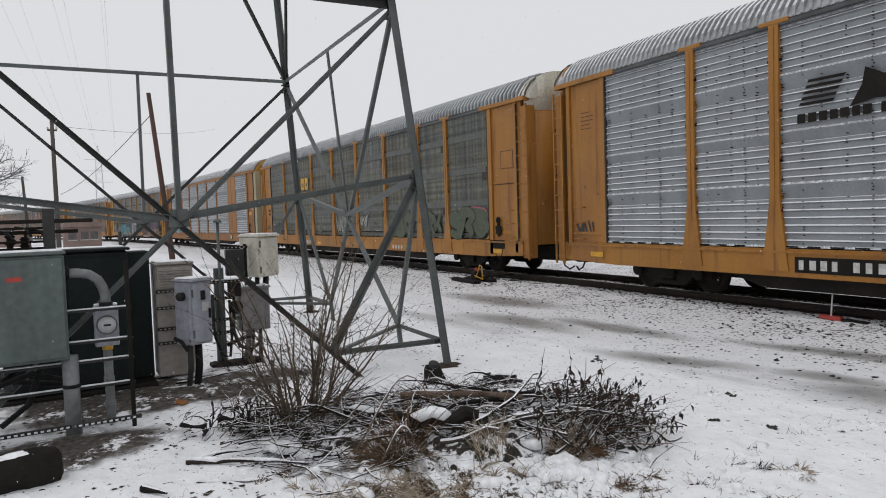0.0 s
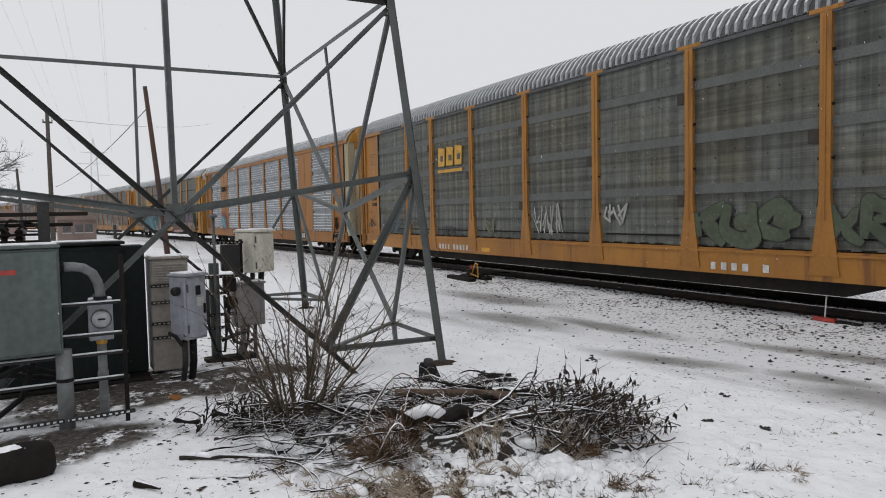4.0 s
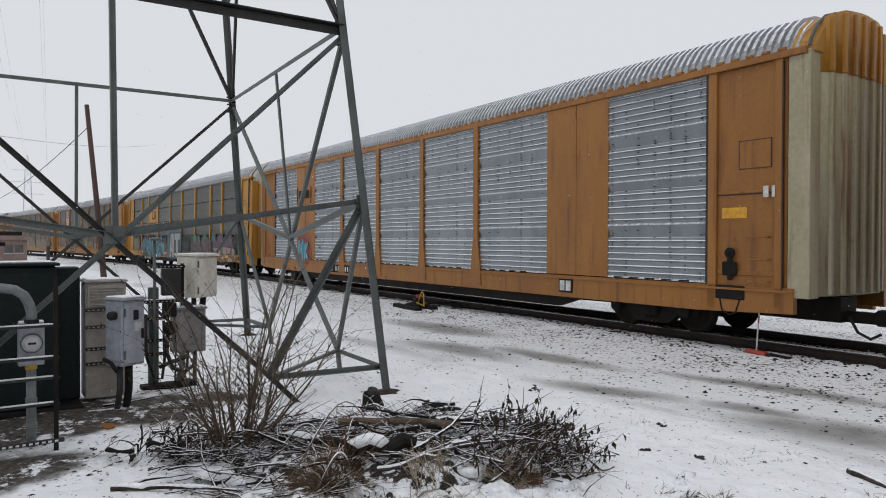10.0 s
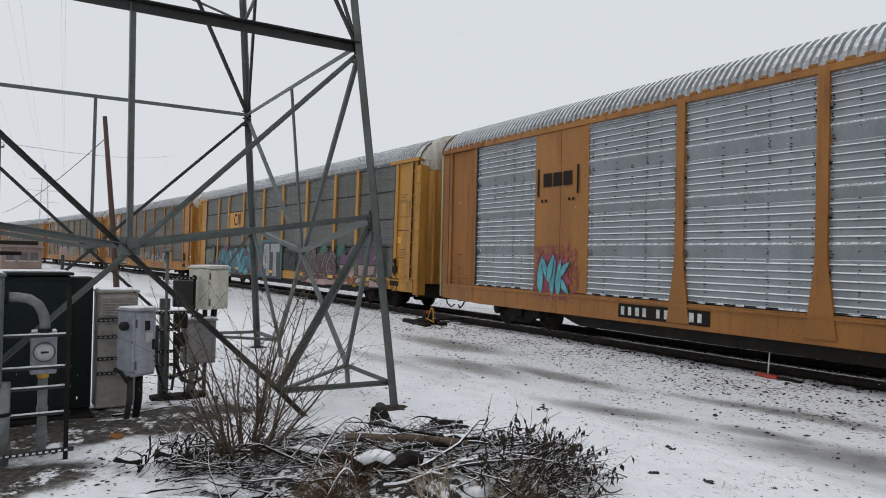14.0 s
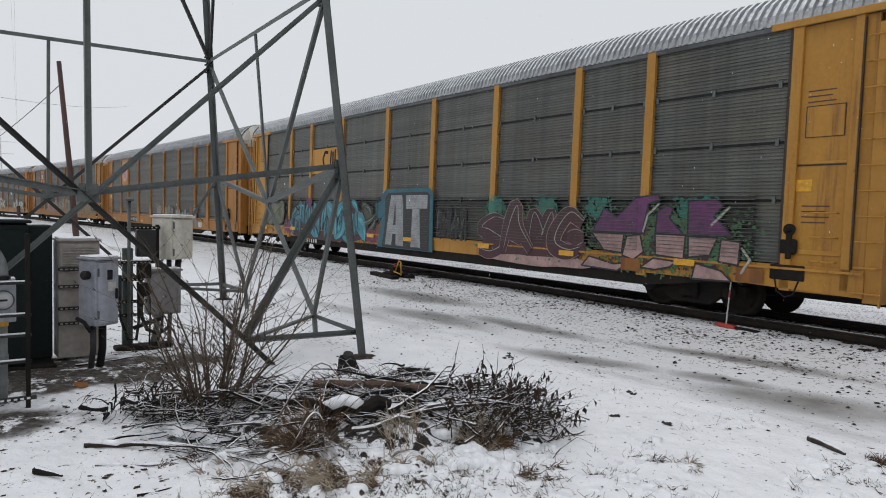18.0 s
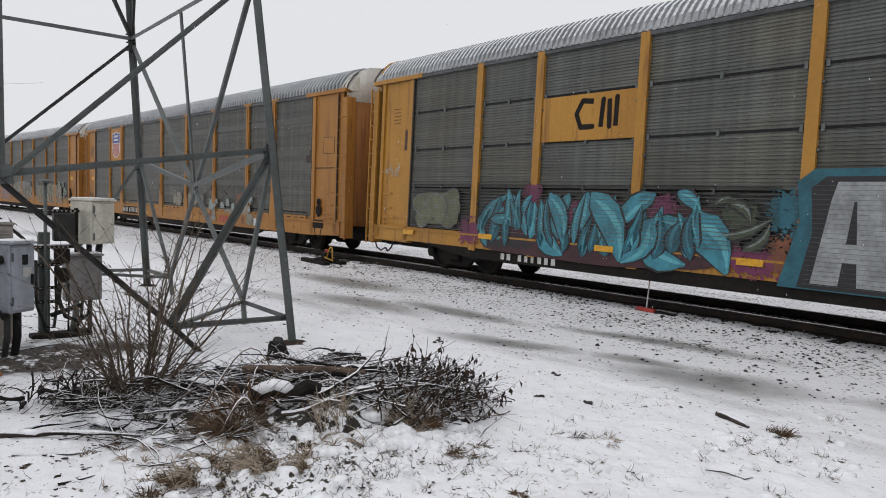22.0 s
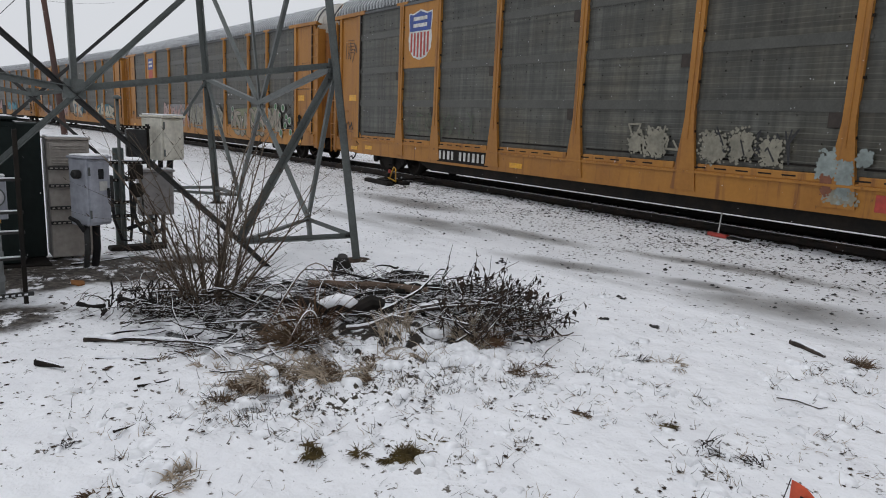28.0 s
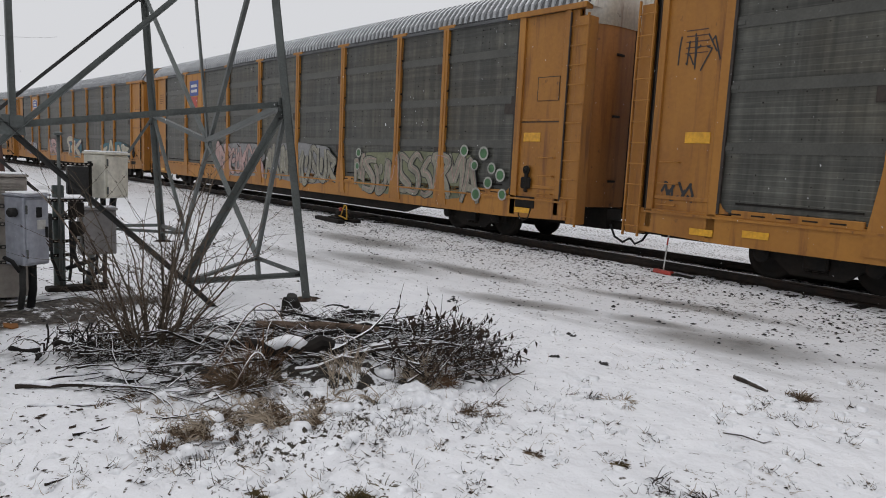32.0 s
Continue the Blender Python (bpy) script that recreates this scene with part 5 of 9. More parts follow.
def board(car, x0, x1, z0, z1, n, back=True, mat=None, seed=0, gap_at=4, lift=0.0):
    """A number board whose lettering is shown as plain bars."""
    if back:
        b = part("number_board", Mesh().box(X0 + x0, X0 + x1, MARK_Y - 0.004, MARK_Y, z0, z1), UNDER, car, "black number board")
    else:
        b = car
    w = (x1 - x0) / (n + 1.6)
    rnd = random.Random(seed)
    x = X0 + x0 + w * 0.4
    for i in range(n):
        if i == gap_at:
            x += w * 0.8
        part("lettering_bar", Mesh().box(x, x + w * rnd.uniform(0.42, 0.62), MARK_Y - 0.0075 + lift, MARK_Y - 0.0045 + lift, z0 + (z1 - z0) * 0.2, z1 - (z1 - z0) * 0.2), mat or WHITE, b, "lettering shown as plain bars")
        x += w


def strip(car, x, z, proud=0.0):
    part("reflector", shared("refl", lambda: Mesh().box(0, 0.46, -0.012, -0.001, 0, 0.12, 0.002), "reflector", REFLECT), REFLECT, car, "yellow reflective strip", m=pose(X0 + x, MARK_Y + proud, z))


def bay_marks(car, seed, tag="black"):
    """Small stencilled lines and a black tag on the left end bay."""
    rnd = random.Random(seed)
    ms = Mesh()
    for i in range(5):
        ms.box(X0 + 1.05, X0 + 1.05 + rnd.uniform(0.3, 0.5), -1.446, -1.442, 4.3 - 0.1 * i, 4.318 - 0.1 * i)
    part("stencil", ms, RUSTPOLE, car, "faded stencil lines")
    if tag:
        r = Mesh()
        for i in range(6):
            pts = [(X0 + 0.85 + 0.11 * i + rnd.uniform(-0.06, 0.12), 1.25 + rnd.uniform(0, 0.35)) for _ in range(4)]
            stroke(r, pts, 0.05, -1.446 - 0.0016 * (i % 3))
        part("scrawl", r, SP[tag], car, "black sprayed tag")


def emblem_shield(car, x0, x1, z0, z1):
    """A plain striped shield on an orange plate."""
    pl = part("emblem_plate", Mesh().box(X0 + x0 - 0.28, X0 + x1 + 0.28, -1.497, -1.46, z0 - 0.25, EAVE - 0.1, 0.004), ORANGE, car, "orange emblem plate")
    cx, w, h = X0 + (x0 + x1) / 2, (x1 - x0) / 2, z1 - z0
    out = [(-0.0, 0.0), (0.55, 0.06), (0.92, 0.22), (1.0, 0.42), (0.92, 0.6), (1.0, 0.8), (0.98, 0.95), (0.6, 0.93), (0.0, 1.0)]
    full = [(cx + a * w, z0 + b * h) for a, b in out] + [(cx - a * w, z0 + b * h) for a, b in out[-2:0:-1]]
    grow = [(cx + (p - cx) * 1.07, z0 + h / 2 + (q - z0 - h / 2) * 1.05) for p, q in full]
    sh = part("shield", Mesh().prism(grow, -1.5, -1.498), WHITE, pl, "white shield edge")
    for i in range(6):
        a = -0.86 + 0.3 * i
        lo = 0.03 + 0.2 * abs(a + 0.08) ** 2.2
        part("stripe", Mesh().box(cx + a * w, cx + (a + 0.16) * w, -1.504, -1.5005, z0 + lo * h, z0 + 0.55 * h), RED, sh)
    top = [(cx + a * w, z0 + b * h) for a, b in ((-0.93, 0.58), (0.93, 0.58), (0.99, 0.8), (0.97, 0.94), (0.6, 0.92), (0, 0.985), (-0.6, 0.92), (-0.97, 0.94), (-0.99, 0.8))]
    bl = part("chief", Mesh().prism(top, -1.504, -1.5005), BLUE, sh, "blue upper field")
    for z in (0.66, 0.8):
        part("lettering_bar", Mesh().box(cx - 0.62 * w, cx + 0.62 * w, -1.508, -1.5045, z0 + z * h, z0 + (z + 0.075) * h), WHITE, bl, "lettering shown as plain bars")


def emblem_blocks(car, x0, x1, z0, z1):
    """Three plain yellow blocks over a bar."""
    w = (x1 - x0) / 3
    for i in range(3):
        x = X0 + x0 + w * i
        ms = Mesh().prism([(x + 0.02, z0 + 0.22), (x + w - 0.1, z0 + 0.22), (x + w - 0.06, z1 - 0.05), (x + 0.06, z1)], MARK_Y - 0.012, MARK_Y + 0.02)
        b = part("emblem_block", ms, GOLD, car, "yellow emblem block")
        part("block_notch", Mesh().box(x + w * 0.36, x + w * 0.72, MARK_Y - 0.015, MARK_Y - 0.0125, z0 + 0.38, z1 - 0.28), GREY_PANEL, b)
    part("emblem_bar", Mesh().box(X0 + x0, X0 + x1 - 0.05, MARK_Y - 0.012, MARK_Y + 0.02, z0, z0 + 0.1), GOLD, car, "yellow emblem bar")


c1, c2, c3, c4, c5, c6, c7 = CARS[:7]
# car 1: a dark horse-shaped emblem as plain forms, with bars of lettering
em = part("emblem", Mesh().prism([(X0 + 7.95, 3.42), (X0 + 8.35, 3.5), (X0 + 8.9, 3.45), (X0 + 9.3, 3.6), (X0 + 9.0, 3.72), (X0 + 8.85, 3.95), (X0 + 8.5, 3.86), (X0 + 8.2, 4.02), (X0 + 8.15, 3.75)], MARK_Y - 0.004, MARK_Y), UNDER, c1, "black emblem shape")
for i in range(5):
    part("emblem_stripe", Mesh().prism([(X0 + 7.05 + 0.04 * i, 3.56 + 0.095 * i), (X0 + 7.65 + 0.05 * i, 3.56 + 0.095 * i), (X0 + 7.7 + 0.05 * i, 3.61 + 0.095 * i), (X0 + 7.08 + 0.04 * i, 3.61 + 0.095 * i)], MARK_Y - 0.004, MARK_Y), UNDER, em)
x = X0 + 7.02
for i, w in enumerate((0.2, 0.2, 0.19, 0.18, 0.2, 0.17, 0.19, 0.1, 0.2, 0.2, 0.2)):
    if i == 7:
        x += 0.1
    part("lettering_bar", Mesh().box(x, x + w * 0.75, MARK_Y - 0.004, MARK_Y, 3.26, 3.42), UNDER, em, "lettering shown as plain bars")
    x += w
board(c1, 6.95, 9.3, 0.64, 0.92, 10, seed=1)
strip(c1, 1.4, 0.72)
bay_marks(c1, 1)
# car 2
emblem_blocks(c2, 7.05, 8.72, 3.2, 4.05)
board(c2, 6.95, 9.3, 0.58, 0.86, 10, back=False, seed=2)
strip(c2, 9.75, 0.64)
strip(c2, 1.3, 0.66)
strip(c2, 25.3, 0.66)
bay_marks(c2, 2)
for z, n in ((2.42, 4), (2.2, 4)):
    for k in range(n):
        part("lettering_bar", Mesh().box(X0 + 1.2 + 0.12 * k, X0 + 1.28 + 0.12 * k, -1.446, -1.442, z, z + 0.13), UNDER, c2, "lettering shown as plain bars")
board(c2, 18.2, 19.8, 0.58, 0.82, 5, back=False, seed=3)
tagged(part("graffiti_haze", haze(X0 + 2.4, X0 + 4.3, 1.1, 1.85, 5, MARK_Y, 620), SP["blue"], c2, "faded blue sprayed patch"), kind="stuff")
scrawl(c2, 2.4, 3.6, 1.25, 1.75, "black", 6, 9, 0.04)
scrawl(c2, 5.1, 6.05, 1.4, 1.68, "black", 7, 8, 0.035)
scrawl(c2, 7.3, 8.05, 1.05, 1.42, "black", 8, 6, 0.05)
scrawl(c2, 12.5, 13.6, 1.2, 2.05, "pale", 9, 9, 0.035, "pale sprayed scrawl")
scrawl(c2, 9.8, 10.5, 1.2, 1.7, "olive", 10, 5, 0.04)
scrawl(c2, 15.3, 15.9, 1.5, 2.0, "pale", 12, 4, 0.06)
for k, (a, b) in enumerate(((17.95, 20.1), (20.8, 22.2), (22.8, 25.0))):
    graffiti(c2, a, b, 1.15, 2.0, 3, "moss", "black", 30 + k, width=0.3, edge=0.035)
graffiti(c2, 24.1, 25.0, 1.2, 2.1, 1, "moss", "pink", 34, width=0.3)
for k, x in enumerate((17.62, 20.5, 22.47)):
    scrawl(c2, x, x + 0.24, 1.15, 2.25, "black", 35 + k, 9, 0.022, "black sprayed scribble on the post")
# car 3
for x, z0, z1 in ((4.75, 3.45, 4.15), (6.2, 3.45, 4.15)):
    part("emblem_bracket", Mesh().box(X0 + x, X0 + x + 0.06, MARK_Y - 0.004, MARK_Y, z0, z1), UNDER, c3, "black bracket mark")
for i in range(3):
    part("emblem_block", Mesh().box(X0 + 4.98 + 0.37 * i, X0 + 5.28 + 0.37 * i, MARK_Y - 0.004, MARK_Y, 3.68, 4.02), UNDER, c3, "black emblem block")
for x in (4.9, 5.05, 5.9, 6.05):
    part("emblem_dot", Mesh().box(X0 + x, X0 + x + 0.07, MARK_Y - 0.004, MARK_Y, 3.3, 3.37), UNDER, c3)
tagged(part("graffiti_haze", haze(X0 + 4.55, X0 + 6.4, 0.72, 2.3, 77, MARK_Y, 1300), SP["crimson"], c3, "crimson sprayed patch"), kind="stuff")
for k, (x0, z0, x1, z1, bend, w) in enumerate(((4.95, 1.0, 5.0, 1.95, 0.05, 0.2), (5.0, 1.9, 5.25, 1.3, 0.0, 0.16), (5.25, 1.3, 5.45, 2.0, 0.03, 0.18), (5.45, 1.95, 5.4, 0.95, -0.06, 0.22), (5.62, 1.0, 5.7, 1.85, 0.04, 0.18), (5.7, 1.45, 6.02, 1.8, 0.05, 0.14), (5.7, 1.4, 6.0, 1.05, -0.04, 0.15))):
    g = part("graffiti_stroke", blade(X0 + x0, z0, X0 + x1, z1, bend, w + 0.05, MARK_Y - 0.012 - 0.003 * (k % 3)), SP["black"], c3, "pale aqua graffiti on crimson")
    part("graffiti_fill", blade(X0 + x0, z0, X0 + x1, z1, bend, w, MARK_Y - 0.0135 - 0.003 * (k % 3)), SP["aqua"], g)
board(c3, 7.6, 9.95, 0.64, 0.94, 10, seed=4)
for x, z in ((26.25, 2.66),):
    part("lettering_bar", Mesh().box(X0 + x, X0 + x + 0.1, -1.52, -1.515, z, z + 0.2), WHITE, c3, "lettering shown as plain bars")
    part("lettering_bar", Mesh().box(X0 + x + 0.16, X0 + x + 0.22, -1.52, -1.515, z, z + 0.2), WHITE, c3, "lettering shown as plain bars")
fr = part("card_holder", Mesh().box(X0 + 21.1, X0 + 21.55, MARK_Y - 0.02, MARK_Y, 0.66, 0.98, 0.004), UNDER, c3, "small framed card holder")
for k in range(2):
    part("card", Mesh().box(X0 + 21.14 + 0.2 * k, X0 + 21.3 + 0.2 * k, MARK_Y - 0.024, MARK_Y - 0.021, 0.7, 0.94), WHITE, fr)
# car 4: name panel and a long band of graffiti
OVER = -0.026   # the sprayed band runs over the posts
np_ = part("name_panel", Mesh().box(X0 + 6.68, X0 + 9.1, -1.497, -1.46, 3.15, 4.1, 0.004), YELLOW, c4, "plain yellow name panel")
for k, pts in enumerate(([(8.06, 3.93), (7.78, 3.96), (7.63, 3.7), (7.75, 3.42), (8.06, 3.42)], [(8.26, 3.4), (8.3, 3.95)], [(8.45, 3.95), (8.47, 3.4)], [(8.62, 3.4), (8.63, 3.97)])):
    part("emblem_stroke", stroke(Mesh(), [(X0 + a, b) for a, b in pts], 0.11, -1.4985), UNDER, np_, "black emblem stroke")
for x, z in ((1.87, 0.86), (4.9, 0.93), (8.34, 0.9), (11.3, 0.9), (17.3, 0.88), (20.3, 0.88), (23.4, 0.9)):
    strip(c4, x, z, OVER - 0.02)
strip(c4, 13.6, 0.88, OVER - 0.032)
# thin dark bars before the sprayed band stand for the panel grooves' shade
ribs = Mesh()
for a, b in zip([END] + POSTS, POSTS + [LBODY - END]):
    z = PANEL + 0.05
    while z < 2.3:
        ribs.box(X0 + a + 0.12, X0 + b - 0.12, MARK_Y + OVER - 0.026, MARK_Y + 0.04, z, z + 0.009)
        z += 0.0735
tagged(part("panel_rib", ribs, GREEN_PANEL, c4, "thin dark bars for the shade in the panel grooves"), kind="stuff")
graffiti(c4, 2.4, 4.1, 1.15, 2.0, 3, "olive", "grey", 50, back="olive", width=0.22, proud=OVER)
part("graffiti_patch", cloud(X0 + 4.7, X0 + 11.4, 0.6, 1.95, 51, MARK_Y + OVER, 0.12), SP["maroon"], c4, "maroon sprayed ground")
for k, (a, b, z0, z1, tone) in enumerate(((4.1, 5.0, 0.72, 1.5, "magenta"), (6.25, 6.85, 1.85, 2.25, "magenta"), (7.4, 7.85, 1.4, 1.9, "magenta"), (9.5, 10.15, 1.4, 2.1, "magenta"), (11.0, 12.1, 0.66, 1.25, "magenta"), (11.75, 12.5, 0.75, 1.5, "rust"), (11.7, 12.4, 1.4, 2.2, "teal"), (4.9, 6.9, 0.75, 1.1, "black"), (10.9, 11.7, 1.3, 2.0, "moss"))):
    tagged(part("graffiti_haze", haze(X0 + a, X0 + b, z0, z1, 250 + k, MARK_Y + OVER - 0.002, 420), SP[tone], c4, tone.replace("rust", "rust red").replace("moss", "moss green") + " sprayed haze"), kind="stuff")
# pointed interlocking forms, teal with paler flanks and dark outlines
BLADES_A = ((4.82, 1.15, 5.8, 1.98, 0.12, 0.26), (5.75, 2.0, 6.45, 1.1, 0.1, 0.3), (5.3, 1.42, 6.2, 1.3, 0.06, 0.22), (7.08, 2.05, 7.5, 0.98, 0.12, 0.36), (7.6, 2.05, 7.45, 1.3, -0.08, 0.24), (6.8, 1.3, 7.5, 0.74, -0.1, 0.42), (8.1, 2.08, 7.6, 1.1, 0.12, 0.3), (8.2, 2.08, 8.95, 0.74, 0.16, 0.56), (8.6, 1.9, 8.4, 1.35, 0.06, 0.22), (9.66, 2.08, 8.72, 1.25, -0.12, 0.34), (9.65, 1.6, 8.98, 0.72, 0.12, 0.44))
BLADES_B = ((9.35, 1.22, 10.35, 0.8, -0.16, 0.42), (9.72, 1.62, 10.7, 1.1, 0.08, 0.28), (10.2, 1.6, 11.15, 0.72, 0.22, 0.66), (10.12, 2.12, 10.6, 1.75, 0.05, 0.22), (5.2, 1.2, 5.6, 0.95, 0.0, 0.18), (6.3, 1.6, 6.55, 2.0, 0.05, 0.14), (7.75, 1.75, 8.0, 1.3, 0.05, 0.16))
BLADES_C = ((10.8, 1.9, 11.25, 1.98, 0.06, 0.1), (11.1, 1.95, 11.5, 1.6, 0.1, 0.14), (10.85, 1.34, 11.85, 1.7, -0.1, 0.12), (11.4, 1.15, 11.82, 1.62, -0.12, 0.12))
rn = random.Random(17)
BLADES_D = []
for k in range(32):
    x, z = 4.95 + 0.185 * k + rn.uniform(-0.1, 0.1), rn.uniform(0.7, 1.25)
    BLADES_D.append((x, z, x + rn.uniform(-0.25, 0.35), min(2.12, z + rn.uniform(0.45, 1.1)), rn.uniform(-0.12, 0.12), rn.uniform(0.14, 0.3)))
for tone, flank, rows in (("teal", "cyan", BLADES_D[::2]), ("cyan", "aqua", BLADES_D[1::2]), ("cyan", "aqua", BLADES_A), ("cyan", "aqua", BLADES_B), ("moss", "mist", BLADES_C)):
    for k, (x0, z0, x1, z1, bend, w) in enumerate(rows):
        y = MARK_Y + OVER - 0.005 - 0.004 * (k % 4)
        g = part("graffiti_stroke", blade(X0 + x0, z0, X0 + x1, z1, bend, w + 0.09, y), SP["black"], c4, "teal graffiti with dark outlines")
        part("graffiti_fill", blade(X0 + x0, z0, X0 + x1, z1, bend, w, y - 0.0013), SP[tone], g)
        part("graffiti_shading", blade(X0 + x0 * 0.9 + x1 * 0.1, z0 * 0.9 + z1 * 0.1, X0 + x1, z1, bend + w * 0.2, w * 0.24, y - 0.0026), SP[flank], g)
board(c4, 5.55, 7.45, 0.44, 0.68, 8, back=False, seed=6, gap_at=2, lift=0.016)
BLOCK_Y = MARK_Y + OVER - 0.027
part("graffiti_patch", Mesh().prism([(X0 + 12.0, 0.62), (X0 + 15.2, 0.62), (X0 + 15.1, 2.4), (X0 + 14.9, 2.52), (X0 + 12.45, 2.5), (X0 + 12.2, 2.3), (X0 + 12.28, 1.7)], BLOCK_Y, BLOCK_Y + 0.001), SP["teal"], c4, "teal sprayed block")
part("graffiti_patch", Mesh().prism([(X0 + 12.3, 0.64), (X0 + 15.0, 0.64), (X0 + 14.96, 2.3), (X0 + 14.8, 2.4), (X0 + 12.62, 2.38), (X0 + 12.42, 2.2), (X0 + 12.48, 1.5)], BLOCK_Y - 0.002, BLOCK_Y - 0.0005), SP["black"], c4, "black sprayed block")
for q, lift in (([(12.5, 0.72), (12.9, 0.72), (13.04, 2.0), (12.72, 2.0)], 0), ([(13.16, 0.72), (13.6, 0.72), (13.52, 2.0), (13.08, 2.0)], 0), ([(12.72, 2.0), (13.52, 2.0), (13.44, 2.3), (12.8, 2.3)], 0.001), ([(12.88, 1.08), (13.2, 1.08), (13.16, 1.36), (12.92, 1.36)], 0.001),
                ([(13.7, 1.88), (14.85, 1.9), (14.85, 2.3), (13.66, 2.3)], 0), ([(14.02, 0.72), (14.55, 0.72), (14.44, 1.88), (14.06, 1.88)], 0.001)):
    part("graffiti_block", Mesh().prism([(X0 + a, b) for a, b in q], BLOCK_Y - 0.005 - lift, BLOCK_Y - 0.0025 - lift), SP["silver"], c4, "silver block letter")
# the same bars over the sprayed block, again as groove shade
rules = Mesh()
for k in range(22):
    rules.box(X0 + 12.4, X0 + 14.9, BLOCK_Y - 0.0075, BLOCK_Y - 0.0015, 0.7 + 0.0735 * k, 0.705 + 0.0735 * k)
tagged(part("panel_rib", rules, GREEN_PANEL, c4, "thin dark bars for the shade in the panel grooves"), kind="stuff")
scrawl(c4, 15.3, 16.7, 1.0, 2.0, "black", 55, 18, 0.07)
scrawl(c4, 15.2, 16.8, 1.1, 1.9, "grey", 155, 9, 0.03)
tagged(part("graffiti_haze", haze(X0 + 16.8, X0 + 21.6, 0.6, 2.1, 56, MARK_Y + OVER, 2000), SP["green"], c4, "green sprayed ground"), kind="stuff")
part("graffiti_patch", cloud(X0 + 17.2, X0 + 21.5, 0.56, 0.95, 257, MARK_Y + OVER - 0.002, 0.4), SP["rose"], c4, "pale rose sprayed foot of the letters")
part("graffiti_patch", cloud(X0 + 17.3, X0 + 21.2, 0.72, 1.75, 258, MARK_Y + OVER - 0.0035, 0.28), SP["maroon"], c4, "maroon sprayed mass")
for a, b in ((17.4, 18.4), (19.4, 20.2), (20.9, 21.8), (23.2, 24.4)):
    tagged(part("graffiti_haze", haze(X0 + a, X0 + b, 1.7, 2.3, int(a * 10), MARK_Y + OVER - 0.001, 320), SP["seagreen"], c4, "sea green sprayed haze"), kind="stuff")
graffiti(c4, 17.4, 21.0, 0.74, 2.0, 4, "maroon", "rose", 157, width=0.5, edge=0.035, order=(1, 3, 6, 4), shine="pale", label="maroon graffiti with pink edges", proud=OVER)
tagged(part("graffiti_haze", haze(X0 + 20.9, X0 + 25.3, 0.58, 2.15, 58, MARK_Y + OVER, 2000), SP["green"], c4, "green sprayed ground"), kind="stuff")
tagged(part("graffiti_haze", haze(X0 + 21.0, X0 + 25.0, 0.62, 1.9, 59, MARK_Y + OVER - 0.0022, 700), SP["maroon"], c4, "maroon sprayed shadow"), kind="stuff")
# two-tone forms, purple above and pale rose below, edged in black
for tone, forms in (("purple", ([(21.28, 1.47), (21.57, 1.98), (21.93, 1.8), (22.4, 2.2), (22.95, 2.27), (23.0, 2.15), (22.72, 2.08), (22.6, 1.47)], [(22.92, 1.5), (22.95, 1.93), (23.16, 2.05), (23.32, 2.0), (23.24, 1.8), (23.56, 1.5)], [(23.66, 1.5), (23.65, 2.14), (24.24, 2.17), (24.38, 2.06), (24.2, 1.85), (24.37, 1.72), (24.6, 1.5)])),
                    ("rose", ([(21.25, 1.45), (22.14, 1.45), (22.1, 1.05), (21.62, 1.08)], [(22.22, 1.4), (22.55, 1.45), (22.66, 1.1), (22.4, 0.92), (22.12, 1.0)], [(22.92, 1.48), (23.62, 1.48), (23.6, 1.02), (22.95, 1.06)], [(23.68, 1.46), (24.3, 1.46), (24.15, 1.12), (23.7, 1.06)], [(24.37, 1.44), (24.75, 1.4), (24.73, 0.98), (24.34, 1.02)],
                              [(22.6, 0.78), (22.9, 0.99), (23.45, 0.96), (23.3, 0.84), (22.95, 0.76)], [(23.8, 0.66), (23.86, 0.96), (24.4, 0.86), (24.62, 0.68)], [(21.0, 0.7), (21.2, 0.92), (21.9, 0.8), (22.3, 0.86), (22.0, 0.66)]))):
    for q in forms:
        q = [(X0 + a, b) for a, b in q]
        f = part("graffiti_form", Mesh().prism(q[::-1] if tone == "rose" and q[0][1] > q[2][1] else q, MARK_Y + OVER - 0.006, MARK_Y + OVER - 0.003), SP[tone], c4, "two-tone purple and pale graffiti")
        part("graffiti_outline", stroke(Mesh(), q + q[:1], 0.035, MARK_Y + OVER - 0.0065), SP["black"], f)
for q in ([(22.62, 1.5), (22.72, 1.85), (22.98, 2.08)], [(24.15, 1.68), (24.34, 1.86), (24.5, 2.02)], [(24.78, 1.3), (24.95, 1.1), (24.8, 0.85)]):
    part("graffiti_highlight", stroke(Mesh(), [(X0 + a, b) for a, b in q], 0.045, MARK_Y + OVER - 0.011), SP["pale"], c4, "pale sprayed accent")
for x in (22.1, 24.7):
    part("bare_patch", Mesh().box(X0 + x, X0 + x + 0.5, MARK_Y + OVER - 0.012, MARK_Y + OVER - 0.0105, 0.7, 0.95), RUST_ORANGE, c4, "bare orange patch of sill")
for z, n in ((3.95, 3), (2.05, 4)):
    for k in range(n):
        part("lettering_bar", Mesh().box(X0 + 25.75, X0 + 26.2 - 0.06 * (k % 2), -1.446, -1.442, z - 0.09 * k, z - 0.09 * k + 0.02), RUSTPOLE, c4, "faded stencil shown as plain bars")
bay_marks(c4, 4, None)
part("rust_patch", cloud(X0 + 1.6, X0 + 1.78, 3.1, 3.75, 9, -1.446, 0.35), RUSTPOLE, c4, "dark rust patch")
scrawl(c4, 0.8, 1.5, 2.4, 2.75, "pale", 61, 5, 0.025)
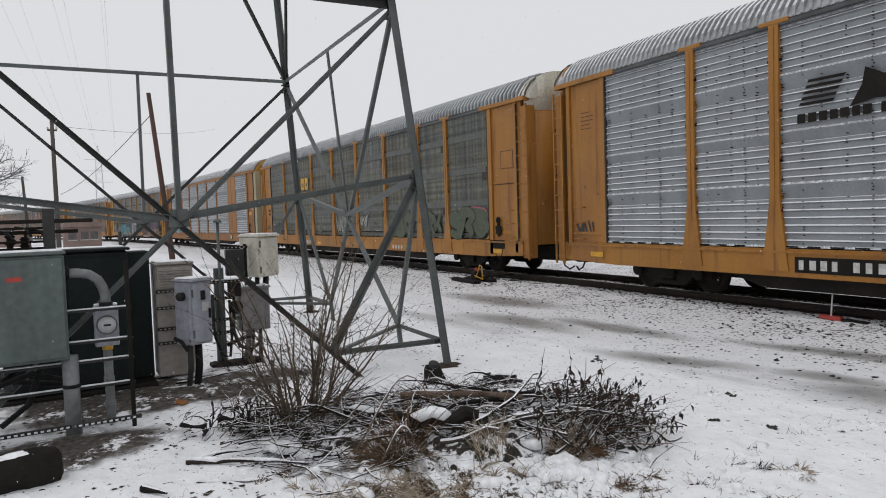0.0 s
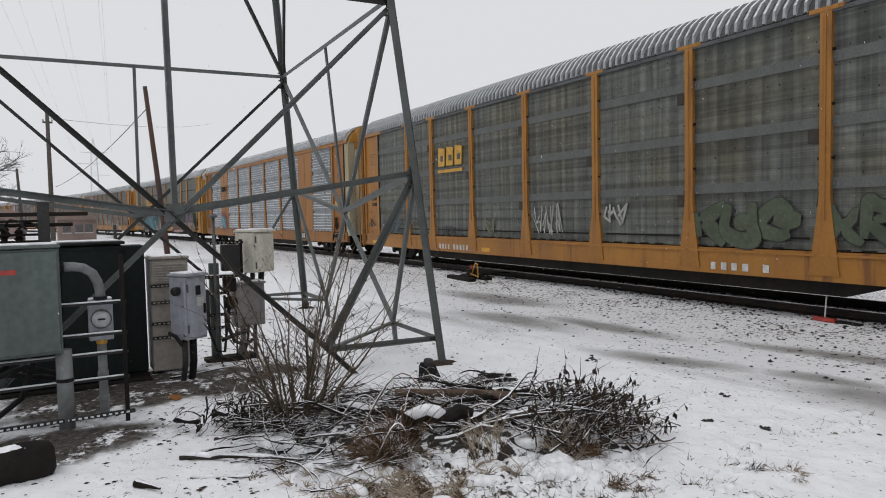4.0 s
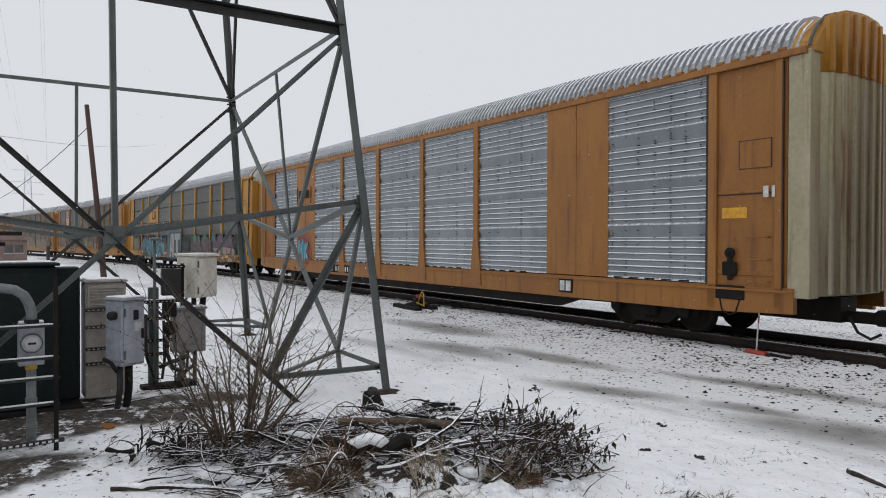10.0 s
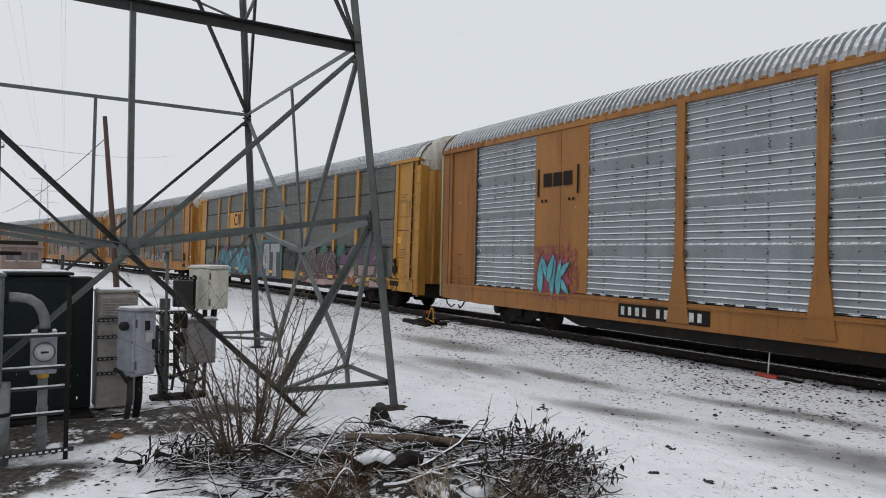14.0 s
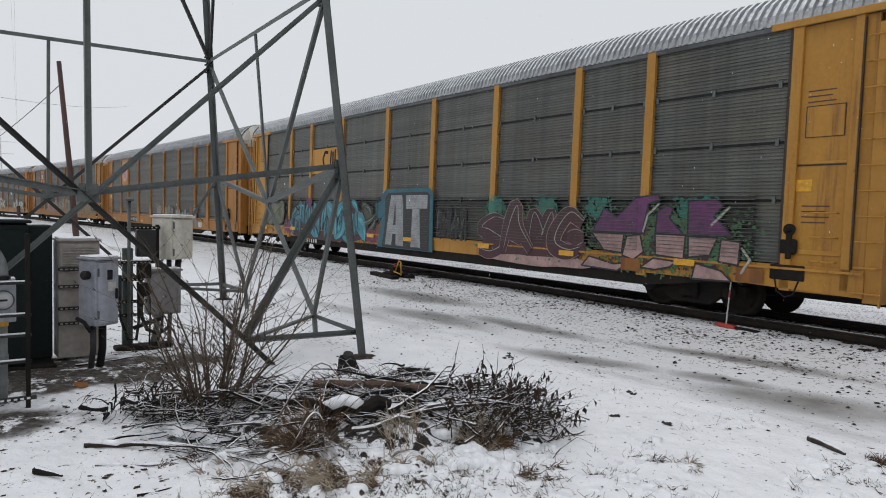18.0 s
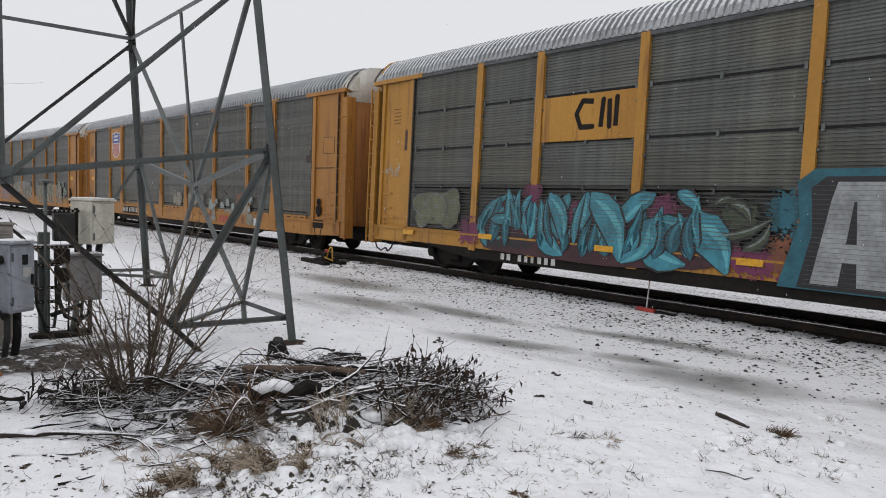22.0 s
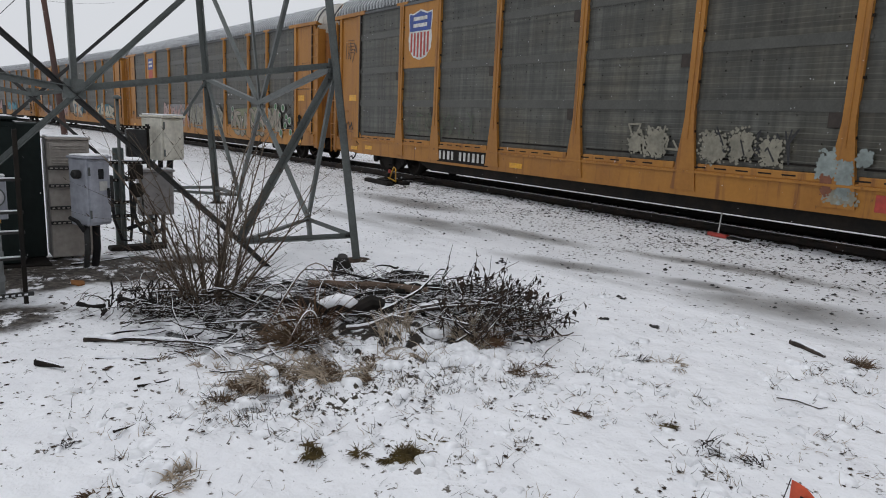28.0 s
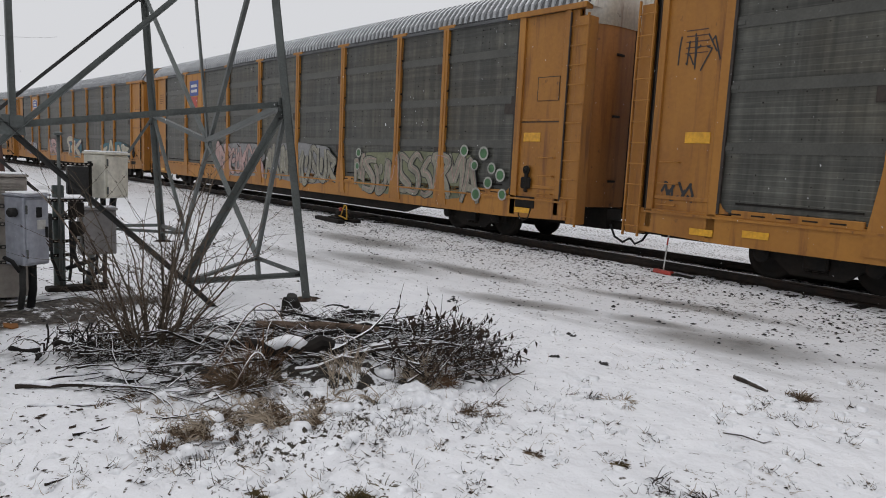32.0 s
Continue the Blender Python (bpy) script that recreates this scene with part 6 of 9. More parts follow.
# car 5
emblem_shield(c5, 5.05, 6.2, 3.5, 4.85)
board(c5, 6.75, 9.05, 0.62, 1.0, 10, seed=7)
strip(c5, 9.9, 0.68)
strip(c5, 1.5, 0.66)
strip(c5, 2.5, 0.72)
bay_marks(c5, 5)
rn = random.Random(8)
ms = Mesh()
for i in range(8):
    stroke(ms, [(X0 + 1.0 + 0.09 * i + rn.uniform(-0.1, 0.15), 3.55 + rn.uniform(0, 0.7)) for _ in range(3)], 0.028, -1.446 - 0.0016 * (i % 3))
part("scrawl", ms, SP["black"], c5, "black sprayed tag")
scrawl(c5, 5.0, 8.4, 1.3, 2.0, "moss", 70, 16, 0.028, "faint chalky scrawl")
for a, b, z0, z1, k, n in ((13.5, 13.95, 1.25, 1.7, 271, 260), (13.9, 14.5, 1.15, 1.85, 272, 420), (15.15, 15.8, 1.15, 1.8, 273, 420), (15.75, 16.3, 1.2, 1.9, 274, 380), (16.3, 16.85, 1.15, 1.75, 275, 200)):
    tagged(part("graffiti_haze", haze(X0 + a, X0 + b, z0, z1, k, MARK_Y - 0.004, n), SP["sand"], c5, "pale sprayed patch"), kind="stuff")
scrawl(c5, 13.6, 14.7, 1.2, 1.85, "sand", 71, 6, 0.04, "pale sprayed scrawl")
scrawl(c5, 15.3, 17.0, 1.25, 1.85, "black", 75, 12, 0.03, "thin black sprayed lines")
for k, (a, b, z0, z1, tone) in enumerate(((17.35, 17.7, 1.0, 1.6, "mist"), (17.68, 17.95, 0.72, 1.5, "mist"), (17.95, 18.2, 1.3, 1.6, "mist"), (18.45, 18.8, 1.2, 1.48, "mist"), (18.9, 19.25, 1.28, 1.62, "mist"), (19.4, 19.68, 1.15, 1.45, "mist"), (19.8, 20.4, 1.1, 1.9, "rust"), (19.75, 20.5, 1.02, 1.28, "mist"), (20.45, 20.72, 0.95, 1.85, "mist"), (20.6, 21.2, 1.42, 1.76, "mist"), (20.75, 21.0, 1.12, 1.36, "mist"), (20.6, 21.25, 0.62, 1.15, "sand"), (17.5, 18.1, 0.7, 0.95, "sand"), (17.45, 17.65, 0.8, 1.2, "rust"), (20.3, 20.5, 0.65, 1.0, "rust"), (18.8, 19.7, 1.05, 1.2, "sand"))):
    tagged(part("graffiti_haze", haze(X0 + a, X0 + b, z0, z1, 170 + k, MARK_Y + OVER - 0.0022 * (k % 4), 60 + int(900 * (b - a) * (z1 - z0))), SP[tone], c5, "faded rust red sprayed patch" if tone == "rust" else "faded pale sprayed patch"), kind="stuff")
for k in range(3):
    part("lettering_bar", Mesh().box(X0 + 18.3 + 0.3 * k, X0 + 18.5 + 0.3 * k, MARK_Y - 0.004, MARK_Y, 0.66, 0.92), RED, c5, "lettering shown as plain bars")
part("tank_plate", Mesh().box(X0 + 21.2, X0 + 21.75, MARK_Y - 0.006, MARK_Y, 0.66, 0.95, 0.002), WHITE, c5, "pale framed plate")
# car 6
pl = part("emblem_plate", Mesh().box(X0 + 4.75, X0 + 6.45, -1.497, -1.46, 3.4, EAVE - 0.1, 0.004), ORANGE, c6, "orange emblem plate")
part("emblem_flag", Mesh().box(X0 + 5.1, X0 + 6.1, -1.502, -1.498, 4.1, 4.75), BLUE, pl, "plain blue emblem field")
part("emblem_flag", Mesh().box(X0 + 5.2, X0 + 6.0, -1.502, -1.498, 3.6, 4.05), RED, pl, "faded red emblem field")
for k in range(2):
    part("lettering_bar", Mesh().box(X0 + 5.25, X0 + 5.95, -1.505, -1.5025, 4.25 + 0.22 * k, 4.37 + 0.22 * k), WHITE, pl, "lettering shown as plain bars")
graffiti(c6, 8.0, 12.5, 0.75, 2.1, 9, "rose", "black", 80, back="grey", width=0.13, edge=0.05, shine="pale")
graffiti(c6, 12.7, 17.5, 0.75, 2.15, 9, "sand", "black", 81, back="grey", width=0.15, edge=0.05, shine="pale", label="pale graffiti with black outlines")
graffiti(c6, 18.6, 24.0, 0.72, 2.0, 10, "sand", "black", 82, back="olive", width=0.15, edge=0.05, shine="rose", label="pale graffiti with black outlines")
for x, z, r in ((18.8, 1.9, 0.14), (18.75, 1.5, 0.12), (23.5, 2.05, 0.15), (23.9, 1.7, 0.13), (24.2, 2.0, 0.17), (24.5, 1.65, 0.14), (24.4, 1.3, 0.15), (24.8, 1.5, 0.16), (24.0, 1.0, 0.17), (24.9, 1.05, 0.14)):
    gm, gk = Mesh(), Mesh()
    disc(gm, X0 + x, z, r, MARK_Y - 0.03, 0.002, 14)
    disc(gk, X0 + x, z, r * 0.7, MARK_Y - 0.033, 0.002, 14)
    part("graffiti_dot_fill", gk, SP["green"], part("graffiti_dot", gm, SP["pale"], c6, "pale ring with a green centre"))
strip(c6, 1.4, 0.66)
strip(c6, 25.3, 0.68)
bay_marks(c6, 6)
# cars further back
emblem_shield(c7, 5.05, 6.2, 3.5, 4.85)
for i, car in enumerate(CARS[6:]):
    rn = random.Random(90 + i)
    x = 3.0
    while x < 22:
        w = rn.uniform(2.5, 5)
        graffiti(car, x, x + w, 0.8, rn.uniform(1.7, 2.3), max(2, int(w)), rn.choice(("cream", "cyan", "rose", "pale", "silver")), rn.choice(("black", "maroon", "purple")), 100 + 7 * i + int(x), back=rn.choice((None, "grey", "teal")), width=0.2)
        x += w + rn.uniform(0.8, 4)

# ---- lattice tower ----
TC = Vector((-11.657, 1.534, 0))
HX, HY = 3.339, 3.368      # half widths at the ground
SX, SY = 0.089, 0.091      # the legs draw in by this for each metre of height
ASKEW = Matrix.Rotation(-0.056, 4, "Z")   # the tower stands a little askew to the axes


def askew(p):
    return TC + ASKEW @ (p - TC)


def tower_corner(sx, sy, z):
    return askew(Vector((TC.x + sx * (HX - SX * z), TC.y + sy * (HY - SY * z), z)))


def face_point(face, u, z):
    """u from -1 to 1 along a face of the tower."""
    if face in ("front", "back"):
        s = 1 if face == "front" else -1
        return askew(Vector((TC.x + s * (HX - SX * z), TC.y + u * (HY - SY * z), z)))
    s = 1 if face == "north" else -1
    return askew(Vector((TC.x + u * (HX - SX * z), TC.y + s * (HY - SY * z), z)))


def make_tower():
    tw = thing("lattice_tower", "galvanised steel lattice tower standing in the snow", "pylon")
    up = {"front": (1, 0, 0), "back": (-1, 0, 0), "north": (0, 1, 0), "south": (0, -1, 0)}

    def member(name, p, q, w, face, label="", mat=GALV):
        ms = Mesh().angle(p, q, w, max(0.008, w * 0.1), up[face], 1 if face in ("front", "south") else -1)
        return part(name, ms, mat, tw, label)

    for sx in (-1, 1):
        for sy in (-1, 1):
            a, b = tower_corner(sx, sy, -0.1), tower_corner(sx, sy, 11.6)
            d = (b - a).normalized()
            inx, iny = Vector((-sx, 0, 0)), Vector((0, -sy, 0))
            ms = Mesh()
            w, t = 0.115, 0.014
            for e1, e2 in ((inx, iny), (iny, inx)):
                vs = [p - (e1 + e2) * w * 0.4 + e1 * i * w + e2 * j * t for p in (a, b) for i, j in ((0, 0), (1, 0), (1, 1), (0, 1))]
                ms.add(vs, [(0, 1, 2, 3), (7, 6, 5, 4)] + [(i, i + 4, (i + 1) % 4 + 4, (i + 1) % 4) for i in range(4)])
            leg = part("leg", ms, GALV, tw, "grey angle-iron leg")
            bt = Mesh()
            for z in (0.35, 2.45, 2.6, 4.8, 4.95, 5.1):
                p = tower_corner(sx, sy, z)
                for k in (0.05, 0.1):
                    bt.box(p.x - sx * k - 0.014, p.x - sx * k + 0.014, p.y + sy * 0.001 - 0.02, p.y + 0.02, z - 0.014, z + 0.014)
                    bt.box(p.x - 0.02, p.x + 0.02, p.y - sy * k - 0.014, p.y - sy * k + 0.014, z - 0.014, z + 0.014)
            tagged(part("leg_bolts", bt, GALV_DARK, leg), kind="stuff")
            f = tower_corner(sx, sy, 0)
            gz = ground_z(f.x, f.y)
            rim = [(f.x + (0.2 + 0.09 * noise.noise((k * 0.9, sx * 3.0, sy * 5.0))) * math.cos(math.tau * k / 14), f.y + (0.26 + 0.12 * noise.noise((k * 0.8, sx * 7.0, sy * 2.0))) * math.sin(math.tau * k / 14), gz - 0.03) for k in range(14)]
            top = [(f.x + (x - f.x) * 0.5, f.y + (y - f.y) * 0.5, gz + 0.035) for x, y, _ in rim]
            part("foot", Mesh().add(rim + top, [(k, (k + 1) % 14, (k + 1) % 14 + 14, k + 14) for k in range(14)] + [tuple(range(14, 28))]), DEADLEAF, tw, "brown soil round the leg", True)
    ZT, ZM, ZH, ZL = 5.034, 2.141, 2.634, 0.356
    for face in ("front", "north", "back", "south"):
        P = lambda u, z: face_point(face, u, z)
        heavy = face == "front"
        ms_w = 0.13 if heavy else 0.07
        # the heavy girt's shaded underside is put into its darker steel
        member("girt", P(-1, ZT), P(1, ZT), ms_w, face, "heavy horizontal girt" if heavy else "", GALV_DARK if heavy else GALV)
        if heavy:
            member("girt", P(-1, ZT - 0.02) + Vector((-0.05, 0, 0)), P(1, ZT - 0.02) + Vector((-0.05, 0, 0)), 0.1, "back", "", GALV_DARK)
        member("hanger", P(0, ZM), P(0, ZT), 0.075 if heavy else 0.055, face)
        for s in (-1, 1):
            # diagonals turned from the light get dark steel, their shade painted in
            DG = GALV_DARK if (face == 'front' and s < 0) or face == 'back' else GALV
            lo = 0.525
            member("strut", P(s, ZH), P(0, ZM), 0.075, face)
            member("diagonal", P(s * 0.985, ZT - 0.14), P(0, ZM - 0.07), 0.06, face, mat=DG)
            # lower diagonals carry shade in their colour likewise, on the opposite side
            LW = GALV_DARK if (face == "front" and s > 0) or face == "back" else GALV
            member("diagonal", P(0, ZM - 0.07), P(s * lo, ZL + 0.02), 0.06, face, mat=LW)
            g = P(s * (0.66 if face in ("front", "back") else 0.52), 0.0 if face not in ("front", "back") else -0.12)
            member("diagonal", P(s * lo, ZL + 0.02), g, 0.06, face, mat=LW)
            member("knee_brace", P(s * 0.995, ZH - 0.05), P(s * lo, ZL + 0.03), 0.085 if heavy else 0.055, face)
            member("low_girt", P(s, 0.345), P(s * lo, ZL), 0.065, face)
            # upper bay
            # upper diagonals are toned dark for shade too
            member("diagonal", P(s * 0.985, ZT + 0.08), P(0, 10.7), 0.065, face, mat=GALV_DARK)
            if face in ("front", "north"):
                part("gusset_plate", Mesh().prism([(-0.07, -0.09), (0.07, -0.09), (0.08, 0.06), (-0.05, 0.09)], -0.006, 0.006), GALV, tw, m=Matrix.Translation(P(s * 0.985, ZH)) @ pose(0, 0, 0, 0, 0, 90 if face == "front" else 0))
        member("girt", P(-1, 10.8), P(1, 10.8), 0.08, face)
        for s in (-1, 1):
            member("redundant", P(s * 0.615, 7.2), P(s * 0.985, 6.95), 0.05, face)
            member("redundant", P(s * 0.615, 7.2), P(s * 0.985, 8.9), 0.05, face)
        part("gusset_plate", Mesh().prism([(-0.12, -0.1), (0.12, -0.1), (0.1, 0.11), (-0.1, 0.11)], -0.006, 0.006), GALV, tw, m=Matrix.Translation(P(0, ZM)) @ pose(0, 0, 0, 0, 0, 90 if face in ("front", "back") else 0))
    # braces across the corners between neighbouring faces
    for sx in (-1, 1):
        for sy in (-1, 1):
            a, b = face_point("front" if sx > 0 else "back", 0.525 * sy, ZL), face_point("north" if sy > 0 else "south", 0.525 * sx, ZL)
            member("hip_brace", a, b, 0.06, "front")
            a, b = face_point("front" if sx > 0 else "back", 0.615 * sy, 7.2), face_point("north" if sy > 0 else "south", 0.615 * sx, 7.2)
            member("hip_brace", a, b, 0.05, "front")
    return tw


make_tower()

# ---- electrical cabinets ----
def cabinet(name, label, mat, x, y0, y1, z0, z1, deep, door=True, chamfer=0.012, handle=True, turn=0.0):
    """An upright enclosure whose door faces east, towards the road."""
    c = thing(name, label, "cabinet", pose(x - deep / 2, (y0 + y1) / 2, z0, 0, 0, turn) @ pose(deep / 2, 0, 0))
    w, h = (y1 - y0) / 2, z1 - z0
    part("body", Mesh().box(-deep, 0, -w, w, 0, h, chamfer), mat, c)
    part("rain_lip", Mesh().box(-deep - 0.015, 0.035, -w - 0.015, w + 0.015, h + 0.002, h + 0.03, 0.006), mat, c, "thin lid edged with snow")
    part("snow_cap", Mesh().box(-deep + 0.0, 0.02, -w + 0.01, w - 0.01, h + 0.031, h + 0.05, 0.009), SNOW_CLUMP, c, "thin layer of snow")
    if door:
        d = part("door", Mesh().box(0.002, 0.022, -w + 0.02, w - 0.02, 0.03, h - 0.03, 0.006), mat, c)
        for z in (0.18 * h, 0.82 * h):
            part("hinge", Mesh().tube([(0.028, -w + 0.02, z - 0.05), (0.028, -w + 0.02, z + 0.05)], 0.012, 8), GALV, d)
        if handle:
            part("handle", Mesh().box(0.022, 0.055, w - 0.075, w - 0.05, h * 0.4, h * 0.56, 0.006), BLACK, d, "black latch handle")
    return c


grey = cabinet("utility_cabinet", "large grey-green steel utility cabinet on a pipe post", CAB_GREEN, -7.63, -0.8, 0.137, 0.78, 1.82, 0.36, handle=False)
part("notice", Mesh().box(0.023, 0.026, -0.02, 0.11, 0.8, 0.845), RED, grey, "faded red notice")
for y in (0.47, -0.3):
    ps = part("support_post", Mesh().tube([(-0.13, y, 0.02), (-0.13, y, -0.8)], 0.075, 14), CONDUIT, grey, "grey plastic pipe post", True)
    part("post_band", Mesh().lathe((-0.13, y, -0.3), (0, 0, 1), [(0, 0.078), (0.0, 0.084), (0.035, 0.084), (0.035, 0.078)], 14), BLACK, ps)

elb = solo("conduit_elbow", Mesh().tube([(-7.64, 0.13, 1.62), (-7.66, 0.24, 1.62), (-7.67, 0.34, 1.6), (-7.69, 0.42, 1.54), (-7.71, 0.465, 1.45), (-7.73, 0.485, 1.36), (-7.74, 0.487, 1.26)], 0.048, 12), CONDUIT, "grey bent conduit from cabinet to meter", "conduit", pose(-0.13, 0.008, 0), smooth=True)
part("collar", Mesh().lathe((-7.64, 0.137, 1.62), (0, 1, 0), [(0, 0.05), (0, 0.068), (0.03, 0.068), (0.03, 0.05)], 12), BLACK, elb)
part("collar", Mesh().lathe((-7.74, 0.487, 1.262), (0, 0, 1), [(0, 0.05), (0, 0.066), (0.035, 0.066), (0.035, 0.05)], 12), BLACK, elb, "black conduit collar")

mt = thing("electric_meter", "grey electric meter box on a conduit post", "meter", pose(-7.91, 0.495, 0))
part("meter_box", Mesh().box(-0.11, 0.0, -0.115, 0.115, 0.83, 1.25, 0.01), CAB_GREY, mt)
part("snow_cap", Mesh().box(-0.1, 0.0, -0.11, 0.11, 1.252, 1.275, 0.008), SNOW_CLUMP, mt, "thin layer of snow")
dial = part("dial", Mesh().lathe((0.0, 0, 1.055), (1, 0, 0), [(0, 0.088), (0.035, 0.088), (0.06, 0.075), (0.075, 0.045), (0.078, 0.01)], 24), GLASS_DIAL, mt, "round glass meter dial", True)
part("dial_ring", Mesh().lathe((0.001, 0, 1.055), (1, 0, 0), [(0, 0.09), (0.0, 0.1), (0.02, 0.1), (0.02, 0.09)], 24), GALV, dial)
part("dial_plate", Mesh().box(0.0785, 0.08, -0.035, 0.035, 1.05, 1.07), BLACK, dial)
pst = part("conduit_post", Mesh().tube([(-0.055, 0, 0.83), (-0.055, 0, -0.1)], 0.045, 12), CONDUIT, mt, "", True)
for z, mat in ((0.79, GOLD), (0.45, CONDUIT), (0.2, CONDUIT)):
    part("coupling", Mesh().lathe((-0.055, 0, z), (0, 0, 1), [(0, 0.046), (0, 0.054), (0.05, 0.054), (0.05, 0.046)], 12), mat, pst)

rk = thing("strut_rack", "steel strut rack with snow on its rails", "rack", pose(-0.13, 0.01, 0))
for y in (0.68, -0.95):
    part("upright", Mesh().box(-7.62, -7.57, y - 0.02, y + 0.02, -0.1, 1.72, 0.004), UNDER, rk, "dark steel upright")
for z in (1.23, 0.91, 0.71, 0.45):
    r = part("rail", Mesh().box(-7.68, -7.64, -0.97, 0.72, z - 0.012, z + 0.012, 0.004), GALV_DARK, rk)
    part("snow_line", Mesh().box(-7.68, -7.645, -0.95, 0.7, z + 0.013, z + 0.026, 0.004), SNOW_CLUMP, r, "snow lying on the rail")
for z in (0.1,):
    r = part("rail", Mesh().box(-7.6, -7.56, -0.97, 0.75, z - 0.02, z + 0.02, 0.004), GALV_DARK, rk, "punched dark rail")
    hm = Mesh()
    for i in range(30):
        hm.box(-7.562, -7.557, -0.93 + i * 0.055, -0.9 + i * 0.055, z - 0.009, z + 0.009)
    tagged(part("slot_pattern", hm, SNOW_CLUMP, r), kind="stuff")
for pts in ([(-7.9, -0.6, 0.5), (-7.9, -0.2, 0.62), (-7.9, 0.1, 0.5)], [(-7.95, -0.7, 0.35), (-7.95, -0.35, 0.66)], [(-8.0, -0.75, 0.62), (-8.0, 0.2, 0.42)], [(-7.9, -0.1, 0.78), (-7.95, -0.25, 0.3), (-8.0, -0.5, 0.1)]):
    part("cable", Mesh().tube(pts, 0.03, 8), BLACK, rk, "black cable", True)

ov = thing("cross_frame", "dark steel cross frame above the cabinets", "frame", pose(-0.13, 0, 0))
part("upright", Mesh().box(-8.03, -7.95, -0.03, 0.08, 1.8, 2.28, 0.006), GALV_DARK, ov)
part("arm", Mesh().box(-8.02, -7.96, -1.2, 0.43, 2.13, 2.17, 0.006), UNDER, ov)
part("arm", Mesh().box(-8.35, -8.28, -1.3, 0.3, 2.02, 2.06, 0.006), UNDER, ov)
for y, z, r in ((-0.2, 1.95, 0.05), (-0.33, 1.98, 0.06), (-0.48, 1.94, 0.05), (-0.62, 1.97, 0.06), (-0.8, 1.95, 0.05)):
    bs = part("insulator_stack", Mesh().lathe((-8.25, y, z - 0.14), (0, 0, 1), [(0, 0.03), (0.02, r), (0.04, 0.03), (0.07, 0.03), (0.09, r), (0.11, 0.03), (0.14, 0.03), (0.16, r * 0.9), (0.19, 0.02)], 10), UNDER, ov, "dark ribbed insulator", True)
    part("lead", Mesh().tube([(-8.25, y, z + 0.05), (-8.22, y + 0.06, z + 0.12), (-8.15, y + 0.14, z + 0.1), (-8.05, y + 0.2, z + 0.02)], 0.012, 6), BLACK, bs, "", True)
for z in (1.86, 1.93, 2.07):
    part("arm", Mesh().box(-8.2, -8.15, -1.25, -0.02, z, z + 0.025, 0.005), UNDER, ov)
tr = thing("transformer_cabinet", "dark green transformer cabinet with snow on top", "cabinet", pose(-9.46, 0.2, 0))
part("body", Mesh().box(-0.75, 0, -0.72, 0.67, 0.06, 1.77, 0.02), CAB_DARK, tr)
part("lid", Mesh().box(-0.8, 0.05, -0.76, 0.7, 1.772, 1.81, 0.01), CAB_DARK, tr)
part("snow_cap", Mesh().box(-0.78, -0.14, -0.72, 0.66, 1.811, 1.822, 0.004), SNOW_CLUMP, tr, "thin layer of snow")
part("door", Mesh().box(0.002, 0.02, -0.68, -0.03, 0.14, 1.7, 0.006), CAB_DARK, tr)
part("door", Mesh().box(0.002, 0.02, -0.01, 0.64, 0.14, 1.7, 0.006), CAB_DARK, tr)
part("plinth", Mesh().box(-0.85, 0.1, -0.8, 0.95, -0.1, 0.06, 0.015), CHARRED, tr, "dark concrete plinth")
part("side_box", Mesh().box(-0.7, -0.32, 0.675, 0.96, 0.06, 1.74, 0.015), CAB_DARK, tr)

bg = cabinet("beige_cabinet", "beige steel cabinet with a louvred vent and strut rails", CAB_BEIGE, -9.72, 1.21, 1.69, 0.05, 1.54, 0.4, door=False)
part("vent_frame", Mesh().box(0.0, 0.025, -0.22, 0.22, 1.17, 1.46, 0.006), CAB_BEIGE, bg)
for i in range(7):
    part("louvre", Mesh().box(0.025, 0.04, -0.19, 0.19, 1.2 + i * 0.035, 1.215 + i * 0.035, 0.004), CAB_BEIGE, bg)
for z in (1.12, 0.9, 0.62, 0.43):
    r = part("strut_rail", Mesh().box(0.002, 0.045, -0.24, 0.12, z, z + 0.04, 0.004), GALV_DARK, bg, "punched dark strut")
    hm = Mesh()
    for i in range(6):
        hm.box(0.044, 0.047, -0.22 + i * 0.055, -0.19 + i * 0.055, z + 0.012, z + 0.028)
    tagged(part("slot_pattern", hm, CAB_BEIGE, r), kind="stuff")

ge = cabinet("grey_enclosure", "light grey switch enclosure with black latch", CAB_GREY, -9.0, 1.41, 1.74, 0.55, 1.35, 0.3, turn=29)
part("window", Mesh().box(0.023, 0.027, -0.02, 0.055, 0.56, 0.68, 0.003), BLACK, ge, "small black window")
part("paper_notice", Mesh().box(0.023, 0.026, -0.01, 0.1, 0.42, 0.53), WHITE, ge, "faded paper notice")
part("hub", Mesh().lathe((-0.12, -0.175, 0.62), (0, -1, 0), [(0, 0.055), (0.06, 0.055), (0.08, 0.035)], 12), GALV_DARK, ge, "conduit hub")
for y, r in ((-0.1, 0.035), (0.03, 0.045)):
    part("conduit", Mesh().tube([(-0.12, y, 0.02), (-0.12, y, -0.3), (-0.16, y - 0.02, -0.62)], r, 10), BLACK if r > 0.04 else GALV_DARK, ge, "", True)
part("flex_conduit", Mesh().tube([(-0.1, -0.12, 0.02), (-0.05, -0.2, -0.05), (-0.1, -0.24, 0.06), (-0.2, -0.26, 0.1)], 0.025, 8), BLACK, ge, "", True)

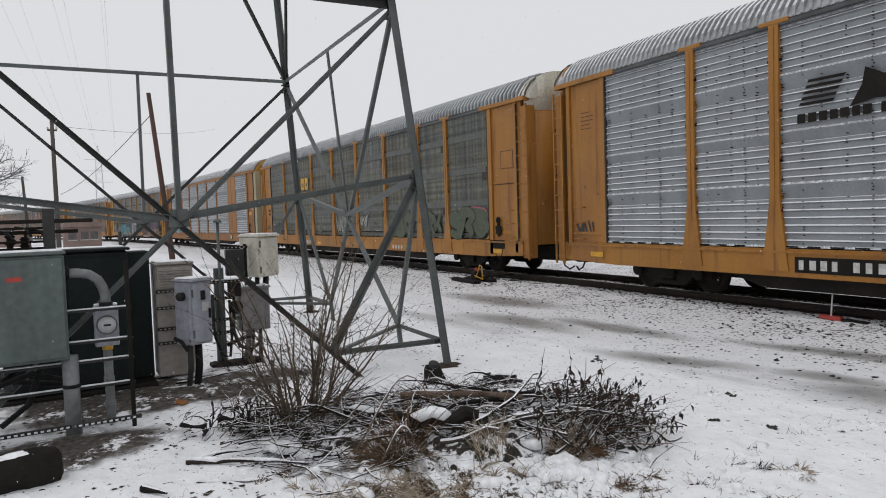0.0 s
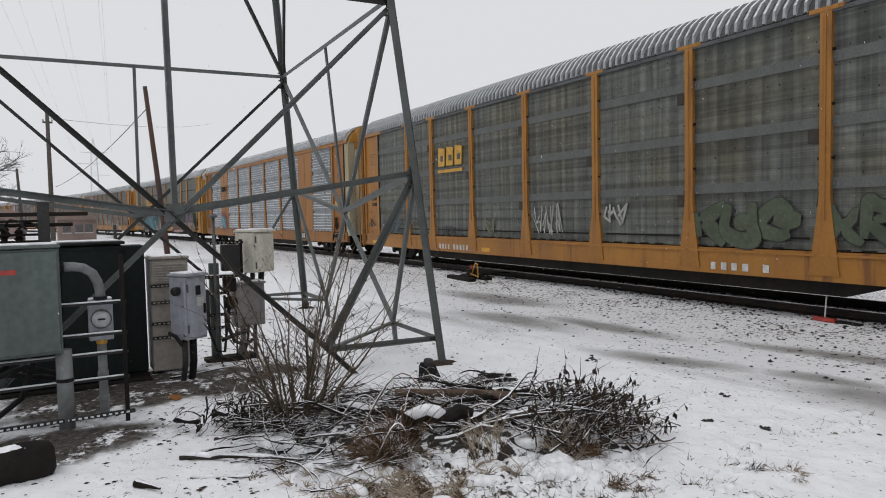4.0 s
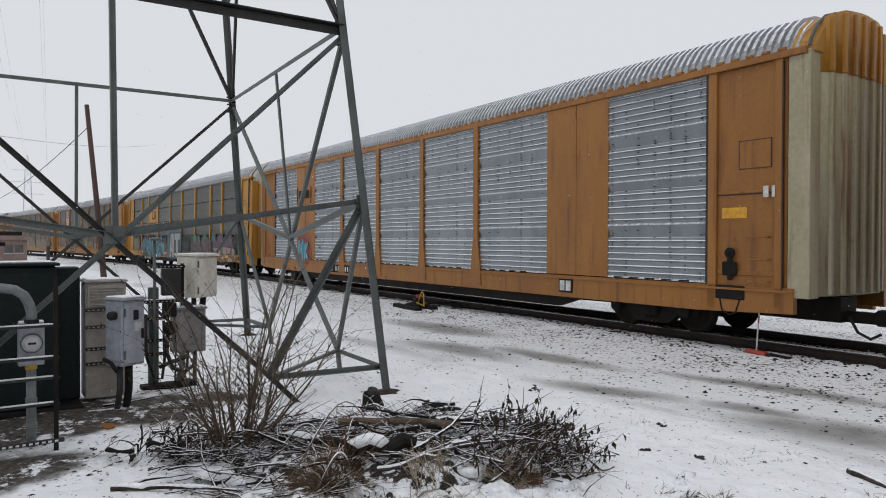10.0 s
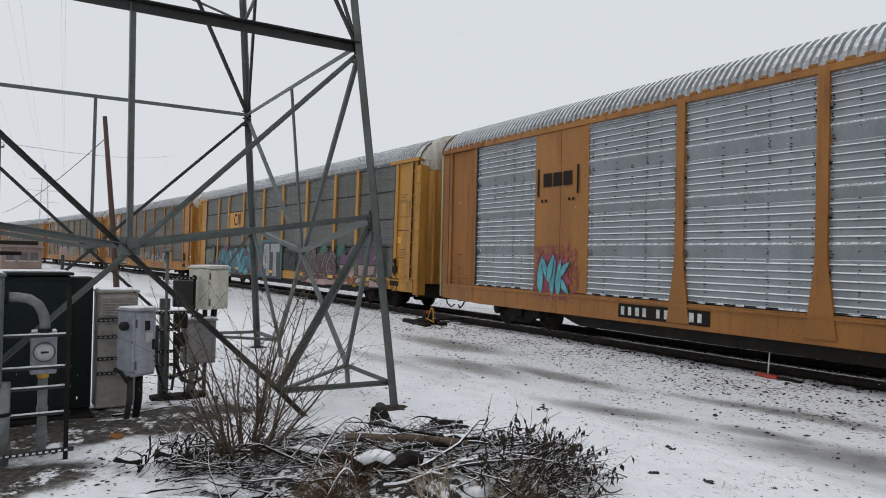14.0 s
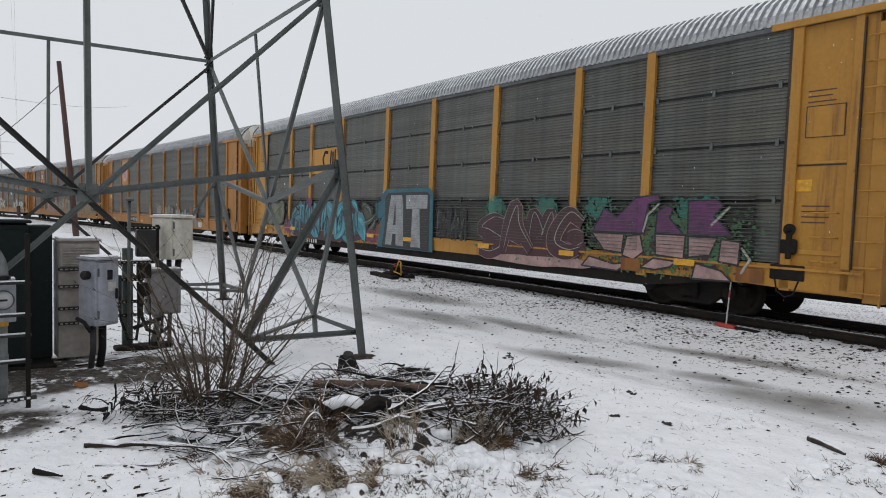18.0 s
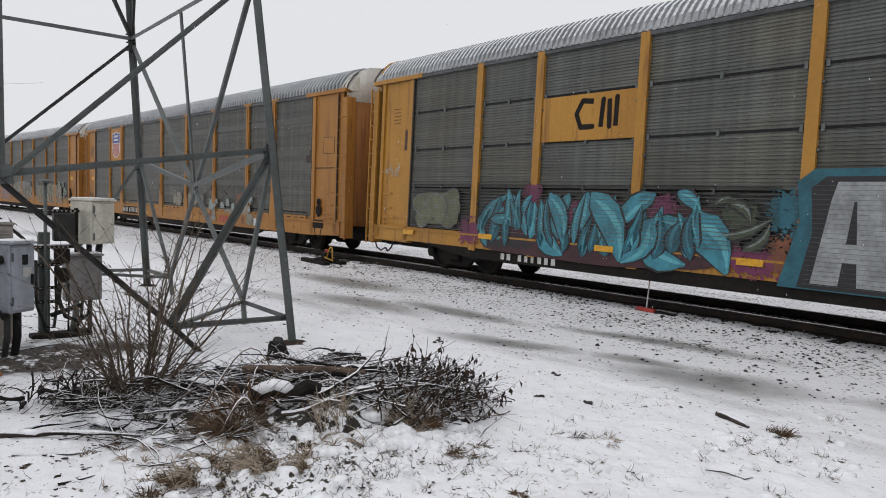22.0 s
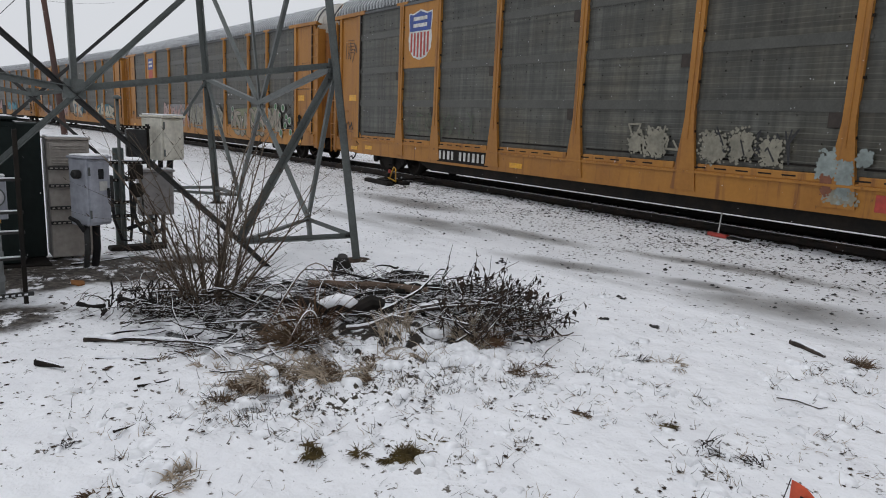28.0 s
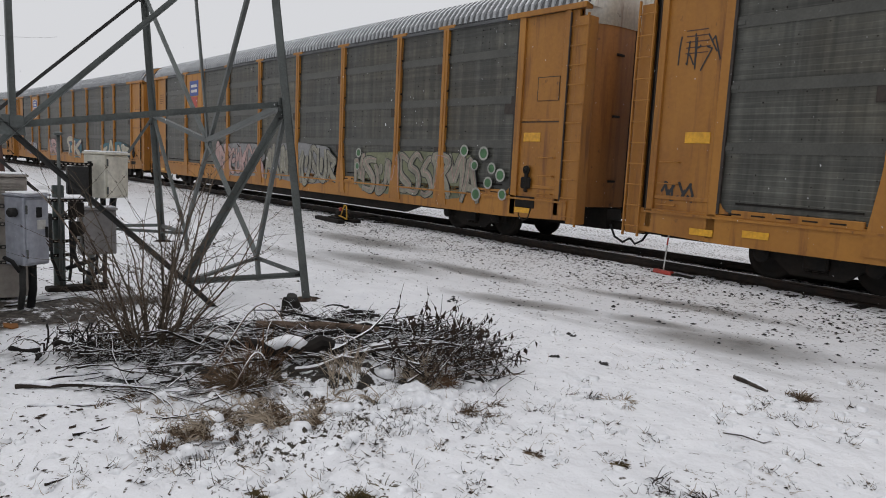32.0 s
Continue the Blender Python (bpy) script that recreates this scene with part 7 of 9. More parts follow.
er = thing("equipment_rack", "open pipe rack with strut rails, cables and two boxes", "rack", pose(-10.17, 2.14, 0))
part("mast", Mesh().tube([(0, 0.0, -0.1), (0, 0.0, 2.08)], 0.022, 10), GALV, er, "thin grey mast", True)
part("pole_cap", Mesh().lathe((0, 0, 2.08), (0, 0, 1), [(0, 0.03), (0.0, 0.06), (0.03, 0.06), (0.05, 0.02)], 10), GALV, er)
part("post", Mesh().box(-0.12, -0.06, -0.07, 0.07, -0.1, 1.42, 0.01), CAB_GREEN, er, "flat grey-green post")
part("post", Mesh().tube([(-0.1, 0.4, -0.1), (-0.1, 0.4, 1.75)], 0.026, 10), UNDER, er, "dark steel post", True)
for z, y0, y1 in ((1.71, -0.05, 0.42), (1.22, -0.14, 0.42), (0.98, -0.14, 0.2), (0.67, -0.14, 0.42), (0.48, -0.14, 0.2)):
    r = part("cross_rail", Mesh().box(-0.05, -0.01, y0, y1, z - 0.02, z + 0.02, 0.004), UNDER, er, "black punched strut rail")
    hm = Mesh()
    for i in range(int((y1 - y0) / 0.055)):
        hm.box(-0.0105, -0.008, y0 + 0.015 + i * 0.055, y0 + 0.04 + i * 0.055, z - 0.008, z + 0.008)
    tagged(part("slot_pattern", hm, CAB_BEIGE, r), kind="stuff")
part("snow_line", Mesh().box(-0.05, -0.01, -0.13, 0.4, 1.241, 1.255, 0.004), SNOW_CLUMP, er, "snow lying on the rail")
part("equipment_case", Mesh().box(-0.1, 0.02, 0.1, 0.36, 1.3, 1.68, 0.012), GALV_DARK, er, "dark grey equipment case")
part("breaker_box", Mesh().box(-0.02, 0.08, 0.1, 0.28, 1.0, 1.2, 0.008), UNDER, er)
part("meter_socket", Mesh().lathe((0.0, 0.2, 0.84), (1, 0, 0), [(0, 0.1), (0.06, 0.1), (0.09, 0.06)], 14), UNDER, er)
part("disconnect_box", Mesh().box(-0.05, 0.05, -0.16, -0.1, 0.55, 1.05, 0.008), GALV_DARK, er)
for k, pts in enumerate(([(0.05, -0.13, 0.75), (0.08, -0.12, 0.45), (0.1, -0.03, 0.16), (0.08, 0.08, 0.14), (0.05, 0.12, 0.4), (0.0, 0.12, 0.95)], [(0.04, 0.17, 0.8), (0.08, 0.14, 0.5), (0.1, 0.22, 0.28), (0.08, 0.38, 0.2), (0.05, 0.52, 0.28), (0.0, 0.56, 0.5)],
                         [(0.04, 0.05, 0.3), (0.08, 0.2, 0.36), (0.08, 0.42, 0.42)], [(0.02, 0.27, 1.0), (0.06, 0.27, 0.5), (0.05, 0.26, 0.02)], [(0.02, 0.45, 0.5), (0.06, 0.42, 0.25), (0.04, 0.36, 0.05)], [(0.02, 0.3, 1.25), (0.05, 0.42, 1.2), (0.0, 0.5, 1.15)])):
    part("cable", Mesh().tube(pts, (0.02, 0.028, 0.03, 0.012, 0.02, 0.025)[k], 8), BLACK, er, "black cable", True)
part("base_beam", Mesh().box(-0.12, 0.1, -0.18, 0.56, -0.05, 0.06, 0.015), CHARRED, er, "dark timber sill")

cr = cabinet("cream_box", "cream fibreglass equipment box on the rack", CAB_CREAM, -10.2, 2.57, 2.99, 1.25, 1.85, 0.38, handle=False, turn=30)
part("stub_pipe", Mesh().tube([(-0.15, -0.1, 0.02), (-0.15, -0.1, -0.2)], 0.035, 8), BLACK, cr)
part("stub_pipe", Mesh().tube([(-0.12, 0.06, 0.02), (-0.14, 0.05, -0.2)], 0.045, 8), BLACK, cr)
gb = cabinet("grey_junction_box", "tan grey steel junction box under the cream box", CAB_TAN, -10.14, 2.38, 2.84, 0.47, 1.09, 0.2, handle=False)
part("stub_pipe", Mesh().tube([(-0.1, -0.08, 0.02), (-0.1, -0.08, -0.2), (-0.12, -0.14, -0.5)], 0.045, 8), CONDUIT, gb, "", True)
part("stub_pipe", Mesh().tube([(-0.1, 0.1, 0.02), (-0.12, 0.1, -0.5)], 0.03, 8), RUSTPOLE, gb, "", True)

lg = thing("cut_log", "dark cut log with snow on top", "log", pose(-6.5, -0.02, 0.12, 0, 0, 96))
lb = Mesh().lathe((0, 0, 0), (1, 0, 0), [(-0.03, 0.08), (0, 0.14)] + [(0.1 * k, 0.165) for k in range(1, 11)] + [(1.1, 0.15), (1.13, 0.09), (1.12, 0.03)], 18)
lb.v = [(x + 0.01 * noise.noise((y * 9, z * 9, x)), y * (1 + 0.16 * noise.noise((x * 4, y * 6, z * 6))), z * (1 + 0.14 * noise.noise((x * 4 + 5, y * 6, z * 6)))) for x, y, z in lb.v]
part("log_body", lb, CHARRED, lg, "", True, m=pose(-1.1, 0, 0))
sc = Mesh().lathe((-1.08, 0, 0.085), (1, 0, 0), [(0, 0.02), (0.04, 0.08)] + [(0.1 * k, 0.1) for k in range(1, 10)] + [(0.98, 0.07), (1.02, 0.02)], 16)
sc.v = [(x, y * (1.1 + 0.2 * noise.noise((x * 7, y * 9, 1))), 0.085 + (z - 0.085) * (0.85 + 0.35 * noise.noise((x * 6, y * 6, 3)))) for x, y, z in sc.v]
part("snow_cap", sc, SNOW_CLUMP, lg, "snow lying on the log", True)

solo("paint_mark", Mesh().prism([(-0.16, -0.05), (0.02, -0.07), (0.15, -0.02), (0.12, 0.05), (-0.05, 0.07)], 0.0, 0.012, "z"), RUST_ORANGE, "dull orange survey paint on the mud", "paint mark", pose(-8.3, 1.25, ground_z(-8.3, 1.25) + 0.004))

# ---- trackside pieces ----
mk = thing("track_marker", "red-based trackside marker with a pale rod", "marker", pose(-6.84, 11.7, ground_z(-6.84, 11.7), 0, 2, -4))
part("base", Mesh().box(-0.2, 0.2, -0.06, 0.06, 0.0, 0.07, 0.012), RED, mk, "faded red base block")
part("rod", Mesh().tube([(0, 0, 0.06), (0.03, 0, 0.86)], 0.013, 8), WHITE, mk, "pale red and white rod")
part("rod_band", Mesh().tube([(0.019, 0, 0.56), (0.024, 0, 0.7)], 0.015, 8), RED, mk)
part("shoe", Mesh().box(0.2, 0.62, -0.04, 0.12, 0.0, 0.045, 0.01), UNDER, mk, "black steel shoe")

me_ = thing("switch_stand", "low yellow-handled switch stand on black timbers", "switch stand", pose(-17.55, 11.3, ground_z(-17.55, 11.3), 0, 0, -6))
for y in (-0.32, 0.22):
    part("timber", Mesh().box(-0.85, 0.75, y - 0.11, y + 0.11, -0.05, 0.1, 0.015), CHARRED, me_, "black timber with snow")
part("base_plate", Mesh().box(-0.2, 0.4, -0.3, 0.25, 0.1, 0.14, 0.008), UNDER, me_)
part("gear_case", Mesh().box(-0.05, 0.2, -0.14, 0.12, 0.14, 0.32, 0.03), UNDER, me_)
part("handle", Mesh().tube([(0.22, -0.1, 0.12), (0.42, -0.1, 0.42), (0.5, -0.1, 0.52), (0.62, -0.1, 0.5), (0.66, -0.1, 0.1)], 0.022, 8), GOLD, me_, "bent yellow handle", True)
part("handle", Mesh().tube([(0.1, -0.12, 0.2), (0.35, -0.1, 0.16), (0.66, -0.1, 0.12)], 0.02, 8), GOLD, me_, "", True)
part("red_cap", Mesh().lathe((0.05, 0, 0.32), (0, 0, 1), [(0, 0.05), (0.08, 0.05), (0.1, 0.02)], 10), RED, me_)
part("rod", Mesh().tube([(0.1, 0.1, 0.12), (0.1, 1.6, 0.14)], 0.025, 8), UNDER, me_)

fl = thing("survey_flag", "small orange survey flag on a wire", "flag", pose(-1.44, 3.4, ground_z(-1.44, 3.4), 0, 0, 0))
part("wire", Mesh().tube([(-0.02, -0.06, -0.05), (0.0, -0.02, 0.1), (0.015, 0.0, 0.215)], 0.003, 6), GALV_DARK, fl)
fm = Mesh()
nx = 8
for i in range(nx + 1):
    u = i / nx
    for zz in (0.0, 0.13):
        fm.v.append((0.015 + 0.155 * u, 0.01 + 0.018 * math.sin(4.5 * u), 0.075 + zz - 0.05 * u))
fm.f = [(2 * i, 2 * i + 2, 2 * i + 3, 2 * i + 1) for i in range(nx)]
fg = part("flag_cloth", fm, FLAG_RED, fl, "orange-red plastic flag")
fg.modifiers.new("thick", "SOLIDIFY").thickness = 0.0015
part("flag_mark", Mesh().box(0.07, 0.1, 0.004, 0.008, 0.115, 0.14), BLACK, fl, "small black mark")

# ---- poles, wires and far things ----
def wooden_pole(p, q, r0, r1, mat, label, arms=()):
    ob = thing("utility_pole", label, "pole", pose(*p))
    d = Vector(q) - Vector(p)
    part("shaft", Mesh().tube([(0, 0, -0.3), tuple(d * 0.5), tuple(d)], [r0, (r0 + r1) / 2, r1], 10), mat, ob, "", True)
    for z, w in arms:
        part("crossarm", Mesh().box(-0.05, 0.05, -w, w, z, z + 0.1, 0.01), mat, ob)
        for y in (-w * 0.9, w * 0.9):
            part("insulator", Mesh().lathe((0, y, z + 0.1), (0, 0, 1), [(0, 0.03), (0.05, 0.06), (0.1, 0.05), (0.14, 0.02)], 8), WHITE, ob)
    return ob


wooden_pole((-21.77, 3.36, 0), (-21.82, 2.83, 5.95), 0.09, 0.06, RUSTPOLE, "leaning rust-brown wooden post")
wooden_pole((-45, 0.66, 0), (-45, 0.66, 8.25), 0.14, 0.1, PINE, "grey wooden utility pole with a lamp", ((7.6, 0.25),))
wooden_pole((-60, -1.0, 0), (-60, -1.25, 6.0), 0.13, 0.09, PINE, "leaning dark wooden utility pole")
wooden_pole((-24, 2.05, 0), (-24, 2.05, 1.9), 0.05, 0.05, GALV_DARK, "short steel post in the snow")


def wire(p, q, sag, r, label="thin dark overhead power wire"):
    p, q = Vector(p), Vector(q)
    pts = [p.lerp(q, i / 14) - Vector((0, 0, 4 * sag * (i / 14) * (1 - i / 14))) for i in range(15)]
    return solo("overhead_wire", Mesh().tube(pts, r, 5), GALV_DARK, label, "wire", group="overhead wires", smooth=True)


wire((-21.8, 2.85, 5.3), (-45, 0.9, 4.0), 0.3, 0.012, "thin guy wire from the leaning post")
wire((-45, 0.7, 7.9), (-120, 26, 18), 0.6, 0.012)
FT = Vector((-150, 9.8, 0))
for y, z in ((-3.2, 15.5), (0.0, 17.0), (3.2, 15.5)):
    for k in (0, 1):
        wire((FT.x, FT.y + y, z), (-12, -3.2 + (y * 0.9 if k else y * 1.1) + 1.0 * k, 24 + 1.5 * k), 2.0, 0.005)
ft = thing("far_pylon", "distant steel lattice pylon, its haze put into pale steel", "pylon", pose(*FT))
for sx in (-1, 1):
    for sy in (-1, 1):
        part("leg", Mesh().tube([(sx * 1.0, sy * 1.0, 0), (sx * 0.45, sy * 0.45, 15), (0, 0, 18)], 0.05, 5), HAZE_STEEL, ft)
for i in range(9):
    z0, z1 = 1.7 * i, 1.7 * (i + 1)
    w0, w1 = 1.0 - 0.55 * z0 / 15, 1.0 - 0.55 * z1 / 15
    for s in (-1, 1):
        part("diagonal", Mesh().tube([(w0 * 1, -w0 * s, z0), (w1, w1 * s, z1)], 0.03, 4), HAZE_STEEL, ft)
for z, w in ((10.8, 2.6), (13.0, 3.0), (15.2, 2.4)):
    part("crossarm", Mesh().tube([(0, -w, z), (0, w, z)], 0.05, 5), HAZE_STEEL, ft)


def house(x, y0, y1, h, deep, label):
    ob = thing("low_building", label, "building", pose(x, (y0 + y1) / 2, 0))
    w = (y1 - y0) / 2
    part("wall", Mesh().box(-deep, 0, -w, w, -0.2, h, 0.02), HOUSE, ob)
    part("roof", Mesh().prism([(-w - 0.3, h), (w + 0.3, h), (w * 0.9, h + 0.5), (-w * 0.9, h + 0.5)], -deep - 0.3, 0.3, "x"), HOUSE, ob, "low brown roof")
    for y in (-w * 0.55, w * 0.1, w * 0.6):
        wd = part("window", Mesh().box(0.002, 0.04, y - 0.35, y + 0.35, h * 0.4, h * 0.78), HAZE_GLASS, ob)
        part("sill", Mesh().box(0.002, 0.08, y - 0.4, y + 0.4, h * 0.36, h * 0.4), WHITE, wd)
    return ob


house(-78, 1.6, 5.0, 2.1, 5, "low pinkish building far along the line")
house(-95, -9.0, -2.5, 3.0, 8, "low far building beyond the yard")


def bare_tree(x, y, h, seed):
    rnd = random.Random(seed)
    ob = thing("bare_tree", "leafless winter tree far off", "tree", pose(x, y, 0), group="far bare trees")
    trunk, crown = Mesh(), Mesh()
    trunk.tube([(0, 0, -0.3), (0.1, 0.05, h * 0.3), (0.0, 0.1, h * 0.6)], [h * 0.03, h * 0.022, h * 0.012], 8)

    def grow(p, d, ln, r, lvl):
        q = p + d * ln
        (trunk if lvl == 0 else crown).tube([p, p.lerp(q, 0.5) + Vector((rnd.uniform(-1, 1), rnd.uniform(-1, 1), 0)) * ln * 0.06, q], [r, r * 0.75, r * 0.5], 4 if lvl else 6, False)
        if lvl < 4:
            for _ in range(rnd.choice((3, 3, 4))):
                e = (d + Vector((rnd.gauss(0, 0.55), rnd.gauss(0, 0.55), rnd.gauss(0.1, 0.35)))).normalized()
                grow(p.lerp(q, rnd.uniform(0.5, 1)), e, ln * rnd.uniform(0.55, 0.75), r * 0.55, lvl + 1)

    for i in range(5):
        a = i * 1.3
        grow(Vector((0.05, 0.05, h * (0.25 + 0.08 * i))), Vector((math.cos(a), math.sin(a), 0.8)).normalized(), h * 0.28, h * 0.012, 0)
    part("trunk", trunk, HAZE_BARK, ob, "", True)
    part("crown", crown, HAZE_BARK, ob, "tangle of bare twigs")


for x, y, h, s in ((-58, -5.6, 11.0, 1), (-66, -8.5, 12.0, 2), (-80, -6.0, 8, 3), (-120, -8, 9, 4), (-130, -2, 8, 5)):
    bare_tree(x, y, h, s)

# ---- brush heap, bush, grass and stones ----
def stick(rnd, p, d, ln, r, bend=0.12, n=5):
    """A crooked tapering stick from p along d."""
    pts, rs = [Vector(p)], [r]
    d = Vector(d).normalized()
    for i in range(n):
        d = (d + Vector((rnd.gauss(0, bend), rnd.gauss(0, bend), rnd.gauss(0, bend * 0.6)))).normalized()
        pts.append(pts[-1] + d * ln / n)
        rs.append(r * (1 - 0.75 * (i + 1) / n))
    return pts, rs


HEAP_C, HEAP_U, HEAP_V = Vector((-5.5, 3.2, 0)), Vector((0.56, 0.83, 0)), Vector((-0.83, 0.56, 0))


def heap_at(u, v, up=0.0):
    """A point on the heap's surface: u along it, v across it, up above it."""
    p = HEAP_C + HEAP_U * u + HEAP_V * v
    q = (u / 2.05) ** 2 + (v / 1.35) ** 2
    lump = 0.55 + 0.7 * noise.noise((u * 1.6, v * 1.6, 4.0))
    return Vector((p.x, p.y, ground_z(p.x, p.y) + up + 0.33 * lump * max(0.0, 1 - q) ** 0.7))


def make_heap():
    rnd = random.Random(11)
    hp = thing("brush_heap", "low heap of dark cut branches and dead stalks dusted with snow", "brush heap", pose(0, 0, 0))
    ax, ay = HEAP_U, HEAP_V

    def place(front=-0.7):
        while True:
            u, v = rnd.uniform(-1.9, 1.9), rnd.uniform(front, 1.2)
            if (u / 1.9) ** 2 + (v / 1.25) ** 2 < 1:
                return u, v

    def low(pts, up=0.01):
        """Keep a branch between the ground and the heap's loose outline."""
        for q in pts:
            r = Vector((q.x, q.y, 0)) - HEAP_C
            k = max(0.0, 1 - (r.dot(HEAP_U) / 2.1) ** 2 - (r.dot(HEAP_V) / 1.4) ** 2)
            g = ground_z(q.x, q.y)
            cap = g + 0.11 + 0.34 * k ** 0.7
            q.z = max(q.z, g + up) if q.z < cap else cap + 0.25 * (q.z - cap)

    def inside(pts, far=1.1):
        rel = [q - HEAP_C for q in pts]
        return max((r.dot(HEAP_U) / 2.0) ** 2 + (r.dot(HEAP_V) / 1.3) ** 2 for r in rel) < far and min(r.dot(HEAP_V) for r in rel) > -0.9

    def snow(x, y, z, rx, ry, high, turn, m=(0, 0)):
        """A soft uneven cushion of snow."""
        n, sm = 13, Mesh()
        edge = [rnd.uniform(0.62, 1.38) for _ in range(n)]
        for h, f in ((-0.05, 1.05), (0.0, 1.0), (high * 0.6, 0.86), (high * 0.95, 0.5), (high, 0.2)):
            sm.v += [(math.cos(math.tau * k / n) * rx * f * edge[k], math.sin(math.tau * k / n) * ry * f * edge[(k * 5 + 2) % n], h + rnd.uniform(-0.25, 0.2) * high) for k in range(n)]
        sm.f = [(b * n + k, b * n + (k + 1) % n, (b + 1) * n + (k + 1) % n, (b + 1) * n + k) for b in range(4) for k in range(n)] + [tuple(4 * n + k for k in range(n))]
        part("snow_patch", sm, SNOW_CLUMP, hp, smooth=True, m=pose(x, y, z, m[0], m[1], turn))

    # matted dark litter with snow on it fills the heap; its black also paints the shaded gaps
    core, nu, nv = Mesh(), 46, 30
    for i in range(nu + 1):
        for j in range(nv + 1):
            u, v = -1.85 + 3.7 * i / nu, -1.15 + 2.3 * j / nv
            q = (u / 1.8) ** 2 + (v / 1.05) ** 2 + 0.35 * noise.noise((u * 2.2, v * 2.2, 9.0))
            p = heap_at(u, v)
            g = ground_z(p.x, p.y)
            z = g - 0.06 + (0.2 * (1 + 0.7 * noise.noise((u * 3, v * 3, 1.0))) + 0.05 * noise.noise((u * 11, v * 11, 2.0))) * max(0.0, 1 - q) ** 0.5
            core.v.append((p.x, p.y, z))
    core.f = [(i * (nv + 1) + j, (i + 1) * (nv + 1) + j, (i + 1) * (nv + 1) + j + 1, i * (nv + 1) + j + 1) for i in range(nu) for j in range(nv)]
    part("litter_core", core, LITTER, hp, "matted dark litter with patches of snow")
    # long crooked branches along the heap, shorter ones across it
    for i in range(400):
        long = i < 95
        u, v = place(-0.5 if long else -0.7)
        a = rnd.gauss(0.05, 0.6 if long else 1.5)
        d = (ax * math.cos(a) + ay * math.sin(a)) * rnd.choice((-1, 1)) + Vector((0, 0, rnd.uniform(-0.06, 0.16) if long else rnd.uniform(-0.12, 0.4)))
        ln = rnd.uniform(0.8, 1.7) if long else rnd.uniform(0.3, 0.8)
        p = heap_at(u, v, rnd.uniform(-0.05, 0.06)) - d * ln * 0.5
        pts, rs = stick(rnd, p, d, ln, rnd.choice((0.012, 0.015, 0.019, 0.025) if long else (0.006, 0.008, 0.011, 0.014)), 0.1 if long else 0.15, 8)
        low(pts)
        if not inside(pts, 1.2):
            continue
        part("branch", Mesh().tube(pts, rs, 6), rnd.choice((BARK_GREY, BRANCH, BRANCH, CHARRED)), hp, smooth=True)
        if rnd.random() < 0.55:
            e = (d + ay * rnd.gauss(0, 0.8) + Vector((0, 0, rnd.uniform(0, 0.45)))).normalized()
            pts, rs = stick(rnd, pts[rnd.randint(2, 6)], e, ln * 0.35, rs[3] * 0.65, 0.2, 4)
            low(pts)
            if inside(pts):
                part("side_branch", Mesh().tube(pts, rs, 5), rnd.choice((BRANCH, CHARRED)), hp, smooth=True)
    # thick broken logs with slabs of snow along the top
    for x0, y0, z0, x1, y1, z1, r, mat, cap in ((-5.22, 2.62, 0.24, -4.95, 3.14, 0.27, 0.066, CHARRED, 0.95), (-5.95, 2.9, 0.27, -5.28, 3.9, 0.24, 0.04, BARK, 0.5), (-5.6, 3.75, 0.2, -5.2, 4.1, 0.22, 0.07, CHARRED, 0.5), (-6.0, 2.35, 0.2, -5.35, 2.75, 0.22, 0.045, CHARRED, 0.8), (-4.95, 3.1, 0.1, -4.75, 3.65, 0.26, 0.028, BARK_GREY, 0.8), (-6.45, 3.35, 0.12, -6.1, 3.85, 0.16, 0.05, CHARRED, 0.9), (-5.0, 2.7, 0.08, -4.72, 3.2, 0.2, 0.022, BARK_GREY, 0.8)):
        p, q = Vector((x0, y0, z0)), Vector((x1, y1, z1))
        pts = [p.lerp(q, k / 6) + Vector((rnd.gauss(0, r * 0.12), rnd.gauss(0, r * 0.12), rnd.gauss(0, r * 0.08))) for k in range(7)]
        for c in pts:
            c.z += ground_z(c.x, c.y)
        lgm = part("log", Mesh().tube(pts, [r * rnd.uniform(0.74, 1.14) for _ in pts], 9), mat, hp, "dark broken log", False)
        part("snow_cap", Mesh().tube([c + Vector((0, 0, r * 0.62)) for c in pts[:5]], [r * 0.2] + [r * cap * rnd.uniform(0.88, 1.02) for _ in range(3)] + [r * 0.2], 9), SNOW_CLUMP, lgm, "snow lying on the log", True)
    # thin twigs, dark below and some with snow
    for name, label, n, mat, rise in (("twig_tangle", "tangle of thin dark twigs", 620, BRANCH, 0.75), ("snowy_twig_tangle", "thin twigs with snow", 170, BARK_GREY, 0.3)):
        tw = Mesh()
        for i in range(n):
            u, v = place()
            a = rnd.gauss(0, 0.8) + rnd.choice((0, math.pi))
            d = ax * math.cos(a) + ay * math.sin(a) + Vector((0, 0, rnd.uniform(-0.15, rise)))
            pts, rs = stick(rnd, heap_at(u, v, rnd.uniform(-0.07, 0.04)), d, rnd.uniform(0.15, 0.6), rnd.uniform(0.003, 0.006), 0.18, 4)
            low(pts, 0.004)
            tw.tube(pts, rs, 4, False)
        tagged(part(name, tw, mat, hp, label), kind="stuff")
    # loose twigs on the ground round the bush and before the heap
    tw = Mesh()
    for i in range(150):
        x, y = rnd.gauss(-5.65, 0.42), rnd.gauss(1.9, 0.32)
        a = rnd.gauss(0.95, 0.7)
        pts, rs = stick(rnd, (x, y, ground_z(x, y) + 0.02), (math.cos(a), math.sin(a), rnd.uniform(-0.05, 0.22)), rnd.uniform(0.2, 0.7), rnd.uniform(0.003, 0.009), 0.15, 5)
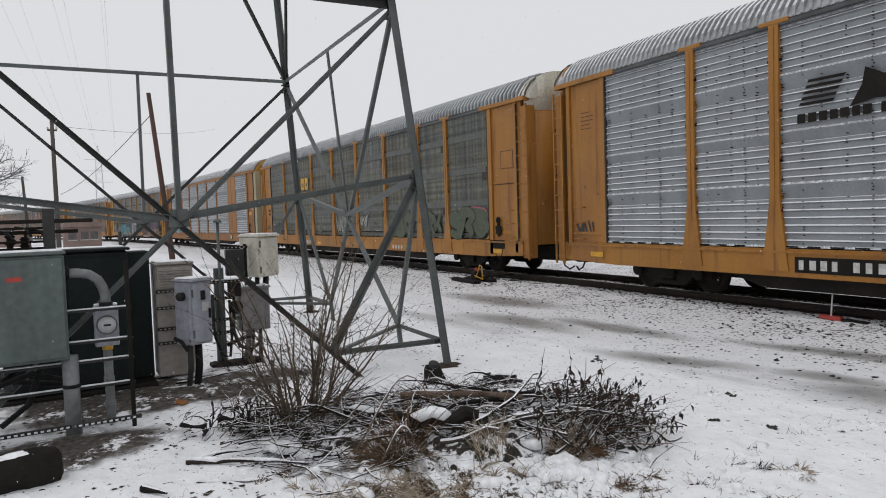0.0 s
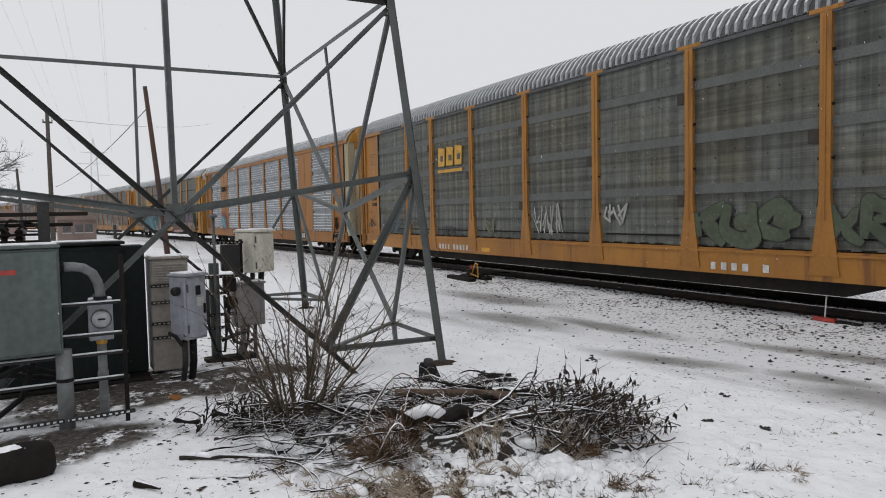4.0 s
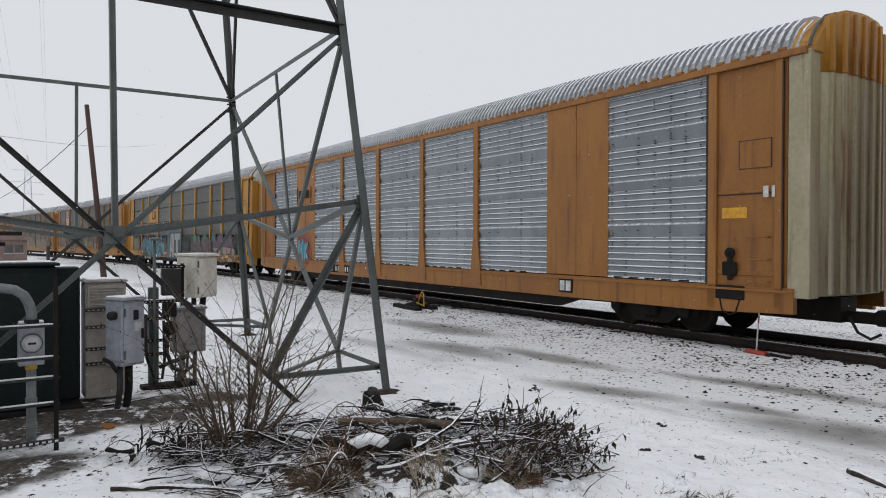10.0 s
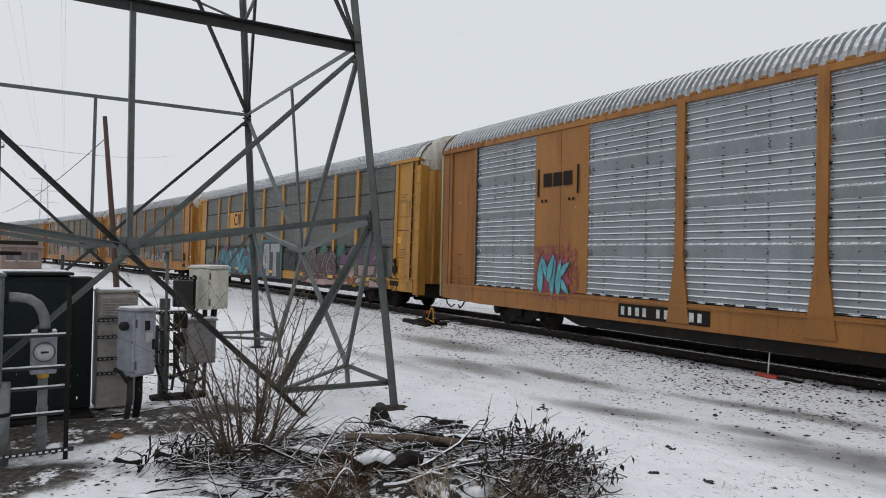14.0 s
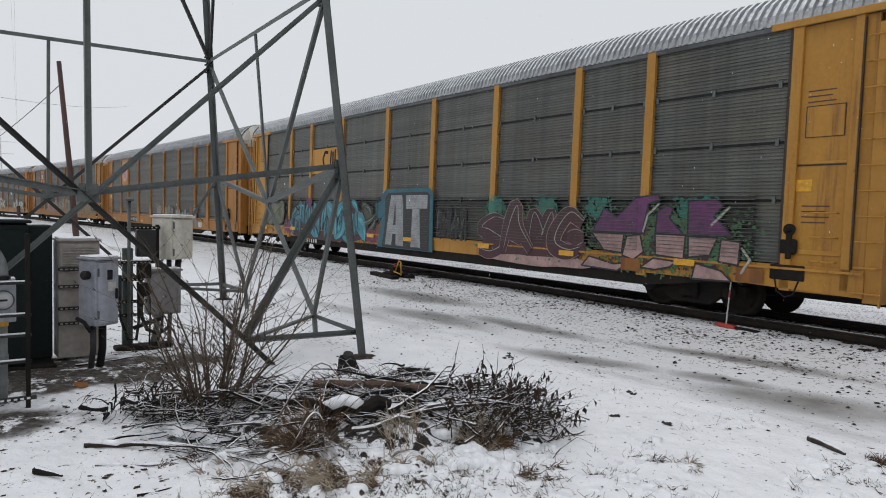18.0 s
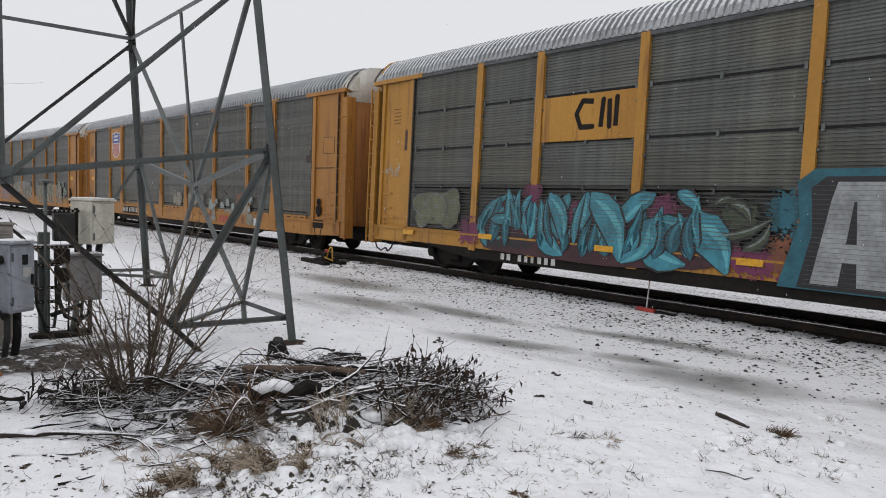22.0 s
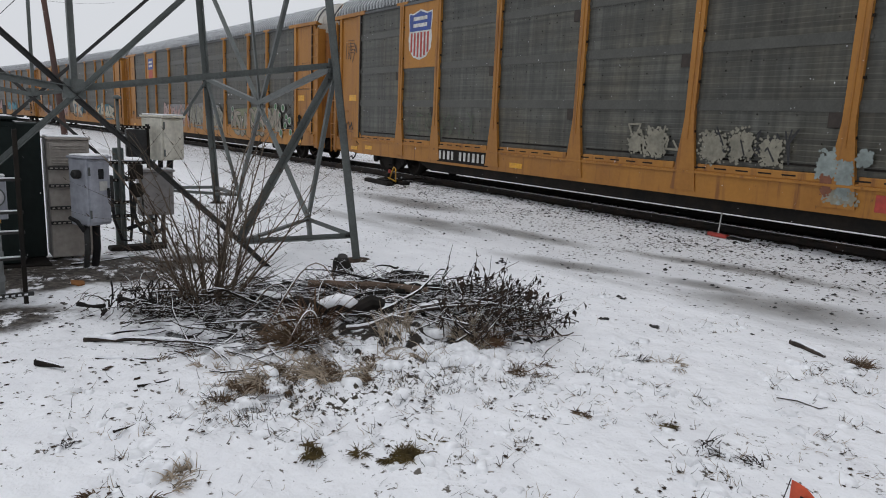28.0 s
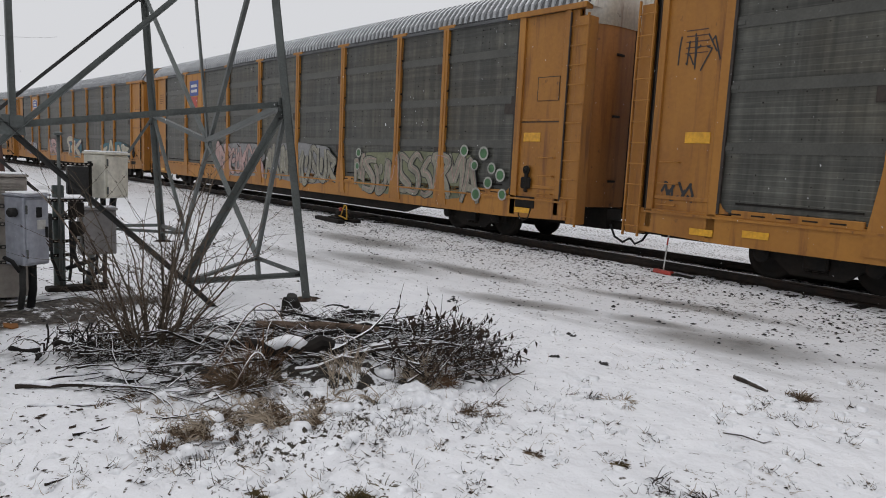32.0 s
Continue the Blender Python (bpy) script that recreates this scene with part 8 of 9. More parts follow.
        for q in pts:
            q.z = max(q.z, ground_z(q.x, q.y) + 0.004)
        tw.tube(pts, rs, 4, False)
    tagged(part("ground_twig_tangle", tw, BRANCH, hp, "loose dark twigs on the snow"), kind="stuff")
    # leaning stalks with curled dead leaves at the far end
    st, lf = Mesh(), Mesh()
    for i in range(120):
        u, v = rnd.gauss(1.3, 0.3), rnd.gauss(-0.2, 0.36)
        d = ax * rnd.gauss(0.6, 0.5) + ay * rnd.gauss(-0.05, 0.35) + Vector((0, 0, rnd.uniform(0.3, 0.95)))
        pts, rs = stick(rnd, heap_at(u, v), d, rnd.uniform(0.25, 0.6), 0.006, 0.16, 5)
        if not inside(pts, 1.25):
            continue
        st.tube(pts, rs, 4, False)
        if rnd.random() < 0.25:
            continue
        for k in range(rnd.randint(5, 12)):
            j = rnd.randint(1, 4)
            q = pts[j].lerp(pts[j + 1], rnd.random())
            e = Vector((rnd.gauss(0, 0.35), rnd.gauss(0, 0.35), -1 + rnd.gauss(0, 0.25))).normalized()
            w = e.cross(Vector((rnd.gauss(0, 1), rnd.gauss(0, 1), 0.2))).normalized() * rnd.uniform(0.009, 0.02)
            ln = rnd.uniform(0.04, 0.1)
            m1 = q + e * ln * 0.5 + e.cross(w).normalized() * 0.014
            lf.add([q, m1 + w, q + e * ln, m1 - w, m1 - e.cross(w).normalized() * 0.01], [(0, 1, 4), (1, 2, 4), (2, 3, 4), (3, 0, 4)])
    tagged(part("stalk_growth", st, BRANCH, hp, "dry dark weed stalks"), kind="stuff")
    tagged(part("leaf_growth", lf, DEADLEAF, hp, "curled dead dark brown leaves"), kind="stuff")
    # long pale canes that fan out of the far end
    for k in range(34):
        u, v = rnd.uniform(0.9, 1.55), rnd.uniform(-0.75, 0.3)
        d = ax * rnd.uniform(0.6, 1) + ay * rnd.gauss(-0.12, 0.3) + Vector((0, 0, rnd.uniform(0.08, 0.5)))
        pts, rs = stick(rnd, heap_at(u, v, 0.0), d, rnd.uniform(0.35, 0.75), 0.006, 0.04, 5)
        part("cane", Mesh().tube(pts, rs, 5), rnd.choice((BRANCH, BARK, BARK_GREY)), hp, smooth=True)
    for x0, y0, x1, y1, h, top in ((-5.42, 2.12, -5.1, 2.85, 0.5, 0.42), (-6.0, 2.2, -5.5, 2.6, 0.3, 0.2), (-5.25, 2.9, -4.9, 3.5, 0.22, 0.2), (-4.98, 2.2, -4.8, 2.48, 0.26, 0.05)):
        p, q = Vector((x0, y0, ground_z(x0, y0))), Vector((x1, y1, ground_z(x1, y1) + top * 0.4))
        pts = [p.lerp(q, k / 12) + Vector((0, 0, h * math.sin(math.pi * (k / 12) ** 1.5) + top * 0.2 * (k / 12))) for k in range(13)]
        can = part("arched_cane", Mesh().tube(pts, [0.0095 - 0.0004 * k for k in range(13)], 7), BARK, hp, "arched cane with snow along it", True)
        part("snow_cap", Mesh().tube([c + Vector((0, 0, 0.007)) for c in pts[2:11]], [0.003] + [0.007 * rnd.uniform(0.7, 1.1) for _ in range(7)] + [0.004], 6), SNOW_CLUMP, can, "snow along the cane", True)
    # snow caught between the branches, and cushions of it along the front
    for i in range(190):
        u, v = place(-0.7)
        p = heap_at(u, v, -0.07)
        r = rnd.uniform(0.04, 0.13)
        snow(p.x, p.y, p.z, r * 1.4, r * 0.75, r * 0.35, rnd.uniform(35, 80), (rnd.uniform(-8, 8), rnd.uniform(-8, 8)))
    for x, y, rx, ry, h in ((-4.08, 3.38, 0.2, 0.13, 0.11), (-4.1, 3.02, 0.17, 0.12, 0.08), (-4.06, 3.66, 0.16, 0.1, 0.09), (-4.35, 3.25, 0.16, 0.11, 0.09), (-4.4, 2.92, 0.14, 0.1, 0.08), (-3.9, 3.52, 0.14, 0.1, 0.07), (-4.62, 2.78, 0.15, 0.1, 0.08), (-4.2, 2.75, 0.12, 0.09, 0.06), (-4.25, 3.5, 0.13, 0.1, 0.1), (-6.85, 4.15, 0.3, 0.16, 0.12), (-6.5, 4.3, 0.2, 0.12, 0.1), (-5.0, 1.95, 0.13, 0.09, 0.06), (-5.3, 1.85, 0.15, 0.1, 0.06)):
        snow(x, y, ground_z(x, y) - 0.01, rx, ry, h * 0.7, rnd.uniform(40, 75))


make_heap()


def clump(name, label, cat, x, y, n, h, spread, mat, seed, droop=0.5, rad=0.0022, group="", kind=""):
    """A tuft of dry stems that bend over under their weight, in a few loose bunches."""
    rnd = random.Random(seed)
    ms = Mesh()
    z = ground_z(x, y)
    hubs = [(rnd.gauss(0, spread * 0.28), rnd.gauss(0, spread * 0.28), rnd.uniform(0, math.tau), rnd.uniform(0.6, 1.1)) for _ in range(4 + int(spread * 6))]
    for i in range(n):
        hx, hy, lean, tall = rnd.choice(hubs)
        p = Vector((hx + rnd.gauss(0, spread * 0.07), hy + rnd.gauss(0, spread * 0.07), -0.02))
        a = lean + rnd.gauss(0, 0.9)
        r = droop * rnd.uniform(0.15, 1.0)
        d = Vector((math.cos(a) * r, math.sin(a) * r, 1)).normalized()
        ln = h * tall * rnd.uniform(0.5, 1.15)
        pts, w = [p], rad * rnd.uniform(0.7, 1.3)
        for k in range(4):
            d = (d + Vector((rnd.gauss(0, 0.12), rnd.gauss(0, 0.12), -0.28 * droop * rnd.uniform(0.3, 1)))).normalized()
            q = pts[-1] + d * ln / 4
            q.z = max(q.z, 0.004 - 0.02 * (k == 0))
            pts.append(q)
        ms.tube(pts, [w, w, w * 0.8, w * 0.6, w * 0.25], 3, False)
    return solo(name, ms, mat, label, cat, pose(x, y, z), group, kind)


clump("weed_clump", "dense nest of brown dead weeds in the brush", "weed", -5.0, 2.36, 1500, 0.36, 0.24, BROWNWEED, 3, 1.75, 0.0038)
clump("straw_clump", "pale straw bent over the brown weeds", "weed", -4.95, 2.42, 200, 0.32, 0.26, STRAW, 8, 1.9, 0.0036)
clump("weed_clump", "tall russet weed clump in the brush", "weed", -5.2, 2.55, 240, 0.55, 0.24, RUSSET, 4, 0.8, 0.0036)
clump("weed_clump", "russet dead weed clump under the leafy canes", "weed", -4.4, 3.8, 700, 0.3, 0.42, RUSSET, 7, 1.4, 0.004)
clump("straw_clump", "upright pale dead stalks at the front of the brush", "weed", -4.65, 3.1, 90, 0.38, 0.3, STRAW, 6, 0.6, 0.0042)
clump("straw_clump", "pale straw leaning over the russet weeds", "weed", -4.35, 3.7, 110, 0.42, 0.3, STRAW, 9, 1.0, 0.0045)
for k, (x, y) in enumerate(((-4.42, 1.82), (-4.36, 2.2), (-4.5, 2.05), (-4.3, 2.55), (-4.55, 1.6), (-4.34, 2.85))):
    clump("grass_tuft", "dark wet grass between lumps of snow", "grass", x, y, 200, 0.08, 0.42, BROWNWEED, 190 + k, 1.8, 0.0045, group="grass tufts", kind="stuff")
    clump("straw_clump", "pale dead straw flattened over the snow", "weed", x, y, 150, 0.26, 0.36, STRAW, 90 + k, 1.9, 0.004, group="flattened straw", kind="stuff")


def make_bush():
    rnd = random.Random(21)
    bx, by = -6.35, 2.08
    b = thing("bare_bush", "leafless bush of thin spreading brown stems", "bush", pose(bx, by, ground_z(bx, by)))
    tw, bd = Mesh(), Mesh()
    for i in range(28):
        a = rnd.uniform(0, math.tau)
        lean = abs(rnd.gauss(0.12, 0.6))
        d = Vector((math.cos(a) * lean, math.sin(a) * lean, 1)).normalized()
        p = Vector((math.cos(a) * rnd.uniform(0, 0.16), math.sin(a) * rnd.uniform(0, 0.16), -0.05))
        ln = rnd.uniform(0.95, 2.2) * (1.0 - 0.25 * lean)
        pts, rs = stick(rnd, p, d, ln, rnd.uniform(0.008, 0.018), 0.085, 8)
        part("stem", Mesh().tube(pts, rs, 6), rnd.choice((BUSH_STEM, BUSH_STEM, BARK)), b, smooth=True)
        for k in range(rnd.randint(9, 15)):
            j = rnd.randint(1, 7)
            q = pts[j].lerp(pts[j + 1], rnd.random())
            e = (d + Vector((rnd.gauss(0, 0.85), rnd.gauss(0, 0.85), rnd.gauss(0.0, 0.3)))).normalized()
            tp, tr_ = stick(rnd, q, e, rnd.uniform(0.2, 0.75), max(0.003, rs[j] * 0.5), 0.15, 4)
            tw.tube(tp, tr_, 4, False)
            for t_ in range(3):
                s = tp[rnd.randint(1, 4)]
                h = rnd.uniform(0.007, 0.02)
                bd.add([s + Vector((h, 0, 0)), s + Vector((0, h, 0)), s + Vector((-h, 0, h)), s + Vector((0, -h, h * 2))], [(0, 1, 2), (0, 2, 3), (0, 3, 1), (1, 3, 2)])
    tagged(part("side_twig_growth", tw, BUSH_STEM, b, "thin reddish side twigs"), kind="stuff")
    tagged(part("bud_growth", bd, DEADLEAF, b, "small dry buds and leaf scraps"), kind="stuff")
    lo = Mesh()
    for i in range(60):
        a = rnd.uniform(0, math.tau)
        d = Vector((math.cos(a), math.sin(a), rnd.uniform(0.2, 1.3)))
        pts, rs = stick(rnd, (rnd.gauss(0, 0.2), rnd.gauss(0, 0.22), 0), d, rnd.uniform(0.25, 0.75), rnd.uniform(0.002, 0.005), 0.2, 4)
        lo.tube(pts, rs, 4, False)
    tagged(part("low_shoot_growth", lo, BARK, b, "low shoots round the base"), kind="stuff")


make_bush()


def make_root_pile():
    rnd = random.Random(31)
    x0, y0 = -6.85, 1.62
    rp = thing("root_pile", "dark pile of roots and arched dead stalks beside the bush", "brush heap", pose(x0, y0, ground_z(x0, y0)))
    for k in range(12):
        a = rnd.uniform(0, math.pi)
        d = Vector((math.cos(a), math.sin(a), rnd.uniform(-0.08, 0.08)))
        p = Vector((rnd.gauss(0.05, 0.2), rnd.gauss(0.05, 0.24), rnd.uniform(0.03, 0.13)))
        ln = rnd.uniform(0.18, 0.36)
        pts, rs = stick(rnd, p - d * ln / 2, d, ln, 0.07, 0.12, 5)
        rs = [rnd.uniform(0.012, 0.026) for _ in rs]
        part("root", Mesh().tube(pts, rs, 8), CHARRED, rp, smooth=True)
    for k in range(62):
        a = rnd.uniform(0, math.tau)
        p = Vector((rnd.gauss(0, 0.16), rnd.gauss(0, 0.2), rnd.uniform(0.0, 0.12)))
        reach, top = rnd.uniform(0.15, 0.55), rnd.uniform(0.05, 0.22)
        side = Vector((math.cos(a), math.sin(a), 0))
        pts = [p + side * reach * (j / 6) + Vector((rnd.gauss(0, 0.012), rnd.gauss(0, 0.012), top * math.sin(math.pi * (j / 6) ** 0.75))) for j in range(7)]
        for q in pts:
            q.z = max(q.z, 0.01)
        r = rnd.uniform(0.004, 0.011)
        part("rootlet", Mesh().tube(pts, [r * (1 - 0.1 * j) for j in range(7)], 5), rnd.choice((BRANCH, BRANCH, CHARRED, BARK_GREY)), rp, smooth=True)


make_root_pile()
clump("dry_growth", "dry brown twigs growing over the mud", "weed", -8.35, 2.2, 55, 0.4, 1.4, BARK, 61, 1.5, 0.0035, kind="stuff")
clump("dry_growth", "dry brown twigs growing over the mud", "weed", -7.6, 1.95, 55, 0.42, 1.1, BARK, 62, 1.3, 0.0035, kind="stuff")
clump("dry_growth", "dry brown twigs growing over the mud", "weed", -9.4, 2.3, 45, 0.3, 1.0, BARK, 63, 1.5, 0.0035, kind="stuff")
pt = thing("tree_stump", "small dark stump with a pale cut face", "stump", pose(-7.3, 4.05, ground_z(-7.3, 4.05), 0, -12, 25))
part("stump_body", Mesh().lathe((0, 0, 0), (0, 0, 1), [(-0.05, 0.15), (0.05, 0.14), (0.15, 0.115), (0.22, 0.1), (0.26, 0.075), (0.28, 0.03)], 14), CHARRED, pt, "", True)
part("cut_face", Mesh().lathe((0.04, -0.02, 0.225), (0.5, -0.2, 1), [(0, 0.07), (0.055, 0.06)], 14), STONE, pt)
part("snow_rim", Mesh().lathe((0, 0, 0.268), (0, 0, 1), [(-0.02, 0.075), (0.01, 0.06), (0.018, 0.02)], 12), SNOW_CLUMP, pt, "snow on the stump", True)
cb = thing("cut_branch", "short dark branch lying on the snow", "branch", pose(-2.72, 6.42, ground_z(-2.72, 6.42) + 0.015, 0, 0, -8))
part("wood", Mesh().tube([(-0.2, 0.05, 0), (-0.13, 0.03, 0.012), (-0.02, 0.015, 0.006), (0.09, -0.02, 0.01), (0.2, -0.06, 0)], [0.03, 0.042, 0.03, 0.034, 0.014], 10), BARK_GREY, cb, "", True)
part("snow_cap", Mesh().tube([(-0.14, 0.03, 0.028), (0.0, 0.01, 0.026), (0.1, -0.02, 0.03)], [0.004, 0.016, 0.004], 8), SNOW_CLUMP, cb, "thin snow on the branch", True)
cs = Mesh().tube([(-0.14, 0, 0.015), (0, 0.02, 0.02), (0.15, -0.03, 0.015), (0.2, 0.03, 0.02)], [0.006, 0.009, 0.007, 0.003], 6)
solo("fallen_twig", cs, BARK_GREY, "crooked fallen twig on the snow", "twig", pose(-2.16, 5.05, ground_z(-2.16, 5.05), 0, 0, 20), smooth=True)
# low flattened grass, browner where it is wet
for k, (x, y, n, h, w, mat) in enumerate(((-3.35, 1.63, 170, 0.1, 0.16, OLIVE), (-3.16, 1.89, 60, 0.1, 0.09, OLIVE), (-3.02, 2.08, 480, 0.14, 0.24, OLIVE), (-3.1, 2.31, 45, 0.1, 0.12, OLIVE), (-3.46, 0.46, 150, 0.1, 0.2, BROWNWEED), (-3.3, 0.66, 150, 0.1, 0.2, BROWNWEED), (-3.54, 0.92, 120, 0.12, 0.22, STRAW), (-4.2, 0.48, 60, 0.08, 0.12, BRANCH),
        (-2.87, 3.43, 90, 0.08, 0.09, BROWNWEED), (-2.43, 3.78, 90, 0.08, 0.1, OLIVE), (-2.26, 6.42, 260, 0.13, 0.2, BROWNWEED), (-2.3, 6.5, 90, 0.12, 0.16, STRAW), (-3.42, 4.79, 110, 0.13, 0.2, BRANCH), (-3.15, 4.95, 90, 0.15, 0.2, STRAW), (-2.0, 3.7, 90, 0.12, 0.25, BRANCH), (-5.0, 1.75, 60, 0.15, 0.3, STRAW), (-5.4, 1.6, 60, 0.14, 0.3, BROWNWEED), (-4.35, 1.75, 110, 0.1, 0.3, BROWNWEED), (-4.2, 2.6, 90, 0.1, 0.3, BROWNWEED), (-3.75, 3.75, 140, 0.16, 0.3, BROWNWEED))):
    clump("grass_tuft", "flattened dead grass tuft poking through snow", "grass", x, y, n, h, w, mat, 40 + k, 1.6, 0.0038, group="grass tufts", kind="stuff")
for x, y, yaw, ln, r in ((-5.8, 1.45, 55, 1.25, 0.024), (-5.5, 1.25, 70, 0.7, 0.016), (-5.55, 0.6, 30, 0.26, 0.035), (-4.9, 1.22, 100, 0.34, 0.012), (-4.2, 0.85, 110, 0.22, 0.01), (-5.2, 1.75, 20, 0.6, 0.012), (-6.1, 1.35, 80, 0.7, 0.014), (-9.45, 2.1, 96, 1.5, 0.014)):
    rnd = random.Random(int(-x * 100))
    pts, rs = stick(rnd, (-ln / 2, 0, 0.02), (1, 0, 0), ln, r, 0.1, 9)
    for q in pts:
        q.z = max(r * 0.7, min(q.z, 0.05))
    fb = solo("fallen_branch", Mesh().tube(pts, rs, 7), BRANCH, "fallen branch half sunk in the snow", "branch", pose(x, y, ground_z(x, y), 0, 0, yaw), "fallen branches", smooth=True)
    if ln > 0.6:
        part("snow_cap", Mesh().tube([q + Vector((0, 0, w * 0.95)) for q, w in zip(pts, rs)], [w * k for w, k in zip(rs, (0.3, 1.1, 1.3, 0.1, 0.9, 1.35, 1.2, 0.15, 1.2, 0.3))], 6), SNOW_CLUMP, fb, "snow along the branch", True)
lp = thing("short_log", "short black log with a slab of snow on it", "log", pose(-6.87, 4.72, ground_z(-6.87, 4.72), 0, 0, 58))
part("wood", Mesh().tube([(-0.2, 0, 0.05), (-0.1, 0.01, 0.06), (0.08, -0.01, 0.055), (0.2, 0, 0.05)], [0.05, 0.062, 0.058, 0.05], 10), CHARRED, lp, "", True)
part("snow_cap", Mesh().tube([(-0.19, 0, 0.09), (-0.05, 0.01, 0.1), (0.12, 0, 0.095), (0.19, 0, 0.085)], [0.012, 0.034, 0.03, 0.008], 8), SNOW_CLUMP, lp, "snow on the log", True)


def scatter():
    """Stones, leaf scraps and snow lumps over the open ground."""
    rnd = random.Random(77)
    unit = [(1, 0, 0), (-0.9, 0.1, 0), (0.1, 0.8, 0.05), (0, -0.85, 0), (0.1, 0.05, 0.6), (-0.1, 0, -0.5)]
    fac = [(0, 2, 4), (2, 1, 4), (1, 3, 4), (3, 0, 4), (2, 0, 5), (1, 2, 5), (3, 1, 5), (0, 3, 5)]

    def lump(ms, x, y, r, flat=1.0, dz=0.3):
        a = rnd.uniform(0, math.tau)
        ca, sa = math.cos(a), math.sin(a)
        z = ground_z(x, y) + r * dz * 0.5
        j = [(u * rnd.uniform(0.7, 1.3), v * rnd.uniform(0.7, 1.3), w * flat * rnd.uniform(0.7, 1.3)) for u, v, w in unit]
        ms.add([(x + (u * ca - v * sa) * r, y + (u * sa + v * ca) * r, z + w * r) for u, v, w in j], fac)

    st = Mesh()
    for i in range(6200):
        s = rnd.uniform(-2, 40) if i % 3 else rnd.uniform(0, 18)
        off = -HALF - abs(rnd.gauss(0, 1.7)) + 0.3
        p = track_point(s, off)
        if p.y > 5.5 and noise.noise((p.x * 0.8, p.y * 1.6, 2.0)) + 0.5 * noise.noise((p.x * 2.5, p.y * 3, 6.0)) > rnd.uniform(-0.35, 0.3):
            lump(st, p.x, p.y, rnd.choice((0.01, 0.013, 0.016, 0.02, 0.026, 0.036)) * rnd.uniform(0.8, 1.2), 0.7)
    for i in range(2600):
        s = rnd.uniform(-2, 30)
        p = track_point(s, rnd.uniform(-1.3, 1.6))
        lump(st, p.x, p.y, rnd.uniform(0.02, 0.045))
    solo("ballast_stones", st, STONE, "dark ballast stones showing through the snow", "stones", kind="stuff")
    pb = Mesh()
    for i in range(900):
        x, y = rnd.uniform(-14, 0.5), rnd.uniform(0.8, 10)
        if (x + 5.7) ** 2 / 4 + (y - 3.1) ** 2 / 3 > 1:
            lump(pb, x, y, rnd.choice((0.006, 0.008, 0.011) if x > -5 and y < 6.3 else (0.008, 0.012, 0.016, 0.028)) * rnd.uniform(0.7, 1.3), 0.7)
    for x, y in ((-4.82, 6.4), (-7.1, 6.5), (-7.2, 6.62), (-3.9, 5.75), (-4.35, 5.5), (-5.6, 8.3)):
        for k in range(4):
            lump(pb, x + rnd.gauss(0, 0.04), y + rnd.gauss(0, 0.04), rnd.uniform(0.02, 0.045))
    solo("loose_pebbles", pb, STONE, "loose dark pebbles on the snow", "stones", kind="stuff")
    gr, wd = Mesh(), Mesh()
    for i in range(110):
        x, y = rnd.uniform(-5.8, 0.3), rnd.uniform(0.2, 6.6)
        if (x + 5.7) ** 2 / 3.6 + (y - 3.1) ** 2 / 2.6 < 1 or math.hypot(x, y) < 1.3:
            continue
        for k in range(rnd.randint(3, 9)):
            a = rnd.uniform(0, math.tau)
            px, py = x + rnd.gauss(0, 0.07), y + rnd.gauss(0, 0.07)
            pts, rs = stick(rnd, (px, py, ground_z(px, py) - 0.01), (math.cos(a), math.sin(a), rnd.uniform(0.05, 0.9)), rnd.uniform(0.04, 0.12), 0.0026, 0.25, 3)
            (gr if rnd.random() < 0.5 else wd).tube(pts, rs, 3, False)
    for i in range(420):
        x, y = (rnd.gauss(-4.3, 0.45), rnd.gauss(2.3, 0.65)) if i % 3 else (rnd.gauss(-3.7, 0.5), rnd.gauss(3.6, 0.6))
        if noise.noise((x * 3.0, y * 3.0, 7.7)) ** 2 > 0.03:
            continue
        for k in range(rnd.randint(4, 9)):
            a = rnd.uniform(0, math.tau)
            px, py = x + rnd.gauss(0, 0.035), y + rnd.gauss(0, 0.035)
            pts, rs = stick(rnd, (px, py, ground_z(px, py) - 0.015), (math.cos(a), math.sin(a), rnd.uniform(0.1, 1.0)), rnd.uniform(0.04, 0.12), 0.0035, 0.3, 3)
            (wd if rnd.random() < 0.7 else gr).tube(pts, rs, 3, False)
    dk = Mesh()
    for i in range(1000):
        x, y = rnd.uniform(-8.8, -4.6), rnd.uniform(-0.6, 2.2)
        if noise.noise((x * 1.4, y * 2.2, 8.0)) > -0.05 + rnd.uniform(-0.2, 0.2):
            lump(dk, x, y, rnd.choice((0.006, 0.008, 0.01, 0.014, 0.02, 0.03)) * rnd.uniform(0.8, 1.2), 0.22, 0.3)
    # tufts that the snow has half buried: dark turf, blades and loose lumps of snow between them
    sl = Mesh()

    def dome(x, y, r, high):
        z, o, n = ground_z(x, y), len(sl.v), 9
        turn, thin = rnd.uniform(0, math.tau), rnd.uniform(0.6, 1.0)
        edge = [rnd.uniform(0.6, 1.4) for _ in range(n)]
        for h, q in ((-0.02, 1.15), (high * 0.55, 0.92), (high * 0.95, 0.55)):
            for t in range(n):
                a = math.tau * t / n
                u, v = math.cos(a) * r * q * edge[t], math.sin(a) * r * q * edge[t] * thin
                sl.v.append((x + u * math.cos(turn) - v * math.sin(turn), y + u * math.sin(turn) + v * math.cos(turn), z + h * rnd.uniform(0.9, 1.1)))
        sl.v.append((x, y, z + high))
        sl.f += [(o + b * n + t, o + b * n + (t + 1) % n, o + (b + 1) * n + (t + 1) % n, o + (b + 1) * n + t) for b in range(2) for t in range(n)]
